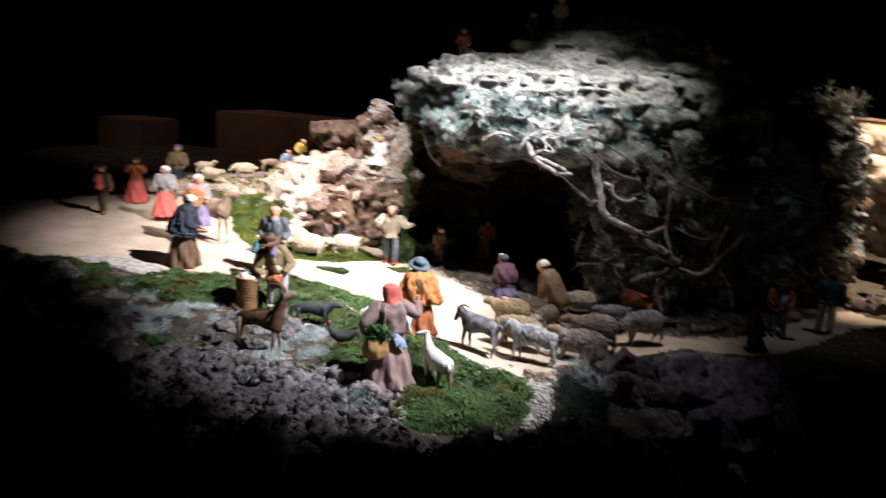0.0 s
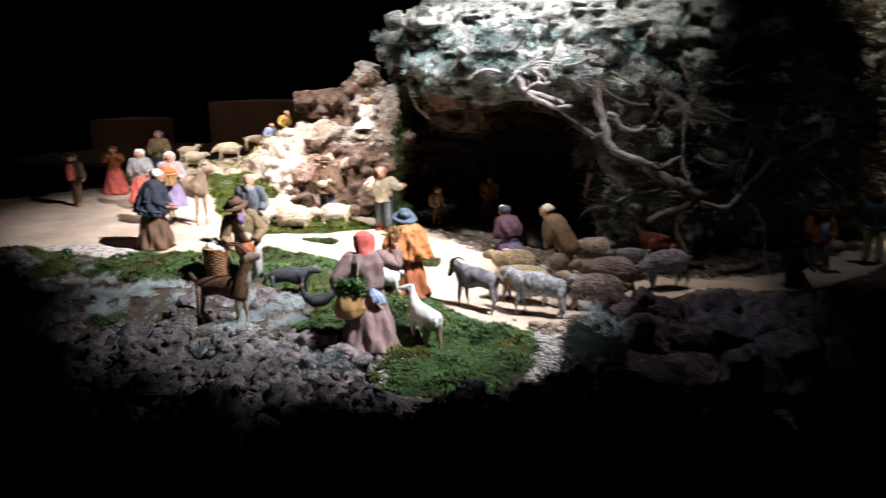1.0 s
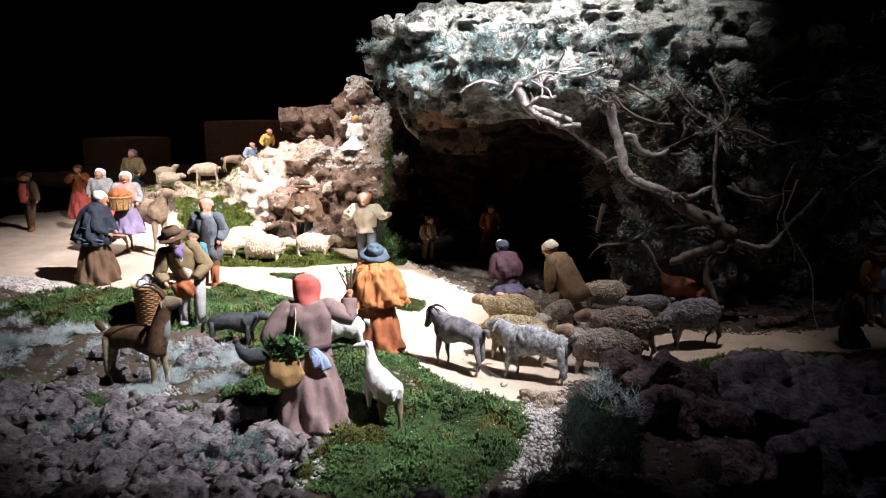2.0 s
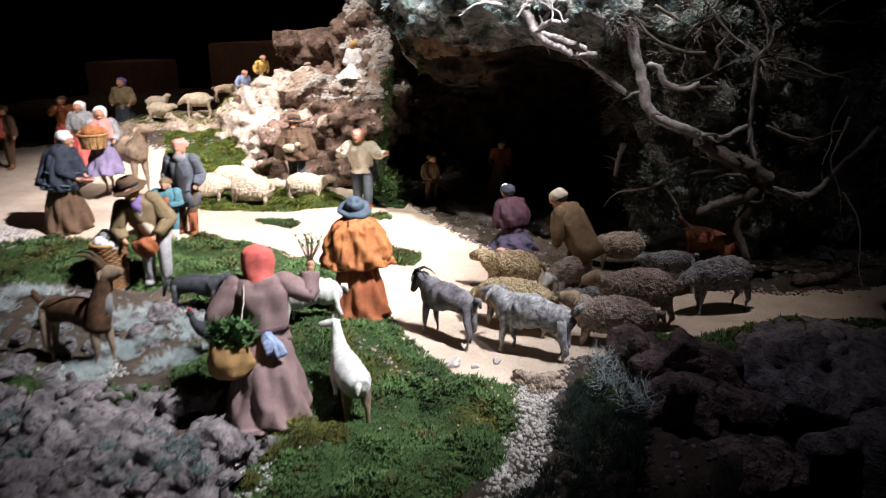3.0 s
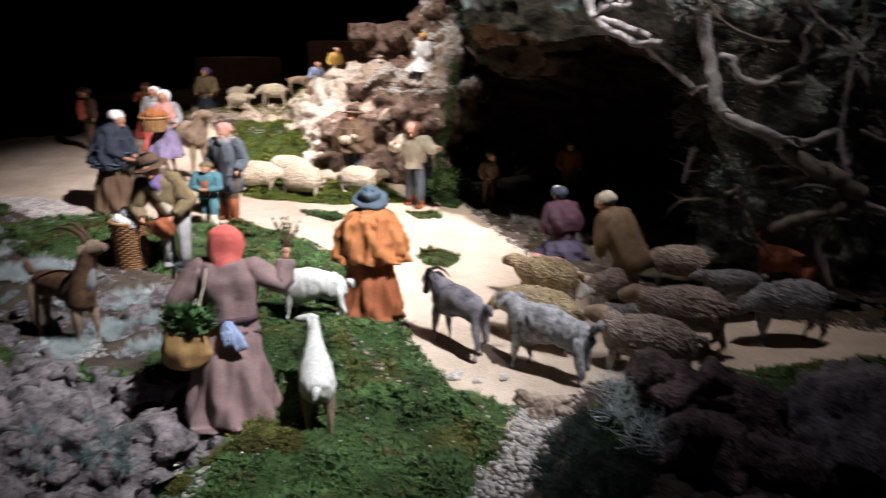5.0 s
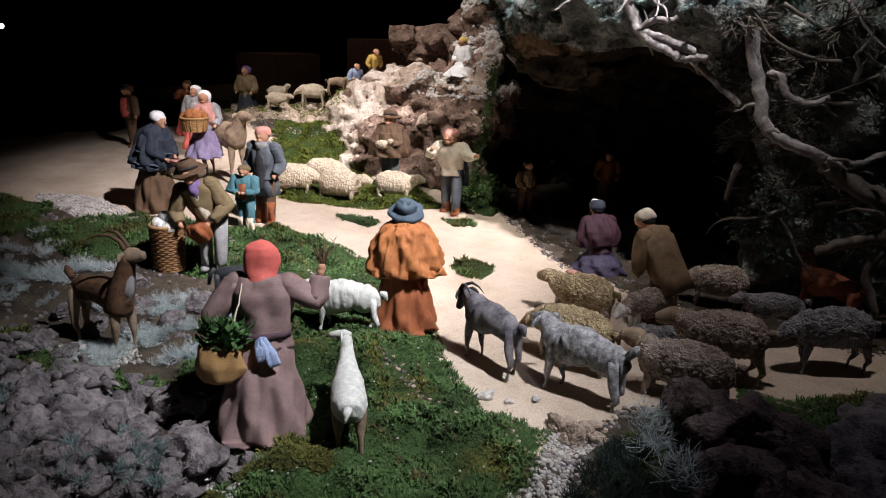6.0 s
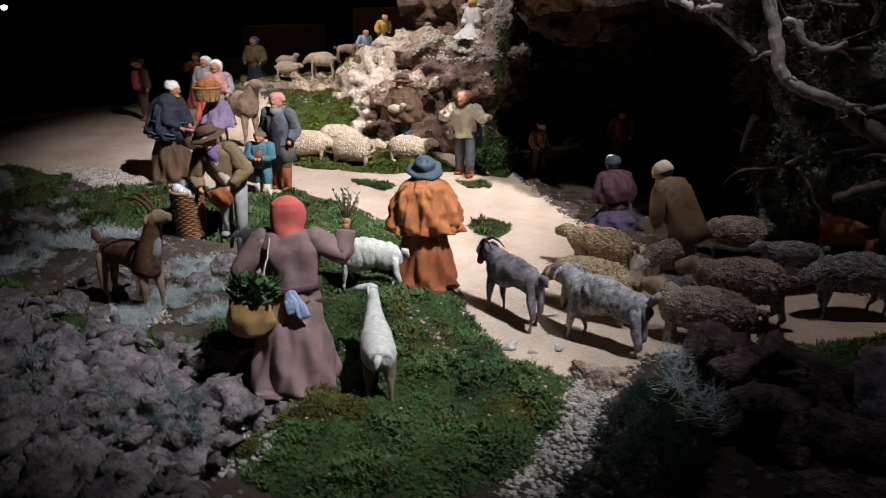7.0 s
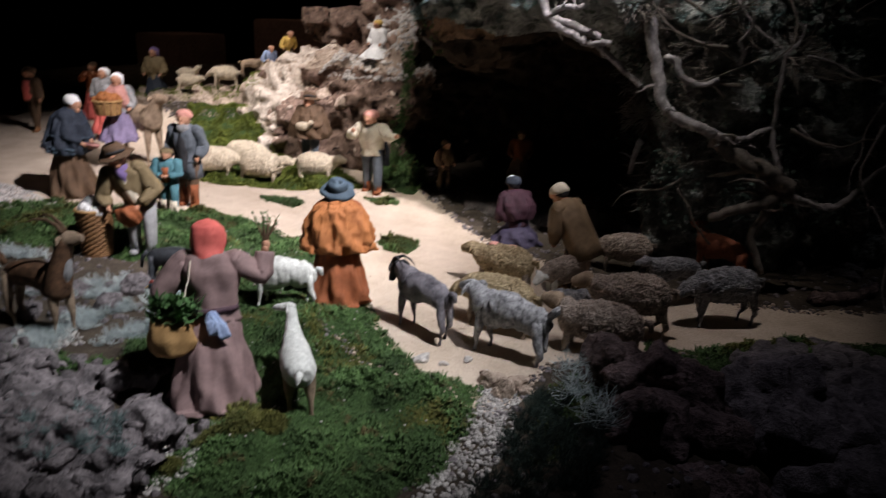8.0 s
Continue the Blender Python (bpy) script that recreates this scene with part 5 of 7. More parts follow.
animal("clay_sheep", "straw-coloured woolly sheep figurine with red paint marks", 0.202, 2.150, 0.116, 178, "straw", wool=0.019, head="level", leg=0.22, face_m=WOOL["straw"], leg_m=B, mark="pink")
animal("clay_sheep", "straw-coloured woolly sheep figurine grazing", 0.252, 1.985, 0.128, 172, "straw", wool=0.017, head="down", leg=0.20, face_m=WOOL["straw"], leg_m=B)
animal("clay_sheep", "brown-grey woolly sheep figurine at the path's edge", 0.424, 1.980, 0.138, 186, "brown", wool=0.018, head="up", neck=-0.12, leg=0.14, slim=0.88, face_m=WOOL["dun"], leg_m=B)
animal("clay_sheep", "big brown woolly sheep figurine", 0.452, 2.092, 0.132, 196, "brown", wool=0.017, head="level", leg=0.30, face_m=WOOL["dun"], leg_m=B)
animal("clay_sheep", "dark grey sheep figurine grazing", 0.596, 2.225, 0.122, 212, "grey", wool=0.016, head="down", leg=0.34)
animal("clay_sheep", "grey-faced ewe figurine with a collar", 0.315, 2.180, 0.098, 235, "brown", wool=0.018, head="down", leg=0.34, face_m=WOOL["white"])
animal("clay_sheep", "striped grey sheep figurine lying down", 0.385, 2.120, 0.105, 200, "grey", wool=0.014, lying=True)
animal("clay_sheep", "plum-brown sheep figurine behind the shepherd", 0.392, 2.360, 0.105, 200, "brown", wool=0.02, head="down", leg=0.28)
animal("clay_donkey", "grey donkey figurine foal standing in the shade", 0.502, 2.265, 0.105, 215, "grey", head="level", leg=0.42)
animal("clay_dog", "red-brown sheepdog figurine sitting in the shade", 0.575, 2.400, 0.115, 150, "fox", head="up", leg=0.42)
animal("clay_ox", "plum-brown ox figurine lying near the roots", 0.505, 2.570, 0.150, 200, "brown", lying=True, horns=MATS["cream"])
animal("clay_sheep", "cream woolly sheep figurine on bright moss", -0.715, 2.415, 0.108, 28, "cream", wool=0.016, head="down", leg=0.12, slim=1.12)
animal("clay_sheep", "cream woolly sheep figurine facing along the moss", -0.600, 2.462, 0.122, 10, "cream", wool=0.016, head="level", leg=0.12, slim=1.08)
animal("clay_sheep", "cream woolly sheep figurine nibbling moss", -0.492, 2.560, 0.108, 20, "cream", wool=0.015, head="level", leg=0.10, slim=1.05)
animal("clay_sheep", "cream woolly sheep figurine behind the others", -0.700, 2.520, 0.108, 20, "cream", wool=0.015, head="down", leg=0.12, slim=1.1)
animal("clay_sheep", "tan sheep figurine standing on the far ledge", -1.400, 3.080, 0.082, 10, "cream", wool=0.014, head="up", leg=0.40, z=top_of(mv, -1.40, 3.08) - 0.002)
animal("clay_sheep", "tan sheep figurine walking on the far ledge", -1.310, 2.985, 0.084, 15, "cream", wool=0.014, head="level", leg=0.34, z=top_of(mv, -1.31, 2.985) - 0.002)
animal("clay_sheep", "pale shorn sheep figurine on the far ledge", -1.142, 2.985, 0.092, 200, "cream", wool=0.008, head="down", leg=0.46, z=top_of(mv, -1.142, 2.985) - 0.002)
animal("clay_goat", "grey goat figurine climbing the rocks", -1.020, 2.970, 0.070, 40, "dun", head="down", leg=0.4, z=top_of(mv, -1.02, 2.97) - 0.01)
animal("clay_dog", "black dog figurine walking on the moss", -0.300, 1.820, 0.100, 16, "black", head="level", leg=0.24, tail="long", slim=0.9)
animal("clay_donkey", "tan donkey figurine with a rider", -0.968, 2.405, 0.165, -4, "dun", head="up", neck=0.04, leg=0.52, tail="long")
animal("clay_sheep", "pale sheep figurine lying on top of the cave", -0.02, 3.33, 0.10, 10, "cream", wool=0.02, lying=True, z=top_of(cv, -0.02, 3.33) - 0.01)


def hen(label, x, y, long, yaw):
    c = Clay()
    k = WOOL["black"]
    c.tube([(-0.55, 0, 0.72), (-0.40, 0, 0.58), (-0.20, 0, 0.46), (0.10, 0, 0.42), (0.32, 0, 0.52), (0.42, 0, 0.66), (0.45, 0, 0.78)],
           [(0.04, 0.12), (0.10, 0.14), (0.19, 0.17), (0.21, 0.19), (0.13, 0.13), (0.08, 0.08), (0.06, 0.06)], k, 16)
    c.ball((0.47, 0, 0.82), (0.085, 0.07, 0.08), k, 10, 8)
    c.tube([(0.53, 0, 0.82), (0.62, 0, 0.79)], [0.03, 0.006], MATS["gold"], 6)
    c.tube([(0.42, 0, 0.90), (0.47, 0, 0.93), (0.53, 0, 0.89)], [(0.01, 0.03), (0.012, 0.045), (0.01, 0.02)], MATS["red"], 6)
    for q in (-1, 1):
        c.tube([(0.05, q * 0.07, 0.28), (0.06, q * 0.07, 0.0)], [0.03, 0.02], MATS["gold"], 6)
    ob = c.make("clay_hen", pose(x, y, gz(x, y), 0, 0, yaw) @ Matrix.Scale(long, 4))
    return tagged(ob, label, "hen", "flock of clay animals")


def slender_goat(label, x, y, long, yaw):
    """A goat with a lean body, a long raised neck and its head turned aside."""
    c = Clay()
    k, dark = WOOL["white"], MATS["dark"]
    c.loft([(-0.50, 0, 0.52), (-0.47, 0, 0.53), (-0.36, 0, 0.54), (-0.15, 0, 0.52), (0.10, 0, 0.53), (0.28, 0, 0.56), (0.40, 0, 0.65), (0.49, 0, 0.76), (0.55, 0, 0.87), (0.58, 0, 0.92)],
           [(0.03, 0.04), (0.12, 0.13), (0.175, 0.18), (0.170, 0.185), (0.155, 0.18), (0.13, 0.155), (0.095, 0.11), (0.070, 0.080), (0.058, 0.062), (0.03, 0.03)], k, 32, rings=5)
    c.shag(0, 0.022, (16, 16, 7), 81)
    head, nose = Vector((0.56, 0.01, 0.90)), Vector((0.65, 0.20, 0.86))
    c.loft([head - (nose - head) * 0.3, head, head.lerp(nose, 0.45), head.lerp(nose, 0.85), nose], [0.02, (0.050, 0.056), (0.042, 0.048), (0.030, 0.034), 0.012], k, 16, rings=3)
    for q, m in ((-1, k), (1, dark)):
        e = head + Vector((-0.02, 0.02, 0.03)) + Vector((0.05, -0.03, 0)) * q
        c.loft([e, e + Vector((0.03 * q - 0.04, 0.0, 0.02)), e + Vector((0.05 * q - 0.09, 0.0, -0.03))], [(0.012, 0.018), (0.014, 0.036), (0.005, 0.010)], m, 10, rings=3)
    c.loft([(-0.48, 0, 0.60), (-0.56, 0.03, 0.58), (-0.60, 0.05, 0.50)], [0.035, 0.042, 0.012], k, 10, rings=3)
    for px, q, off in ((0.24, -1, 0.03), (0.24, 1, -0.02), (-0.34, -1, -0.06), (-0.34, 1, 0.02)):
        c.loft([(px, q * 0.09, 0.50), (px + off * 0.4, q * 0.105, 0.32), (px + off, q * 0.11, 0.20), (px + off, q * 0.11, 0.06), (px + off + 0.012, q * 0.11, 0.0)],
               [(0.075, 0.085), (0.052, 0.060), 0.030, 0.024, 0.034], k if px > 0 else WOOL["dun"], 12, rings=3)
    ob = c.make("clay_goat", pose(x, y, gz(x, y) - 0.003, 0, 0, yaw) @ Matrix.Scale(long, 4))
    return tagged(ob, label, "goat", "flock of clay animals")


slender_goat("slender white goat figurine with raised neck and turned head", 0.106, 1.606, 0.119, 130)
hen("black hen figurine with raised tail on the moss", -0.154, 1.668, 0.075, 195)


# ---- baskets ----
def basket(name, label, x, y, r, tall, z=None, fill=None, fill_label="", weave="straw"):
    root = tagged(new(name), label, "basket")
    root.location = (x, y, gz(x, y) if z is None else z)
    c = Clay()
    n = 20
    for k in range(n):
        zz = tall * (k + 0.5) / n
        rr = r * (0.82 + 0.18 * k / n)
        pts = [(rr * math.cos(a) * (1 + 0.03 * (-1) ** (i + k)), rr * math.sin(a) * (1 + 0.03 * (-1) ** (i + k)), zz) for i, a in enumerate(np.linspace(0, 2 * math.pi, 25))]
        c.tube(pts, tall / n * 0.70, MATS[weave], 5, caps=False)
    for i in range(12):
        a = 2 * math.pi * i / 12
        c.tube([(r * 0.83 * math.cos(a), r * 0.83 * math.sin(a), 0), (r * math.cos(a), r * math.sin(a), tall)], r * 0.06, MATS["leather"], 5)
    c.tube([(0, 0, 0.001), (0, 0, tall * 0.1)], [r * 0.78, r * 0.78], MATS["leather"], 16)
    c.make("weave", parent=root)
    rim = Clay()
    rim.tube([(r * math.cos(a), r * math.sin(a), tall) for a in np.linspace(0, 2 * math.pi, 25)], r * 0.10, MATS["straw"], 6, caps=False)
    rim.make("rim", parent=root)
    if fill:
        f = Clay()
        dice = random.Random(int(r * 1e5))
        for k in range(26):
            a, q = dice.uniform(0, 6.28), r * 0.75 * math.sqrt(dice.random())
            f.ball((q * math.cos(a), q * math.sin(a), tall * 0.96 + (0.75 * r - q) * 0.6 + dice.uniform(0, r * 0.2)), r * dice.uniform(0.24, 0.40), MATS[fill], 8, 6)
        f.make("fleece" if fill == "white" else "fruit", parent=root, label=fill_label)
    return root


basket("wicker_basket", "tall wicker basket heaped with white wool on the moss", -0.505, 1.838, 0.031, 0.088, fill="white", fill_label="white fleece", weave="wicker")
basket("fruit_basket", "round basket of oranges on the donkey's back", -0.985, 2.325, 0.036, 0.036, z=0.222, fill="orange", fill_label="oranges")

# ---- brown plinths and small lights in the dark behind ----
for lo, hi in (((-2.16, 4.45, -0.9), (-1.45, 5.1, 0.425)), ((-3.07, 4.45, -0.9), (-2.73, 4.9, 0.305))):
    tagged(box("plinth", lo, hi, M_PANEL, bevel=0.01), "plain brown exhibition plinth in the dark", "plinth", "brown plinths")


def wall_lamp(label, x, y, z, r, m):
    root = tagged(new("wall_lamp"), label, "lamp", "small lamps in the dark hall")
    root.matrix_world = look((x, y, z), (0.5, 1.0, 0.5))
    c = Clay()
    c.tube([(0, 0, 0.05), (0, 0, 0.0)], [r * 1.15, r * 1.3], M_BLACK, 18)
    c.make("housing", parent=root)
    b = Clay()
    b.ball((0, 0, -0.004), (r, r, r * 0.35), m, 16, 8)
    b.make("bulb", parent=root)
    return root


G_WHITE, G_BLUE = glow("white_bulb", (1.0, 0.97, 0.9), 6.0), glow("blue_bulb", (0.03, 0.05, 0.5), 0.05)
for x, y, z, r, m, lab in ((-8.70, 5.87, 0.32, 0.032, G_WHITE, "small white lamp glowing in the dark"), (-8.70, 6.07, 0.335, 0.032, G_WHITE, "small white lamp glowing in the dark"),
                           (-8.70, 5.62, 0.45, 0.08, G_BLUE, "dim blue lamp glowing in the dark"), (3.70, 9.76, 1.37, 0.018, G_WHITE, "small lamp over the far scene"),
                           (3.92, 9.76, 1.36, 0.018, G_WHITE, "small lamp over the far scene"), (3.81, 9.76, 1.42, 0.014, G_WHITE, "small lamp over the far scene")):
    wall_lamp(lab, x, y, z, r, m)


# ---- roots and branches ----
def limb(name, label, pts, r0, r1, m=None, category="root", group="", twigs=0, seed=0, seg=9):
    """A gnarled root or branch through pts, with side twigs."""
    dice = random.Random(seed)
    pts = [Vector(p) for p in pts]
    fine = []
    for n in range(len(pts) - 1):
        p0, p1, p2, p3 = pts[max(n - 1, 0)], pts[n], pts[n + 1], pts[min(n + 2, len(pts) - 1)]
        for k in range(5):
            t = k / 5
            fine.append(0.5 * ((2 * p1) + (p2 - p0) * t + (2 * p0 - 5 * p1 + 4 * p2 - p3) * t * t + (3 * p1 - p0 - 3 * p2 + p3) * t ** 3))
    fine.append(pts[-1])
    fine = [p + 0.22 * r0 * Vector((dice.uniform(-1, 1), dice.uniform(-1, 1), dice.uniform(-1, 1))) for p in fine]
    radii = [(r0 + (r1 - r0) * (n / (len(fine) - 1)) ** 0.8) * (1 + 0.12 * noise.noise(Vector((n * 0.45, seed, 0)))) for n in range(len(fine))]
    m = m or M_ROOT
    root = tagged(new(name), label, category, group)
    root.location = fine[0]
    o = fine[0]
    c = Clay()
    c.tube([p - o for p in fine], radii, m, seg, 3, 0.10, lumps=0.08, seed=seed)
    c.make("stem", parent=root)
    for k in range(twigs):
        n = dice.randrange(2, len(fine) - 1)
        d = Vector((dice.uniform(-1, 1), dice.uniform(-0.8, 0.3), dice.uniform(-0.5, 1))).normalized()
        length = dice.uniform(2.0, 5.0) * max(radii[n], 0.004)
        q = [fine[n] - o]
        for j in range(4):
            d = (d + 0.75 * Vector((dice.uniform(-1, 1), dice.uniform(-1, 1), dice.uniform(-1, 1)))).normalized()
            q.append(q[-1] + d * length / 2.5)
        t = Clay()
        t.tube(q, [radii[n] * f for f in (0.5, 0.4, 0.3, 0.2, 0.08)], m, 6)
        t.make("twig", parent=root)
    return root


ROOTS = "bleached roots on the cave"
limb("root", "thick bleached root hanging at the cave mouth", [(0.356, 2.380, 0.585), (0.378, 2.370, 0.525), (0.398, 2.360, 0.469), (0.415, 2.350, 0.418), (0.425, 2.345, 0.377), (0.451, 2.345, 0.352), (0.499, 2.350, 0.334), (0.527, 2.360, 0.323)], 0.0125, 0.0095, group=ROOTS, twigs=2, seed=1)
limb("root", "bleached root forking up before the dark rock", [(0.527, 2.360, 0.323), (0.550, 2.370, 0.317), (0.579, 2.390, 0.316), (0.606, 2.410, 0.329), (0.635, 2.430, 0.340)], 0.008, 0.004, group=ROOTS, twigs=3, seed=2)
limb("root", "bleached root along the cave's upper lip", [(0.162, 2.370, 0.574), (0.179, 2.360, 0.537), (0.199, 2.350, 0.511), (0.232, 2.345, 0.493), (0.262, 2.345, 0.480), (0.284, 2.345, 0.474), (0.318, 2.350, 0.479)], 0.0125, 0.006, group=ROOTS, twigs=2, seed=3)
limb("root", "twisted bleached root over the cave's lip", [(0.191, 2.350, 0.521), (0.219, 2.345, 0.539), (0.247, 2.345, 0.538), (0.264, 2.350, 0.548)], 0.007, 0.004, group=ROOTS, twigs=1, seed=4)
limb("root", "pale root end resting on the cave's lip", [(0.201, 2.350, 0.514), (0.237, 2.345, 0.508), (0.272, 2.345, 0.496), (0.300, 2.345, 0.485)], 0.009, 0.006, group=ROOTS, twigs=1, seed=5)
limb("root", "forked bleached root under the lip", [(0.281, 2.400, 0.469), (0.320, 2.390, 0.441), (0.352, 2.380, 0.418), (0.379, 2.375, 0.399)], 0.007, 0.005, group=ROOTS, twigs=1, seed=6)
limb("root", "hooked bleached root beside the cave", [(0.420, 2.380, 0.456), (0.441, 2.360, 0.452), (0.452, 2.345, 0.430), (0.471, 2.345, 0.416), (0.495, 2.345, 0.412), (0.520, 2.350, 0.423)], 0.0075, 0.005, group=ROOTS, twigs=0, seed=7)
limb("root", "long curved root reaching out over the path", [(0.672, 2.420, 0.208), (0.708, 2.440, 0.200), (0.750, 2.460, 0.189), (0.786, 2.470, 0.215), (0.810, 2.480, 0.251), (0.847, 2.490, 0.294), (0.876, 2.500, 0.335)], 0.01, 0.004, group=ROOTS, twigs=2, seed=8)
limb("root", "gnarled grey root mass below the thicket", [(0.523, 2.385, 0.310), (0.562, 2.385, 0.288), (0.602, 2.385, 0.268), (0.642, 2.390, 0.251), (0.680, 2.400, 0.224)], 0.013, 0.019, M_TWIG, group=ROOTS, twigs=4, seed=9)
limb("root", "gnarled grey root spreading over the rocks", [(0.664, 2.410, 0.236), (0.634, 2.380, 0.201), (0.591, 2.360, 0.189), (0.542, 2.360, 0.161)], 0.016, 0.008, M_TWIG, group=ROOTS, twigs=2, seed=10)
limb("root", "gnarled grey root dropping to the ground", [(0.642, 2.400, 0.247), (0.641, 2.380, 0.185), (0.623, 2.370, 0.129), (0.652, 2.360, 0.068)], 0.011, 0.007, M_TWIG, group=ROOTS, twigs=2, seed=11)
limb("root", "short pale root at the cave mouth", [(0.370, 2.530, 0.269), (0.360, 2.530, 0.239), (0.355, 2.530, 0.194)], 0.008, 0.005, group=ROOTS, twigs=2, seed=12)
limb("root", "thin pale branch beside the cave", [(0.536, 2.390, 0.288), (0.566, 2.390, 0.298), (0.593, 2.400, 0.306)], 0.005, 0.003, group=ROOTS, twigs=1, seed=13)
limb("root", "thin grey branch high in the thicket", [(0.422, 2.400, 0.571), (0.488, 2.400, 0.532), (0.535, 2.400, 0.513), (0.579, 2.400, 0.479)], 0.004, 0.002, M_TWIG, group=ROOTS, twigs=3, seed=14)
limb("root", "thin grey branch in the thicket", [(0.491, 2.420, 0.480), (0.529, 2.420, 0.461), (0.558, 2.430, 0.420)], 0.004, 0.002, M_TWIG, group=ROOTS, twigs=2, seed=15)
limb("sapling", "bare thin sapling before the dark rock", [(0.653, 2.410, 0.257), (0.630, 2.420, 0.313), (0.626, 2.420, 0.372), (0.626, 2.420, 0.464), (0.644, 2.420, 0.495), (0.649, 2.420, 0.525)], 0.0065, 0.002, category="sapling", twigs=10, seed=7)
limb("root", "thick root at the brow of the cave", [(-0.27, 2.74, 0.57), (-0.24, 2.66, 0.52), (-0.205, 2.62, 0.47), (-0.16, 2.60, 0.43)], 0.013, 0.009, group=ROOTS, twigs=1, seed=12)
DICE = random.Random(21)
for k in range(20):
    x = DICE.uniform(0.46, 1.0)
    y = 2.36 + 0.30 * max(0, x - 0.55) + DICE.uniform(0, 0.06)
    z = DICE.uniform(0.16, 0.62)
    p = [Vector((x, y, z))]
    d = Vector((DICE.uniform(-1, 1), DICE.uniform(-0.4, 0.2), DICE.uniform(-0.9, 0.5))).normalized()
    for j in range(5):
        d = (d + 0.5 * Vector((DICE.uniform(-1, 1), DICE.uniform(-0.6, 0.6), DICE.uniform(-1, 1)))).normalized()
        p.append(p[-1] + d * DICE.uniform(0.025, 0.05))
    limb("branch", "tangled grey branch before the dark rock", p, DICE.uniform(0.002, 0.005), 0.001, M_TWIG if k % 3 else M_ROOT, "branch", "tangled branches beside the cave", DICE.randrange(1, 5), 30 + k, 7)
# driftwood and twigs at the edge of the landscape
limb("dry_twig", "thin forked dry twig on the rock ledge", [(-0.26, 1.21, 0.050), (-0.207, 1.206, 0.056), (-0.142, 1.208, 0.060), (-0.132, 1.22, 0.036), (-0.08, 1.225, 0.025), (0.0, 1.23, 0.02)], 0.003, 0.0015, M_ROOT, "twig", twigs=3, seed=71)
limb("log", "fallen log beside the dark path", [(0.755, 2.405, gz(0.755, 2.405) + 0.011), (0.816, 2.464, gz(0.816, 2.464) + 0.012), (0.871, 2.533, gz(0.871, 2.533) + 0.012)], 0.015, 0.012, M_REDROCK, "log", seed=72)


# ---- tufts, leaves and moss ----
def twig_tuft(seed, stems=16, spread=1.0, forks=3, r=0.035):
    """Unit tuft of forking twigs: points and triangles."""
    dice = random.Random(seed)
    v, f = [], []

    def stick(a, b, ra, rb):
        d = (b - a).normalized()
        s = d.orthogonal().normalized()
        u = d.cross(s)
        n = len(v)
        for p, rr in ((a, ra), (b, rb)):
            for k in range(3):
                an = 2.094 * k
                v.append(p + (s * math.cos(an) + u * math.sin(an)) * rr)
        for k in range(3):
            j = (k + 1) % 3
            f.extend([(n + k, n + j, n + 3 + j), (n + k, n + 3 + j, n + 3 + k)])

    for s in range(stems):
        d = Vector((dice.uniform(-1, 1) * spread, dice.uniform(-1, 1) * spread, dice.uniform(0.35, 1))).normalized()
        p = Vector((dice.uniform(-0.15, 0.15), dice.uniform(-0.15, 0.15), 0))
        q = p + d * dice.uniform(0.3, 0.6)
        stick(p, q, r, r * 0.8)
        for k in range(forks):
            e = (d + 0.8 * Vector((dice.uniform(-1, 1), dice.uniform(-1, 1), dice.uniform(-0.4, 1)))).normalized()
            w = q + e * dice.uniform(0.2, 0.45)
            stick(q, w, r * 0.75, r * 0.35)
            for j in range(2):
                g = (e + 0.8 * Vector((dice.uniform(-1, 1), dice.uniform(-1, 1), dice.uniform(-0.4, 1)))).normalized()
                stick(w, w + g * dice.uniform(0.1, 0.25), r * 0.45, r * 0.2)
    return np.array([tuple(p) for p in v]), np.array(f)


def leaf_tuft(seed, count=60, wide=0.10):
    """Unit ball of small leaves on a few twigs, with gaps."""
    dice = random.Random(seed)
    v, f = [], []
    for k in range(count):
        d = Vector((dice.gauss(0, 1), dice.gauss(0, 1), dice.gauss(0.2, 0.8))).normalized()
        p = d * dice.uniform(0.25, 0.95)
        t = p + (d + 0.8 * Vector((dice.uniform(-1, 1), dice.uniform(-1, 1), dice.uniform(-1, 1)))).normalized() * dice.uniform(0.15, 0.32)
        s = (t - p).cross(Vector((dice.uniform(-1, 1), dice.uniform(-1, 1), dice.uniform(-1, 1)))).normalized() * wide * dice.uniform(0.6, 1.2)
        mid = (p + t) / 2
        n = len(v)
        v += [p, mid + s, t, mid - s]
        f += [(n, n + 1, n + 2), (n, n + 2, n + 3)]
    return np.array([tuple(p) for p in v]), np.array(f)


def frond_tuft(seed, blades=7):
    """Unit tuft of bent moss fronds."""
    dice = random.Random(seed)
    v, f = [], []
    for k in range(blades):
        a = dice.uniform(0, 6.283)
        d = Vector((math.cos(a), math.sin(a), 0))
        s = Vector((-d.y, d.x, 0)) * dice.uniform(0.055, 0.10)
        p = Vector((dice.uniform(-0.3, 0.3), dice.uniform(-0.3, 0.3), -0.1))
        q = p + d * dice.uniform(0.15, 0.4) + Vector((0, 0, dice.uniform(0.55, 1.0)))
        t = q + d * dice.uniform(0.2, 0.5) + Vector((0, 0, dice.uniform(0.0, 0.3)))
        n = len(v)
        v += [p, q + s, q - s, t]
        f += [(n, n + 1, n + 2), (n + 2, n + 1, n + 3)]
    return np.array([tuple(p) for p in v]), np.array(f)


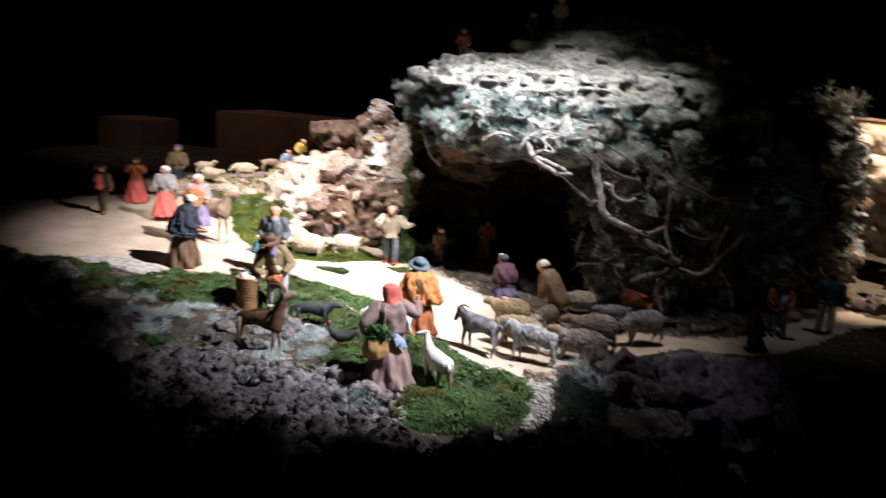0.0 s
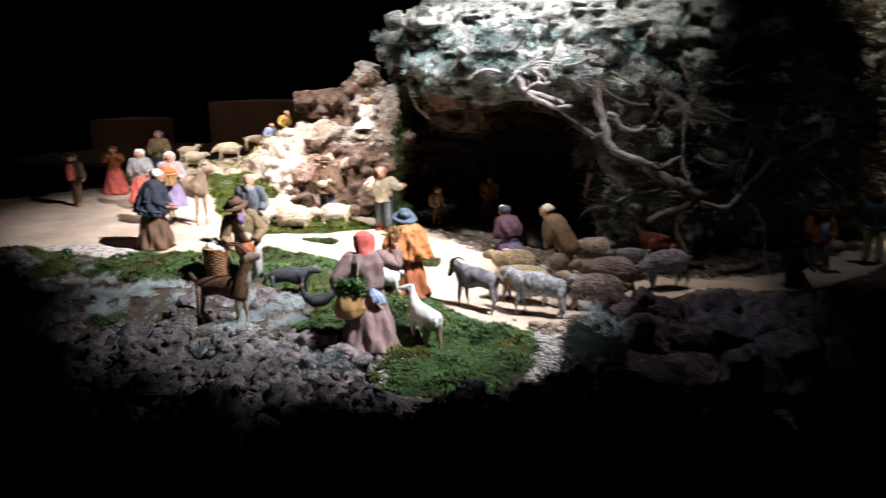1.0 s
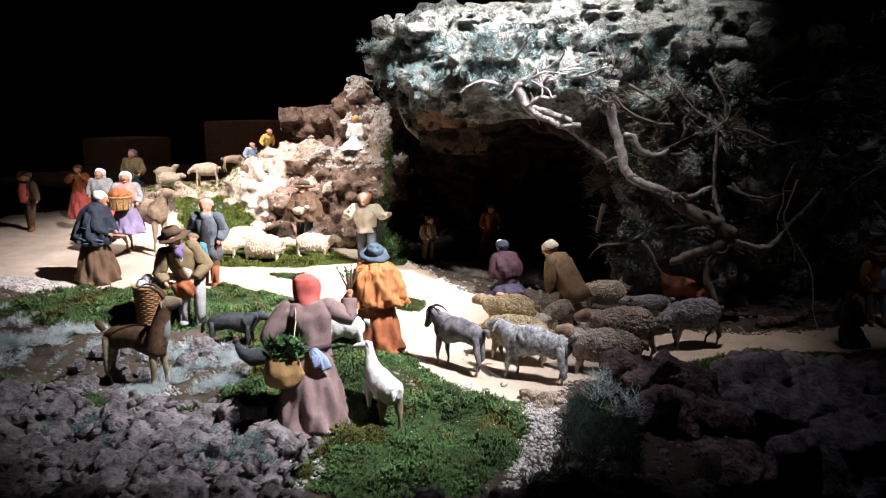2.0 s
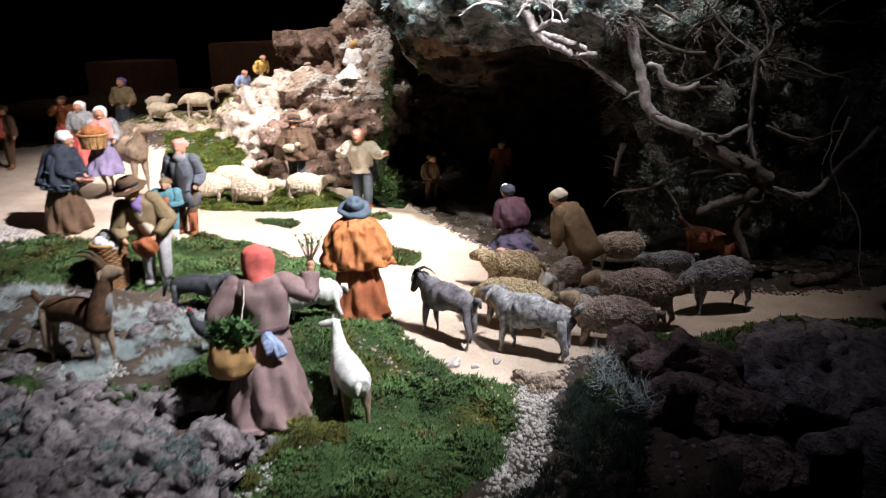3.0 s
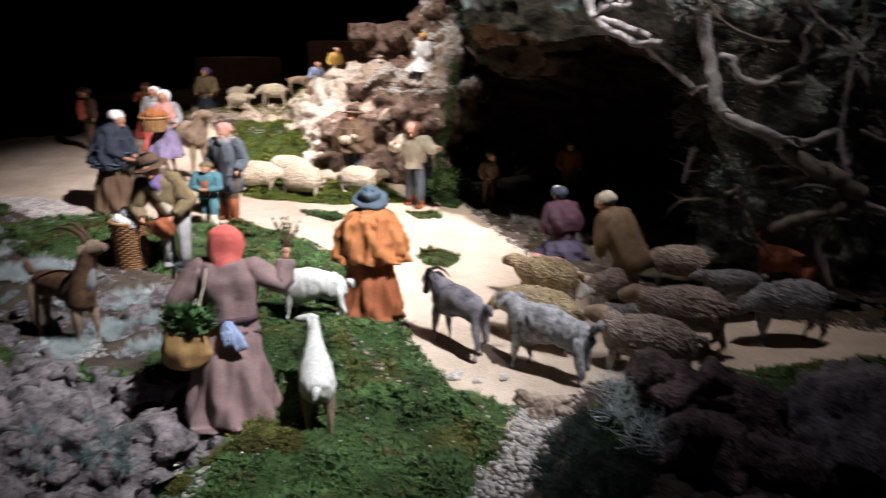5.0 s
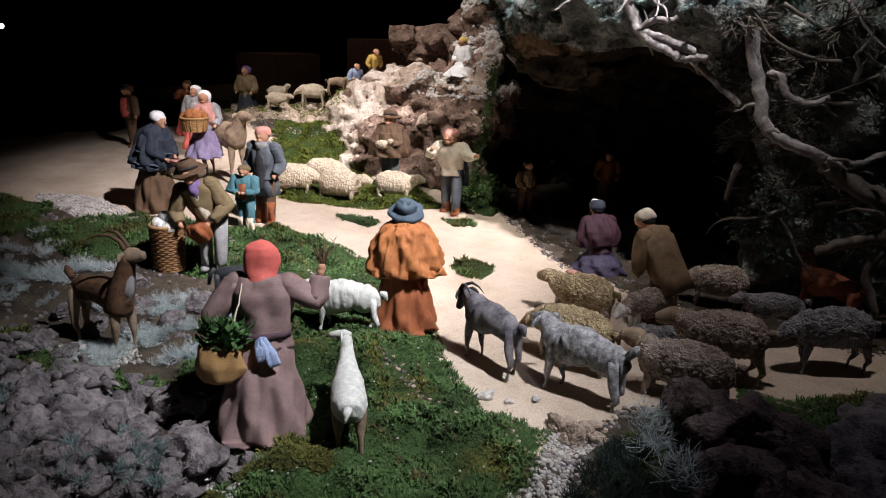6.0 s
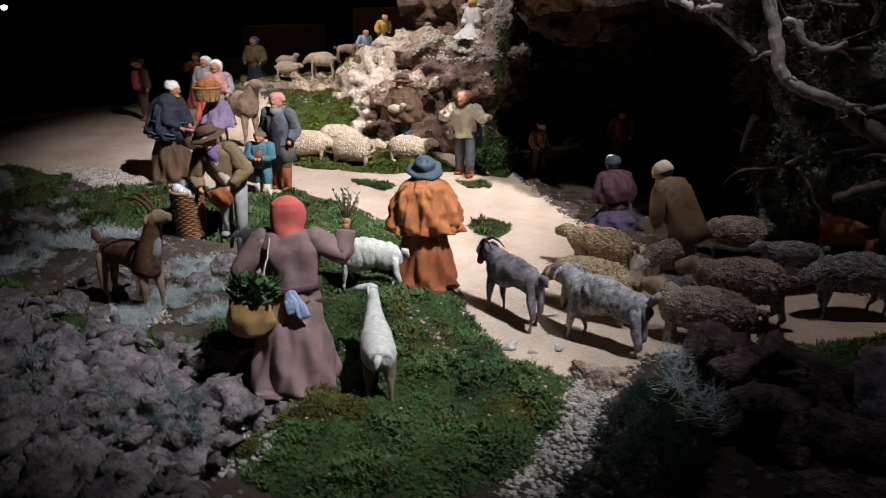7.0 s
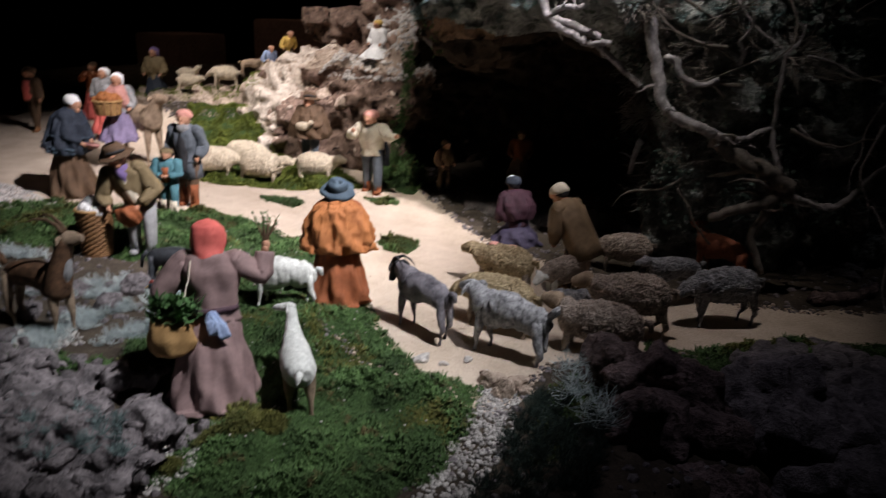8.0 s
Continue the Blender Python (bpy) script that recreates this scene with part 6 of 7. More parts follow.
def spread_out(name, kinds, places, normals, sizes, m, label, category, seed=0, flat=False):
    """Many small tufts or pebbles as one object."""
    rng = np.random.default_rng(seed)
    places, normals, sizes = np.asarray(places, float), np.asarray(normals, float), np.asarray(sizes, float)
    allv, allf, base = [], [], 0
    which = rng.integers(0, len(kinds), len(places))
    for k, (kv, kf) in enumerate(kinds):
        sel = which == k
        if not sel.any():
            continue
        nrm = normals[sel] / (np.linalg.norm(normals[sel], axis=1)[:, None] + 1e-9)
        a = rng.uniform(0, 2 * np.pi, len(nrm))
        ref = np.stack([np.cos(a), np.sin(a), 0.3 * np.sin(3 * a)], 1)
        t1 = ref - nrm * (ref * nrm).sum(1)[:, None]
        t1 /= np.linalg.norm(t1, axis=1)[:, None] + 1e-9
        t2 = np.cross(nrm, t1)
        pts = (kv[None, :, 0:1] * t1[:, None] + kv[None, :, 1:2] * t2[:, None] + kv[None, :, 2:3] * nrm[:, None]) * sizes[sel][:, None, None] + places[sel][:, None]
        tri = kf[None] + (np.arange(len(nrm)) * len(kv))[:, None, None] + base
        allv.append(pts.reshape(-1, 3))
        allf.append(tri.reshape(-1, 3))
        base += len(nrm) * len(kv)
    return fast_mesh(name, np.concatenate(allv), np.concatenate(allf), m, label, category)


def in_poly(poly, count, rng, inset=0.0):
    a = np.array(poly)
    lo, hi = a.min(0), a.max(0)
    out = []
    while len(out) < count:
        p = rng.uniform(lo, hi, (count * 2, 2))
        ok = inside(p[:, 0], p[:, 1], poly) > inset
        out.extend(p[ok].tolist())
    return np.array(out[:count])


def on_ground(p, lift=0.0):
    return np.column_stack([p, height(p[:, 0], p[:, 1]) + lift])


def area(poly):
    a = np.array(poly)
    b = np.roll(a, -1, 0)
    return abs((a[:, 0] * b[:, 1] - b[:, 0] * a[:, 1]).sum()) / 2


FRONDS = [frond_tuft(n) for n in range(8)]
for n, (key, poly) in enumerate(MOSS.items()):
    rng = np.random.default_rng(300 + n)
    count = int(area(poly) * 100000)
    p = in_poly(poly, count, rng, -0.012 if area(poly) > 0.02 else -0.006)
    clump = fbm(np.column_stack([p, 0 * p[:, 0]]) * 28, 2, 71)
    nrm = np.column_stack([rng.normal(0, 0.25, (count, 2)), np.ones(count)])
    size = rng.uniform(0.0036, 0.0072, count) * (1.1 + 0.9 * clump)
    size = np.where((clump > 0.12) & (rng.random(count) < 0.25), size * 1.55, size)
    yel = key in YELLOW
    q = on_ground(p, -0.001)
    pale = fbm(np.column_stack([p, 0 * p[:, 0]]) * 11, 3, 74) + rng.normal(0, 0.10, count) > (0.30 if key == "front" else 0.22)
    if yel or pale.sum() < 40:
        pale[:] = False
    spread_out("moss", FRONDS, q[~pale], nrm[~pale], size[~pale], M_BLADE_Y if yel else M_BLADE, "bright yellow-green moss cushion" if yel else "low dense carpet of green moss", "moss", 400 + n)
    if pale.any():
        spread_out("moss", FRONDS, q[pale], nrm[pale], size[pale], M_BLADE_O, "olive patches in the green moss", "moss", 420 + n)

# cushions of yellow moss near the woman's feet
rng = np.random.default_rng(77)
cush = []
for cx, cy, r in ((0.091, 1.508, 0.028), (0.067, 1.481, 0.022), (0.061, 1.422, 0.014), (0.120, 1.527, 0.020), (-0.208, 1.686, 0.014)):
    a, q = rng.uniform(0, 6.283, 500), r * np.sqrt(rng.uniform(0, 1, 500))
    xy = np.column_stack([cx + q * np.cos(a), cy + q * np.sin(a)])
    cush.append(on_ground(xy) + np.column_stack([0 * q, 0 * q, 0.009 * (1 - (q / r) ** 2)]))
cush = np.concatenate(cush)
spread_out("moss", FRONDS, cush, np.column_stack([rng.normal(0, 0.4, (len(cush), 2)), np.ones(len(cush))]), rng.uniform(0.004, 0.007, len(cush)), M_BLADE_O, "olive-yellow moss cushions beside the rocks", "moss", 78)


def pebble(seed):
    bm = bmesh.new()
    bmesh.ops.create_icosphere(bm, subdivisions=1, radius=1)
    bmesh.ops.triangulate(bm, faces=bm.faces[:])
    bm.verts.ensure_lookup_table()
    p = np.array([tuple(v.co) for v in bm.verts])
    f = np.array([[v.index for v in t.verts] for t in bm.faces])
    bm.free()
    s = 1 + 0.35 * fbm(p * 1.7, 2, seed)
    return p * s[:, None] * np.array([1, 0.8, 0.6]), f


PEBBLES = [pebble(500 + n) for n in range(6)]


def shard(seed):
    """Unit angular chip of rock."""
    p, f = pebble(seed)
    rng = np.random.default_rng(seed)
    p = p / np.linalg.norm(p, axis=1)[:, None]
    cut = rng.normal(size=(9, 3))
    cut /= np.linalg.norm(cut, axis=1)[:, None]
    s = np.minimum(np.min(rng.uniform(0.5, 0.9, 9) / np.maximum(p @ cut.T, 0.3), axis=1), 1.3)
    return p * s[:, None] * np.array([1.2, 0.7, 0.6]), f


SHARDS = [shard(560 + n) for n in range(8)]
GRAVEL = {"right": [(0.295, 1.790), (0.357, 1.788), (0.389, 1.653), (0.373, 1.496), (0.330, 1.440), (0.319, 1.582), (0.325, 1.694)], "left": [(-0.006, 1.458), (0.051, 1.502), (0.091, 1.427), (0.069, 1.374), (0.028, 1.395)],
          "path": [(-1.203, 1.999), (-1.137, 2.043), (-1.044, 2.068), (-0.930, 2.050), (-0.830, 2.016), (-0.827, 1.945), (-0.812, 1.890), (-0.95, 1.925), (-1.105, 1.934)], "goat": [(-0.377, 1.530), (-0.277, 1.515), (-0.243, 1.575), (-0.326, 1.618)]}
for n, (key, poly) in enumerate(GRAVEL.items()):
    rng = np.random.default_rng(520 + n)
    count = int(area(poly) * 52000)
    p = in_poly(poly, count, rng)
    spread_out("gravel", PEBBLES, on_ground(p, 0.001), np.column_stack([rng.normal(0, 0.3, (count, 2)), np.ones(count)]), rng.uniform(0.0016, 0.0048, count), M_GRAVEL, "patch of small white gravel", "gravel", 530 + n)
# grit over the dark earth
rng = np.random.default_rng(540)
p = np.column_stack([rng.uniform(-1.6, 1.3, 9000), rng.uniform(1.25, 2.9, 9000)])
keep = (inside(p[:, 0], p[:, 1], SAND) < 0) & (inside(p[:, 0], p[:, 1], EDGE) > 0.0)
for poly in MOSS.values():
    keep &= inside(p[:, 0], p[:, 1], poly) < 0
p = p[keep]
spread_out("grit", PEBBLES, on_ground(p), np.column_stack([rng.normal(0, 0.4, (len(p), 2)), np.ones(len(p))]), rng.uniform(0.003, 0.010, len(p)) * rng.uniform(0.5, 1, len(p)), M_LAVA, "grey grit and crumbs of rock on dark earth", "grit", 541)
p = np.concatenate([in_poly(MOSS["front"], 110, rng, 0.01), in_poly(MOSS["left"], 60, rng, 0.01)])
spread_out("grit", PEBBLES, on_ground(p, 0.006), np.tile((0, 0, 1.0), (len(p), 1)), rng.uniform(0.0009, 0.0022, len(p)), M_GRAVEL, "white crumbs caught in the moss", "grit", 543)
p = in_poly(SAND, 1300, rng)
spread_out("grit", PEBBLES, on_ground(p), np.tile((0, 0, 1.0), (len(p), 1)), rng.uniform(0.0006, 0.0022, len(p)), M_TANROCK, "sparse sand crumbs on the path", "grit", 542)

# crumbs along both sides of the path's border
p = np.column_stack([rng.uniform(-1.3, 0.9, 60000), rng.uniform(1.7, 2.95, 60000)])
p = p[np.abs(inside(p[:, 0], p[:, 1], SAND) + 0.006 * fbm(np.column_stack([p, 0 * p[:, 0]]) * 40, 2, 76)) < 0.009]
half = rng.random(len(p)) < 0.5
spread_out("grit", PEBBLES, on_ground(p[half]), np.tile((0, 0, 1.0), (int(half.sum()), 1)), rng.uniform(0.0015, 0.0055, int(half.sum())), M_LAVA, "dark crumbs along the path's border", "grit", 544)
spread_out("grit", PEBBLES, on_ground(p[~half]), np.tile((0, 0, 1.0), (int((~half).sum()), 1)), rng.uniform(0.0015, 0.0050, int((~half).sum())), M_TANROCK, "sandy crumbs along the path's border", "grit", 549)

# clods and crumbs lying on the ledges
rng = np.random.default_rng(545)
for root in [o for o in scene.objects if o.name.startswith("rock_ledge")]:
    me = root.children[0].data
    cos, nos = [], []
    for ob in root.children:
        co, no = np.zeros(len(ob.data.vertices) * 3), np.zeros(len(ob.data.vertices) * 3)
        ob.data.vertices.foreach_get("co", co)
        ob.data.vertices.foreach_get("normal", no)
        cos.append(co.reshape(-1, 3) + np.array(root.location))
        nos.append(no.reshape(-1, 3))
    co, no = np.concatenate(cos), np.concatenate(nos)
    top = np.flatnonzero((no[:, 2] > 0.25) & (co[:, 2] > -0.12))
    pick = rng.choice(top, min(len(top), 1300), replace=False)
    spread_out("rock_crumbs", SHARDS, co[pick], no[pick] + rng.normal(0, 0.4, (len(pick), 3)), 0.003 + 0.012 * rng.uniform(0, 1, len(pick)) ** 1.8, me.materials[0], "crumbling clods of rock on the ledge", "rock crumbs", 546)

rng = np.random.default_rng(547)
mn = np.zeros_like(mv)
qm = np.array(mf)
fm_ = np.cross(mv[qm[:, 2]] - mv[qm[:, 0]], mv[qm[:, 3]] - mv[qm[:, 1]])
for k in range(4):
    np.add.at(mn, qm[:, k], fm_)
mn /= np.linalg.norm(mn, axis=1)[:, None] + 1e-12
top = np.flatnonzero((mn[:, 2] > 0.2) & (mv[:, 1] < 3.15) & (mv[:, 2] > 0.1))
pick = rng.choice(top, 700, replace=False)
spread_out("rock_crumbs", SHARDS, mv[pick], mn[pick] + rng.normal(0, 0.4, (700, 3)), 0.003 + 0.010 * rng.uniform(0, 1, 700) ** 2.5, M_TANROCK, "crumbs of tan rock on the hillside", "rock crumbs", 548)
slope = np.flatnonzero((mn[:, 2] > 0.3) & (mv[:, 0] > -0.64) & (mv[:, 0] < -0.26) & (mv[:, 2] > 0.315))
pick = rng.choice(slope, min(5200, len(slope)), replace=False)
spread_out("gravel", PEBBLES, mv[pick], mn[pick], rng.uniform(0.003, 0.0075, len(pick)), M_GRAVEL, "white gravel strewn on the steep slope", "gravel", 549)
DICE = random.Random(31)
for k in rng.choice(np.flatnonzero((mn[:, 2] > 0.1) & (mv[:, 1] < 3.05) & (mv[:, 2] > 0.1)), 16, replace=False):
    x, y, z = (float(q) for q in mv[k])
    stone(TAN if DICE.random() < 0.6 else PINKS, x, y, DICE.uniform(0.014, 0.035), "broken rock on the lit hillside", "hillside rocks", z=z, sink=0.55)
spots_m = np.flatnonzero((mn[:, 2] > 0.62) & (mv[:, 0] < -0.93) & (mv[:, 2] > 0.10) & (mv[:, 1] < 3.15))
pick = rng.choice(spots_m, min(2600, len(spots_m)), replace=False)
spread_out("moss", FRONDS, mv[pick], mn[pick], rng.uniform(0.005, 0.009, len(pick)), M_BLADE_Y, "yellow-green moss on the far ledge", "moss", 551)

# lichen round the brown goat and on the ledges
LICH = [twig_tuft(n, 14, 1.0) for n in range(6)]
CURLS = [twig_tuft(40 + n, 20, 1.3, 4, 0.015) for n in range(5)]
SPARSE = [twig_tuft(50 + n, 8, 1.2, 3, 0.020) for n in range(5)]
LICHENS = {"goat": ([(-0.599, 1.592), (-0.427, 1.540), (-0.277, 1.510), (-0.183, 1.565), (-0.183, 1.686), (-0.263, 1.797), (-0.369, 1.800), (-0.507, 1.770)], 820, (0.010, 0.021), M_LICHEN, "bluish-white dry lichen round the goat"),
           "left": ([(-1.156, 1.569), (-0.590, 1.517), (-0.561, 1.770), (-0.848, 1.807), (-1.148, 1.762)], 300, (0.014, 0.028), M_LICHEN, "grey lichen in half shade"),
           "front": ([(-0.307, 1.319), (-0.045, 1.320), (0.049, 1.384), (-0.024, 1.437), (-0.267, 1.414)], 60, (0.010, 0.020), M_TEAL, "blue-grey lichen on the rock ledge"),
           "teal": ([(0.398, 1.795), (0.425, 1.808), (0.462, 1.775), (0.502, 1.745), (0.500, 1.705), (0.470, 1.700), (0.445, 1.735), (0.415, 1.765)], 22, (0.020, 0.034), M_LICHEN, "curly blue-green lichen bush before the sheep"),
           "edge": ([(0.350, 1.400), (0.395, 1.560), (0.385, 1.765), (0.420, 1.800), (0.500, 1.753), (0.503, 1.535), (0.408, 1.346)], 240, (0.010, 0.024), M_LEAF, "dark brush on the shadowed edge"),
           "gully": ([(-0.146, 2.660), (-0.051, 2.558), (0.128, 2.486), (0.279, 2.570), (0.340, 2.688), (0.046, 2.740)], 420, (0.008, 0.024), M_DRY, "grey dry brush at the cave mouth")}
for n, (key, (poly, count, size, m, label)) in enumerate(LICHENS.items()):
    rng = np.random.default_rng(600 + n)
    p = in_poly(poly, count, rng)
    lift = np.zeros(count)
    if key == "front":
        lift += 0.035
    if key == "teal":
        lift = rng.uniform(0.015, 0.066, count)
    if key == "edge":
        lift += 0.02
    if key in ("goat", "left"):
        p = p[fbm(np.column_stack([p, 0 * p[:, 0]]) * 16, 2, 73) + 0.5 * fbm(np.column_stack([p, 0 * p[:, 0]]) * 45, 2, 75) > 0.0]
        count, lift = len(p), 0
    q = on_ground(p)
    q[:, 2] += lift
    spread_out("lichen", SPARSE if key == "teal" else CURLS if key in ("goat", "left") else LICH, q, np.column_stack([rng.normal(0, 0.35, (count, 2)), np.ones(count)]), rng.uniform(*size, count), m, label, "lichen", 620 + n)

# growth on the cave rock: tufts on its face, more towards the thicket
tri_n = np.zeros_like(cv)
qa = np.array(cf)
fn = np.cross(cv[qa[:, 2]] - cv[qa[:, 0]], cv[qa[:, 3]] - cv[qa[:, 1]])
for k in range(4):
    np.add.at(tri_n, qa[:, k], fn)
tri_n /= np.linalg.norm(tri_n, axis=1)[:, None] + 1e-12
LEAVES = [leaf_tuft(n) for n in range(6)]
rng = np.random.default_rng(650)
face_on = (tri_n[:, 1] < 0.25) & (cv[:, 2] > 0.12) & (cv[:, 1] < 3.2)
spots_at = np.flatnonzero(face_on & (cv[:, 0] > -0.4) & (cv[:, 0] < 0.6) & (cv[:, 2] > 0.5) & (cv[:, 2] < 0.70) & (tri_n[:, 2] > -0.35))
pick = rng.choice(spots_at, 520, replace=False)
spread_out("lichen", LICH, cv[pick], tri_n[pick] + (0, -0.2, 0.3), rng.uniform(0.008, 0.030, len(pick)) , M_TEAL, "blue-green lichen clinging to the cave rock", "lichen", 651)
spots_at = np.flatnonzero(face_on & (cv[:, 0] > 0.33) & (cv[:, 0] < 1.3) & (cv[:, 2] > 0.14) & ~((cv[:, 0] < 0.8) & (cv[:, 2] > 0.60)))
pick = rng.choice(spots_at, 70, replace=False)
spread_out("creeper", LEAVES, cv[pick] + tri_n[pick] * 0.02, tri_n[pick] + (0, -0.2, 0.4), rng.uniform(0.010, 0.024, len(pick)), M_TEAL, "grey-green creeper over the dark rock", "creeper", 652)
pick = rng.choice(spots_at, 150, replace=False)
spread_out("creeper", LEAVES, cv[pick] + tri_n[pick] * 0.03, tri_n[pick], rng.uniform(0.018, 0.05, len(pick)), M_LEAF, "dark leafy creeper over the rock", "creeper", 653)
pick = rng.choice(spots_at, 330, replace=False)
spread_out("brushwood", LICH, cv[pick], tri_n[pick] + (0, -0.3, 0), rng.uniform(0.03, 0.075, len(pick)), M_TWIG, "tangle of thin grey twigs over the dark rock", "brushwood", 654)
# broken stones and dead wood caught on the brow
DICE = random.Random(61)
GREY = [stone_mesh("rock", 110 + n, M_CAVE, 0.5, 0.7) for n in range(4)]
brow_at = np.flatnonzero((tri_n[:, 1] < 0.1) & (tri_n[:, 2] > -0.2) & (cv[:, 0] > -0.36) & (cv[:, 0] < 0.40) & (cv[:, 2] > 0.50) & (cv[:, 2] < 0.74) & (cv[:, 1] < 2.9))
for k in rng.choice(brow_at, 46, replace=False):
    x, y, z = (float(q) for q in cv[k])
    stone(GREY, x, y, DICE.uniform(0.010, 0.030), "grey broken stone caught on the cave brow", "brow stones", z=z, sink=0.5)
for k in rng.choice(brow_at[(cv[brow_at, 2] < 0.64) & (cv[brow_at, 0] > 0.02)], 16, replace=False):
    p, d = [Vector([float(q) for q in cv[k]])], Vector((DICE.uniform(-1, 1), -0.3, DICE.uniform(-0.6, 0.4))).normalized()
    for j in range(4):
        d = (d + 0.6 * Vector((DICE.uniform(-1, 1), DICE.uniform(-0.4, 0.4), DICE.uniform(-1, 1)))).normalized()
        p.append(p[-1] + d * DICE.uniform(0.02, 0.04))
    limb("root", "short bleached root twisting from the cave brow", p, DICE.uniform(0.003, 0.006), 0.0015, M_ROOT, "root", ROOTS, DICE.randrange(0, 3), 130 + int(k) % 97, 8)
# ferns at the cave's left foot and a mossy strip up its edge
rng = np.random.default_rng(660)
p = in_poly([(-0.469, 2.789), (-0.357, 2.879), (-0.252, 2.726), (-0.273, 2.615), (-0.356, 2.679)], 46, rng)
spread_out("fern", LEAVES, on_ground(p, 0.02), np.tile((0, 0, 1.0), (46, 1)), rng.uniform(0.018, 0.04, 46), M_BLADE, "small green ferns at the cave's foot", "fern", 661)
side_at = np.flatnonzero((cv[:, 0] < -0.12) & (cv[:, 0] > -0.42) & (cv[:, 2] < 0.5) & (cv[:, 2] > 0.1) & (cv[:, 1] < 2.9) & (tri_n[:, 0] < 0.5))
pick = rng.choice(side_at, min(120, len(side_at)), replace=False)
spread_out("moss", FRONDS, cv[pick], tri_n[pick], rng.uniform(0.005, 0.011, len(pick)), M_BLADE, "green moss hanging down the cave's edge", "moss", 662)

# a hanging strand of moss where hillside and cave meet
rng = np.random.default_rng(665)
u = rng.uniform(0, 1, 420)
line = np.column_stack([np.interp(u, [0, 0.5, 1], [-0.345, -0.325, -0.305]), np.interp(u, [0, 0.5, 1], [2.84, 2.77, 2.66]), np.interp(u, [0, 0.5, 1], [0.42, 0.29, 0.13])]) + rng.normal(0, 0.008, (420, 3))
spread_out("moss", FRONDS, line, np.column_stack([rng.normal(0, 0.5, 420), -np.ones(420), rng.normal(-0.3, 0.4, 420)]), rng.uniform(0.006, 0.014, 420), M_BLADE, "green moss strand hanging beside the cave", "moss", 666)

# loose rocks
DICE = random.Random(5)
scatter([(-0.719, 1.337), (-0.474, 1.529), (-0.130, 1.533), (0.025, 1.448), (-0.061, 1.279), (-0.441, 1.236)], 46, (0.014, 0.035), LAVA, "crumbling mauve-grey rock on the ledge", "loose ledge rocks")
scatter([(-0.011, 1.258), (0.332, 1.259), (0.426, 1.389), (0.366, 1.409), (0.279, 1.343), (0.032, 1.342)], 22, (0.014, 0.034), LAVA, "dark mauve rock at the meadow's edge", "loose ledge rocks")
scatter([(0.414, 1.792), (0.568, 1.993), (0.844, 2.112), (1.070, 2.238), (1.011, 2.086), (0.625, 1.770)], 12, (0.016, 0.036), REDS, "dark red-brown rock beside the path", "dark path rocks")
scatter([(0.277, 2.610), (0.502, 2.520), (0.847, 2.585), (0.908, 2.788), (0.497, 2.712)], 34, (0.014, 0.036), LAVA, "grey rock below the thicket", "thicket rocks")
scatter([(-1.189, 2.869), (-0.901, 2.918), (-0.793, 3.011), (-1.046, 3.112), (-1.320, 3.031)], 14, (0.02, 0.05), TAN, "cream rock on the lit hillside", "hillside rocks")
scatter([(-0.795, 2.857), (-0.522, 2.871), (-0.434, 2.964), (-0.576, 3.023)], 12, (0.018, 0.036), PINKS, "pink-brown rock behind the shepherds", "hillside rocks")
scatter([(-0.762, 2.859), (-0.697, 2.862), (-0.675, 2.907), (-0.740, 2.926)], 3, (0.02, 0.03), PALE, "white stone behind the shepherds", "hillside rocks")
scatter([(0.17, 1.83), (0.22, 1.86), (0.30, 1.845), (0.345, 1.80), (0.30, 1.775), (0.22, 1.785)], 6, (0.008, 0.018), PALE, "pale flat stone on the path's edge", "pale stones")
scatter([(0.30, 1.79), (0.36, 1.82), (0.37, 1.77), (0.33, 1.765)], 7, (0.014, 0.026), TAN, "brownish stone on the path's edge", "pale stones")
scatter([(-0.499, 1.572), (-0.229, 1.532), (-0.284, 1.797), (-0.502, 1.771)], 12, (0.012, 0.028), LAVA, "grey rock among the lichen", "lichen rocks")
scatter([(-1.383, 1.692), (-1.090, 1.934), (-0.960, 1.666), (-1.184, 1.495)], 14, (0.03, 0.06), LAVA, "shadowed grey rock beside the sand", "shadow rocks")
scatter([(0.971, 3.109), (1.451, 3.221), (1.816, 3.098), (1.578, 2.982)], 16, (0.03, 0.07), REDS, "dark rock behind the drummer", "shadow rocks")
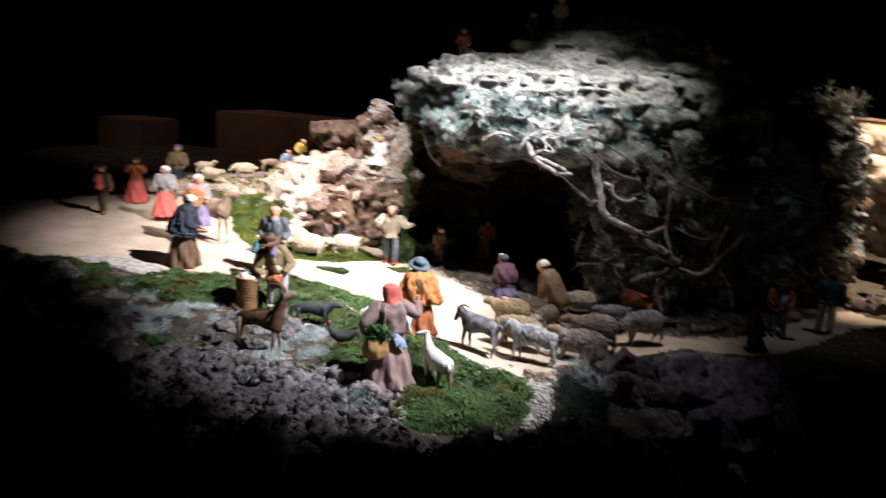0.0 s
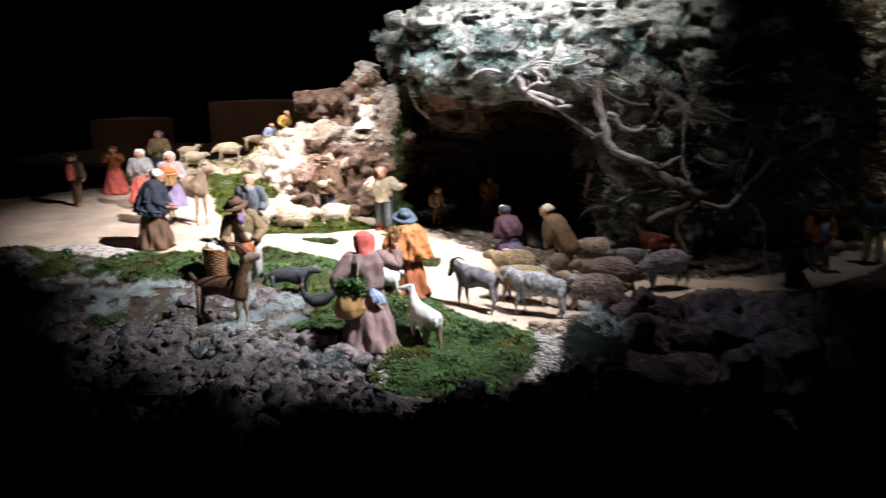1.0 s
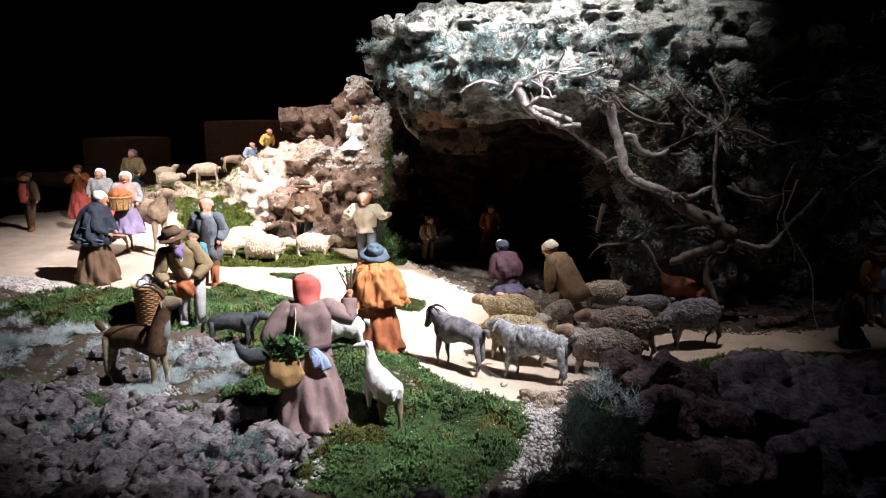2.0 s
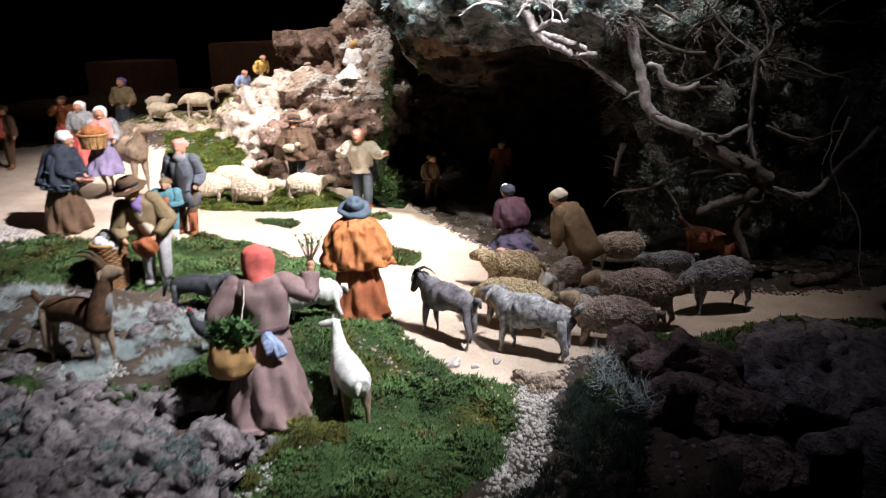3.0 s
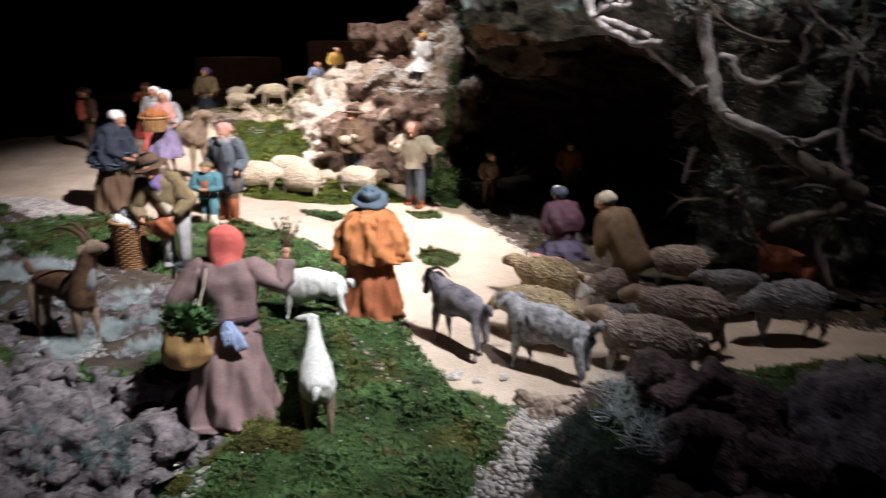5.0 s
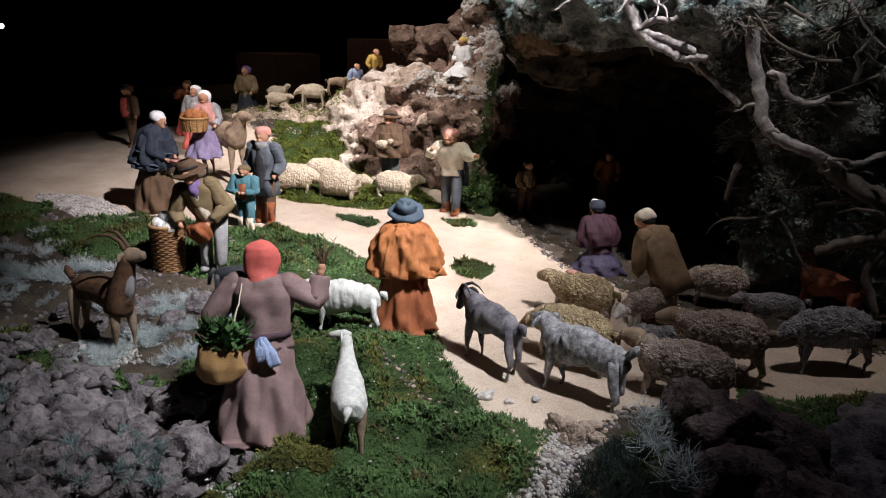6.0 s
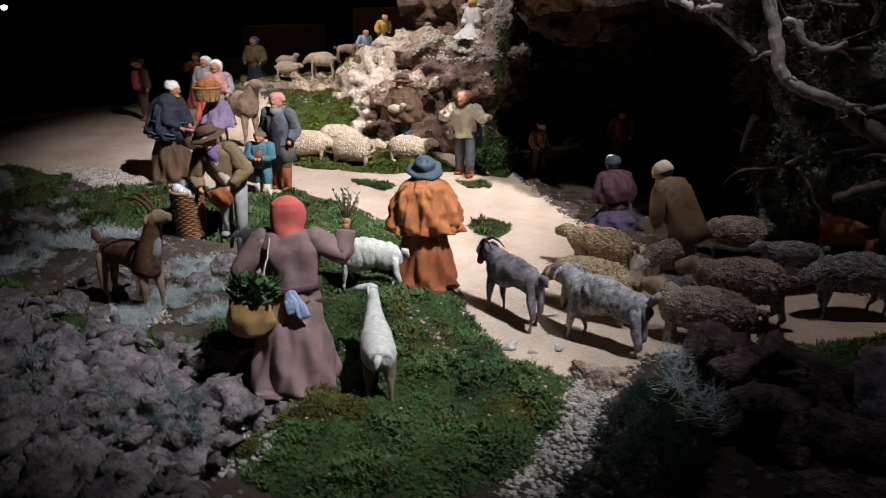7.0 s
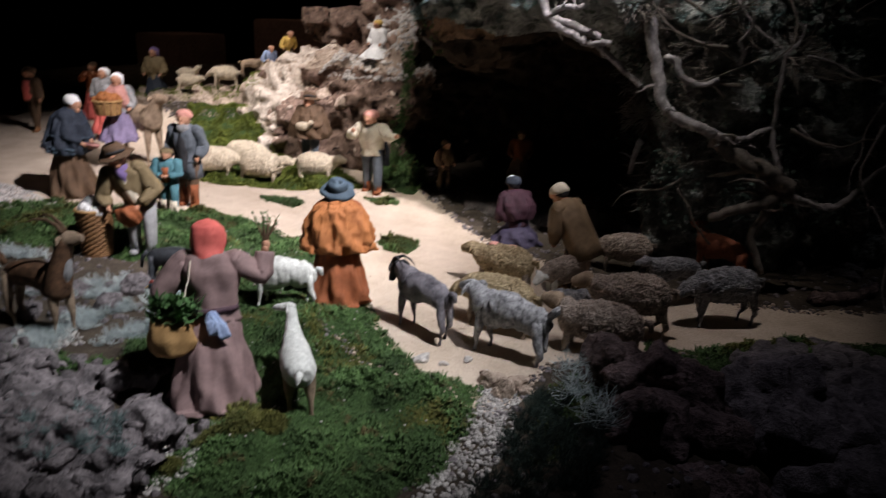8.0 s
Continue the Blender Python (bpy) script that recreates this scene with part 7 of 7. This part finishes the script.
# dark crag with yellowish moss between the path's end and the far scene
crag("rock_outcrop", "tall dark mossy crag before the far scene",
     [((1.12, 3.10, 0.28), (0.12, 0.12, 0.30)), ((1.27, 3.14, 0.20), (0.10, 0.10, 0.20)), ((1.10, 3.20, 0.50), (0.08, 0.10, 0.18))], M_BROWN, 270, 0.014, 0.9, 26, (0.02, 0.06))
rng = np.random.default_rng(671)
q = np.column_stack([rng.uniform(1.02, 1.16, 260), rng.uniform(2.90, 3.0, 260), rng.uniform(0.10, 0.52, 260)])
spread_out("moss", FRONDS, q, np.column_stack([rng.normal(0, 0.4, 260), -np.ones(260), rng.normal(0, 0.4, 260)]), rng.uniform(0.010, 0.024, 260), M_BLADE_O, "olive moss hanging down the dark crag", "moss", 672)


def ochre_house(label, x, y, z, turn):
    """A small plastered house: walls, a flat roof edge and a dark doorway."""
    root = tagged(new("model_house"), label, "house")
    root.matrix_world = pose(x, y, z, 0, 0, turn)
    box("wall", (-0.13, -0.09, -0.45), (0.13, 0.09, 0.14), M_OCHRE, root, "", 0.006)
    box("roof", (-0.14, -0.10, 0.14), (0.14, 0.10, 0.155), M_PINKROCK, root, "brown flat roof", 0.004)
    box("door", (-0.035, -0.094, -0.06), (0.03, -0.086, 0.06), M_BLACK, root, "dark doorway", 0.001)
    return root


M_OCHRE = mat("ochre_plaster", (0.42, 0.29, 0.13), (0.66, 0.50, 0.27), 14, 160, 0.9, 0.5, 0.003, 0.2)
ochre_house("small ochre plastered house of the far scene", 1.60, 3.98, 0.58, 14)
# lit rocks of the far scene
crag("rock_outcrop", "sunlit ochre rocks of the far scene",
     [((1.50, 3.78, 0.40), (0.20, 0.14, 0.16)), ((1.37, 3.66, 0.62), (0.09, 0.07, 0.07)), ((1.47, 3.72, 0.57), (0.11, 0.08, 0.08)), ((1.60, 3.70, 0.58), (0.10, 0.08, 0.08)), ((1.70, 3.66, 0.52), (0.14, 0.10, 0.10)), ((1.86, 3.62, 0.55), (0.14, 0.10, 0.11)),
      ((2.0, 3.5, 0.46), (0.20, 0.15, 0.15)), ((1.72, 3.80, 0.34), (0.24, 0.18, 0.18)), ((1.95, 3.70, 0.26), (0.26, 0.20, 0.20))], M_TANROCK, 280, 0.015, 0.9, 26, (0.02, 0.06))
limb("bare_bush", "dark bare bush before the far sunny square", [(1.50, 3.05, 0.10), (1.51, 3.05, 0.22), (1.52, 3.05, 0.34), (1.53, 3.06, 0.45)], 0.012, 0.003, M_TWIG, "bush", twigs=26, seed=90)
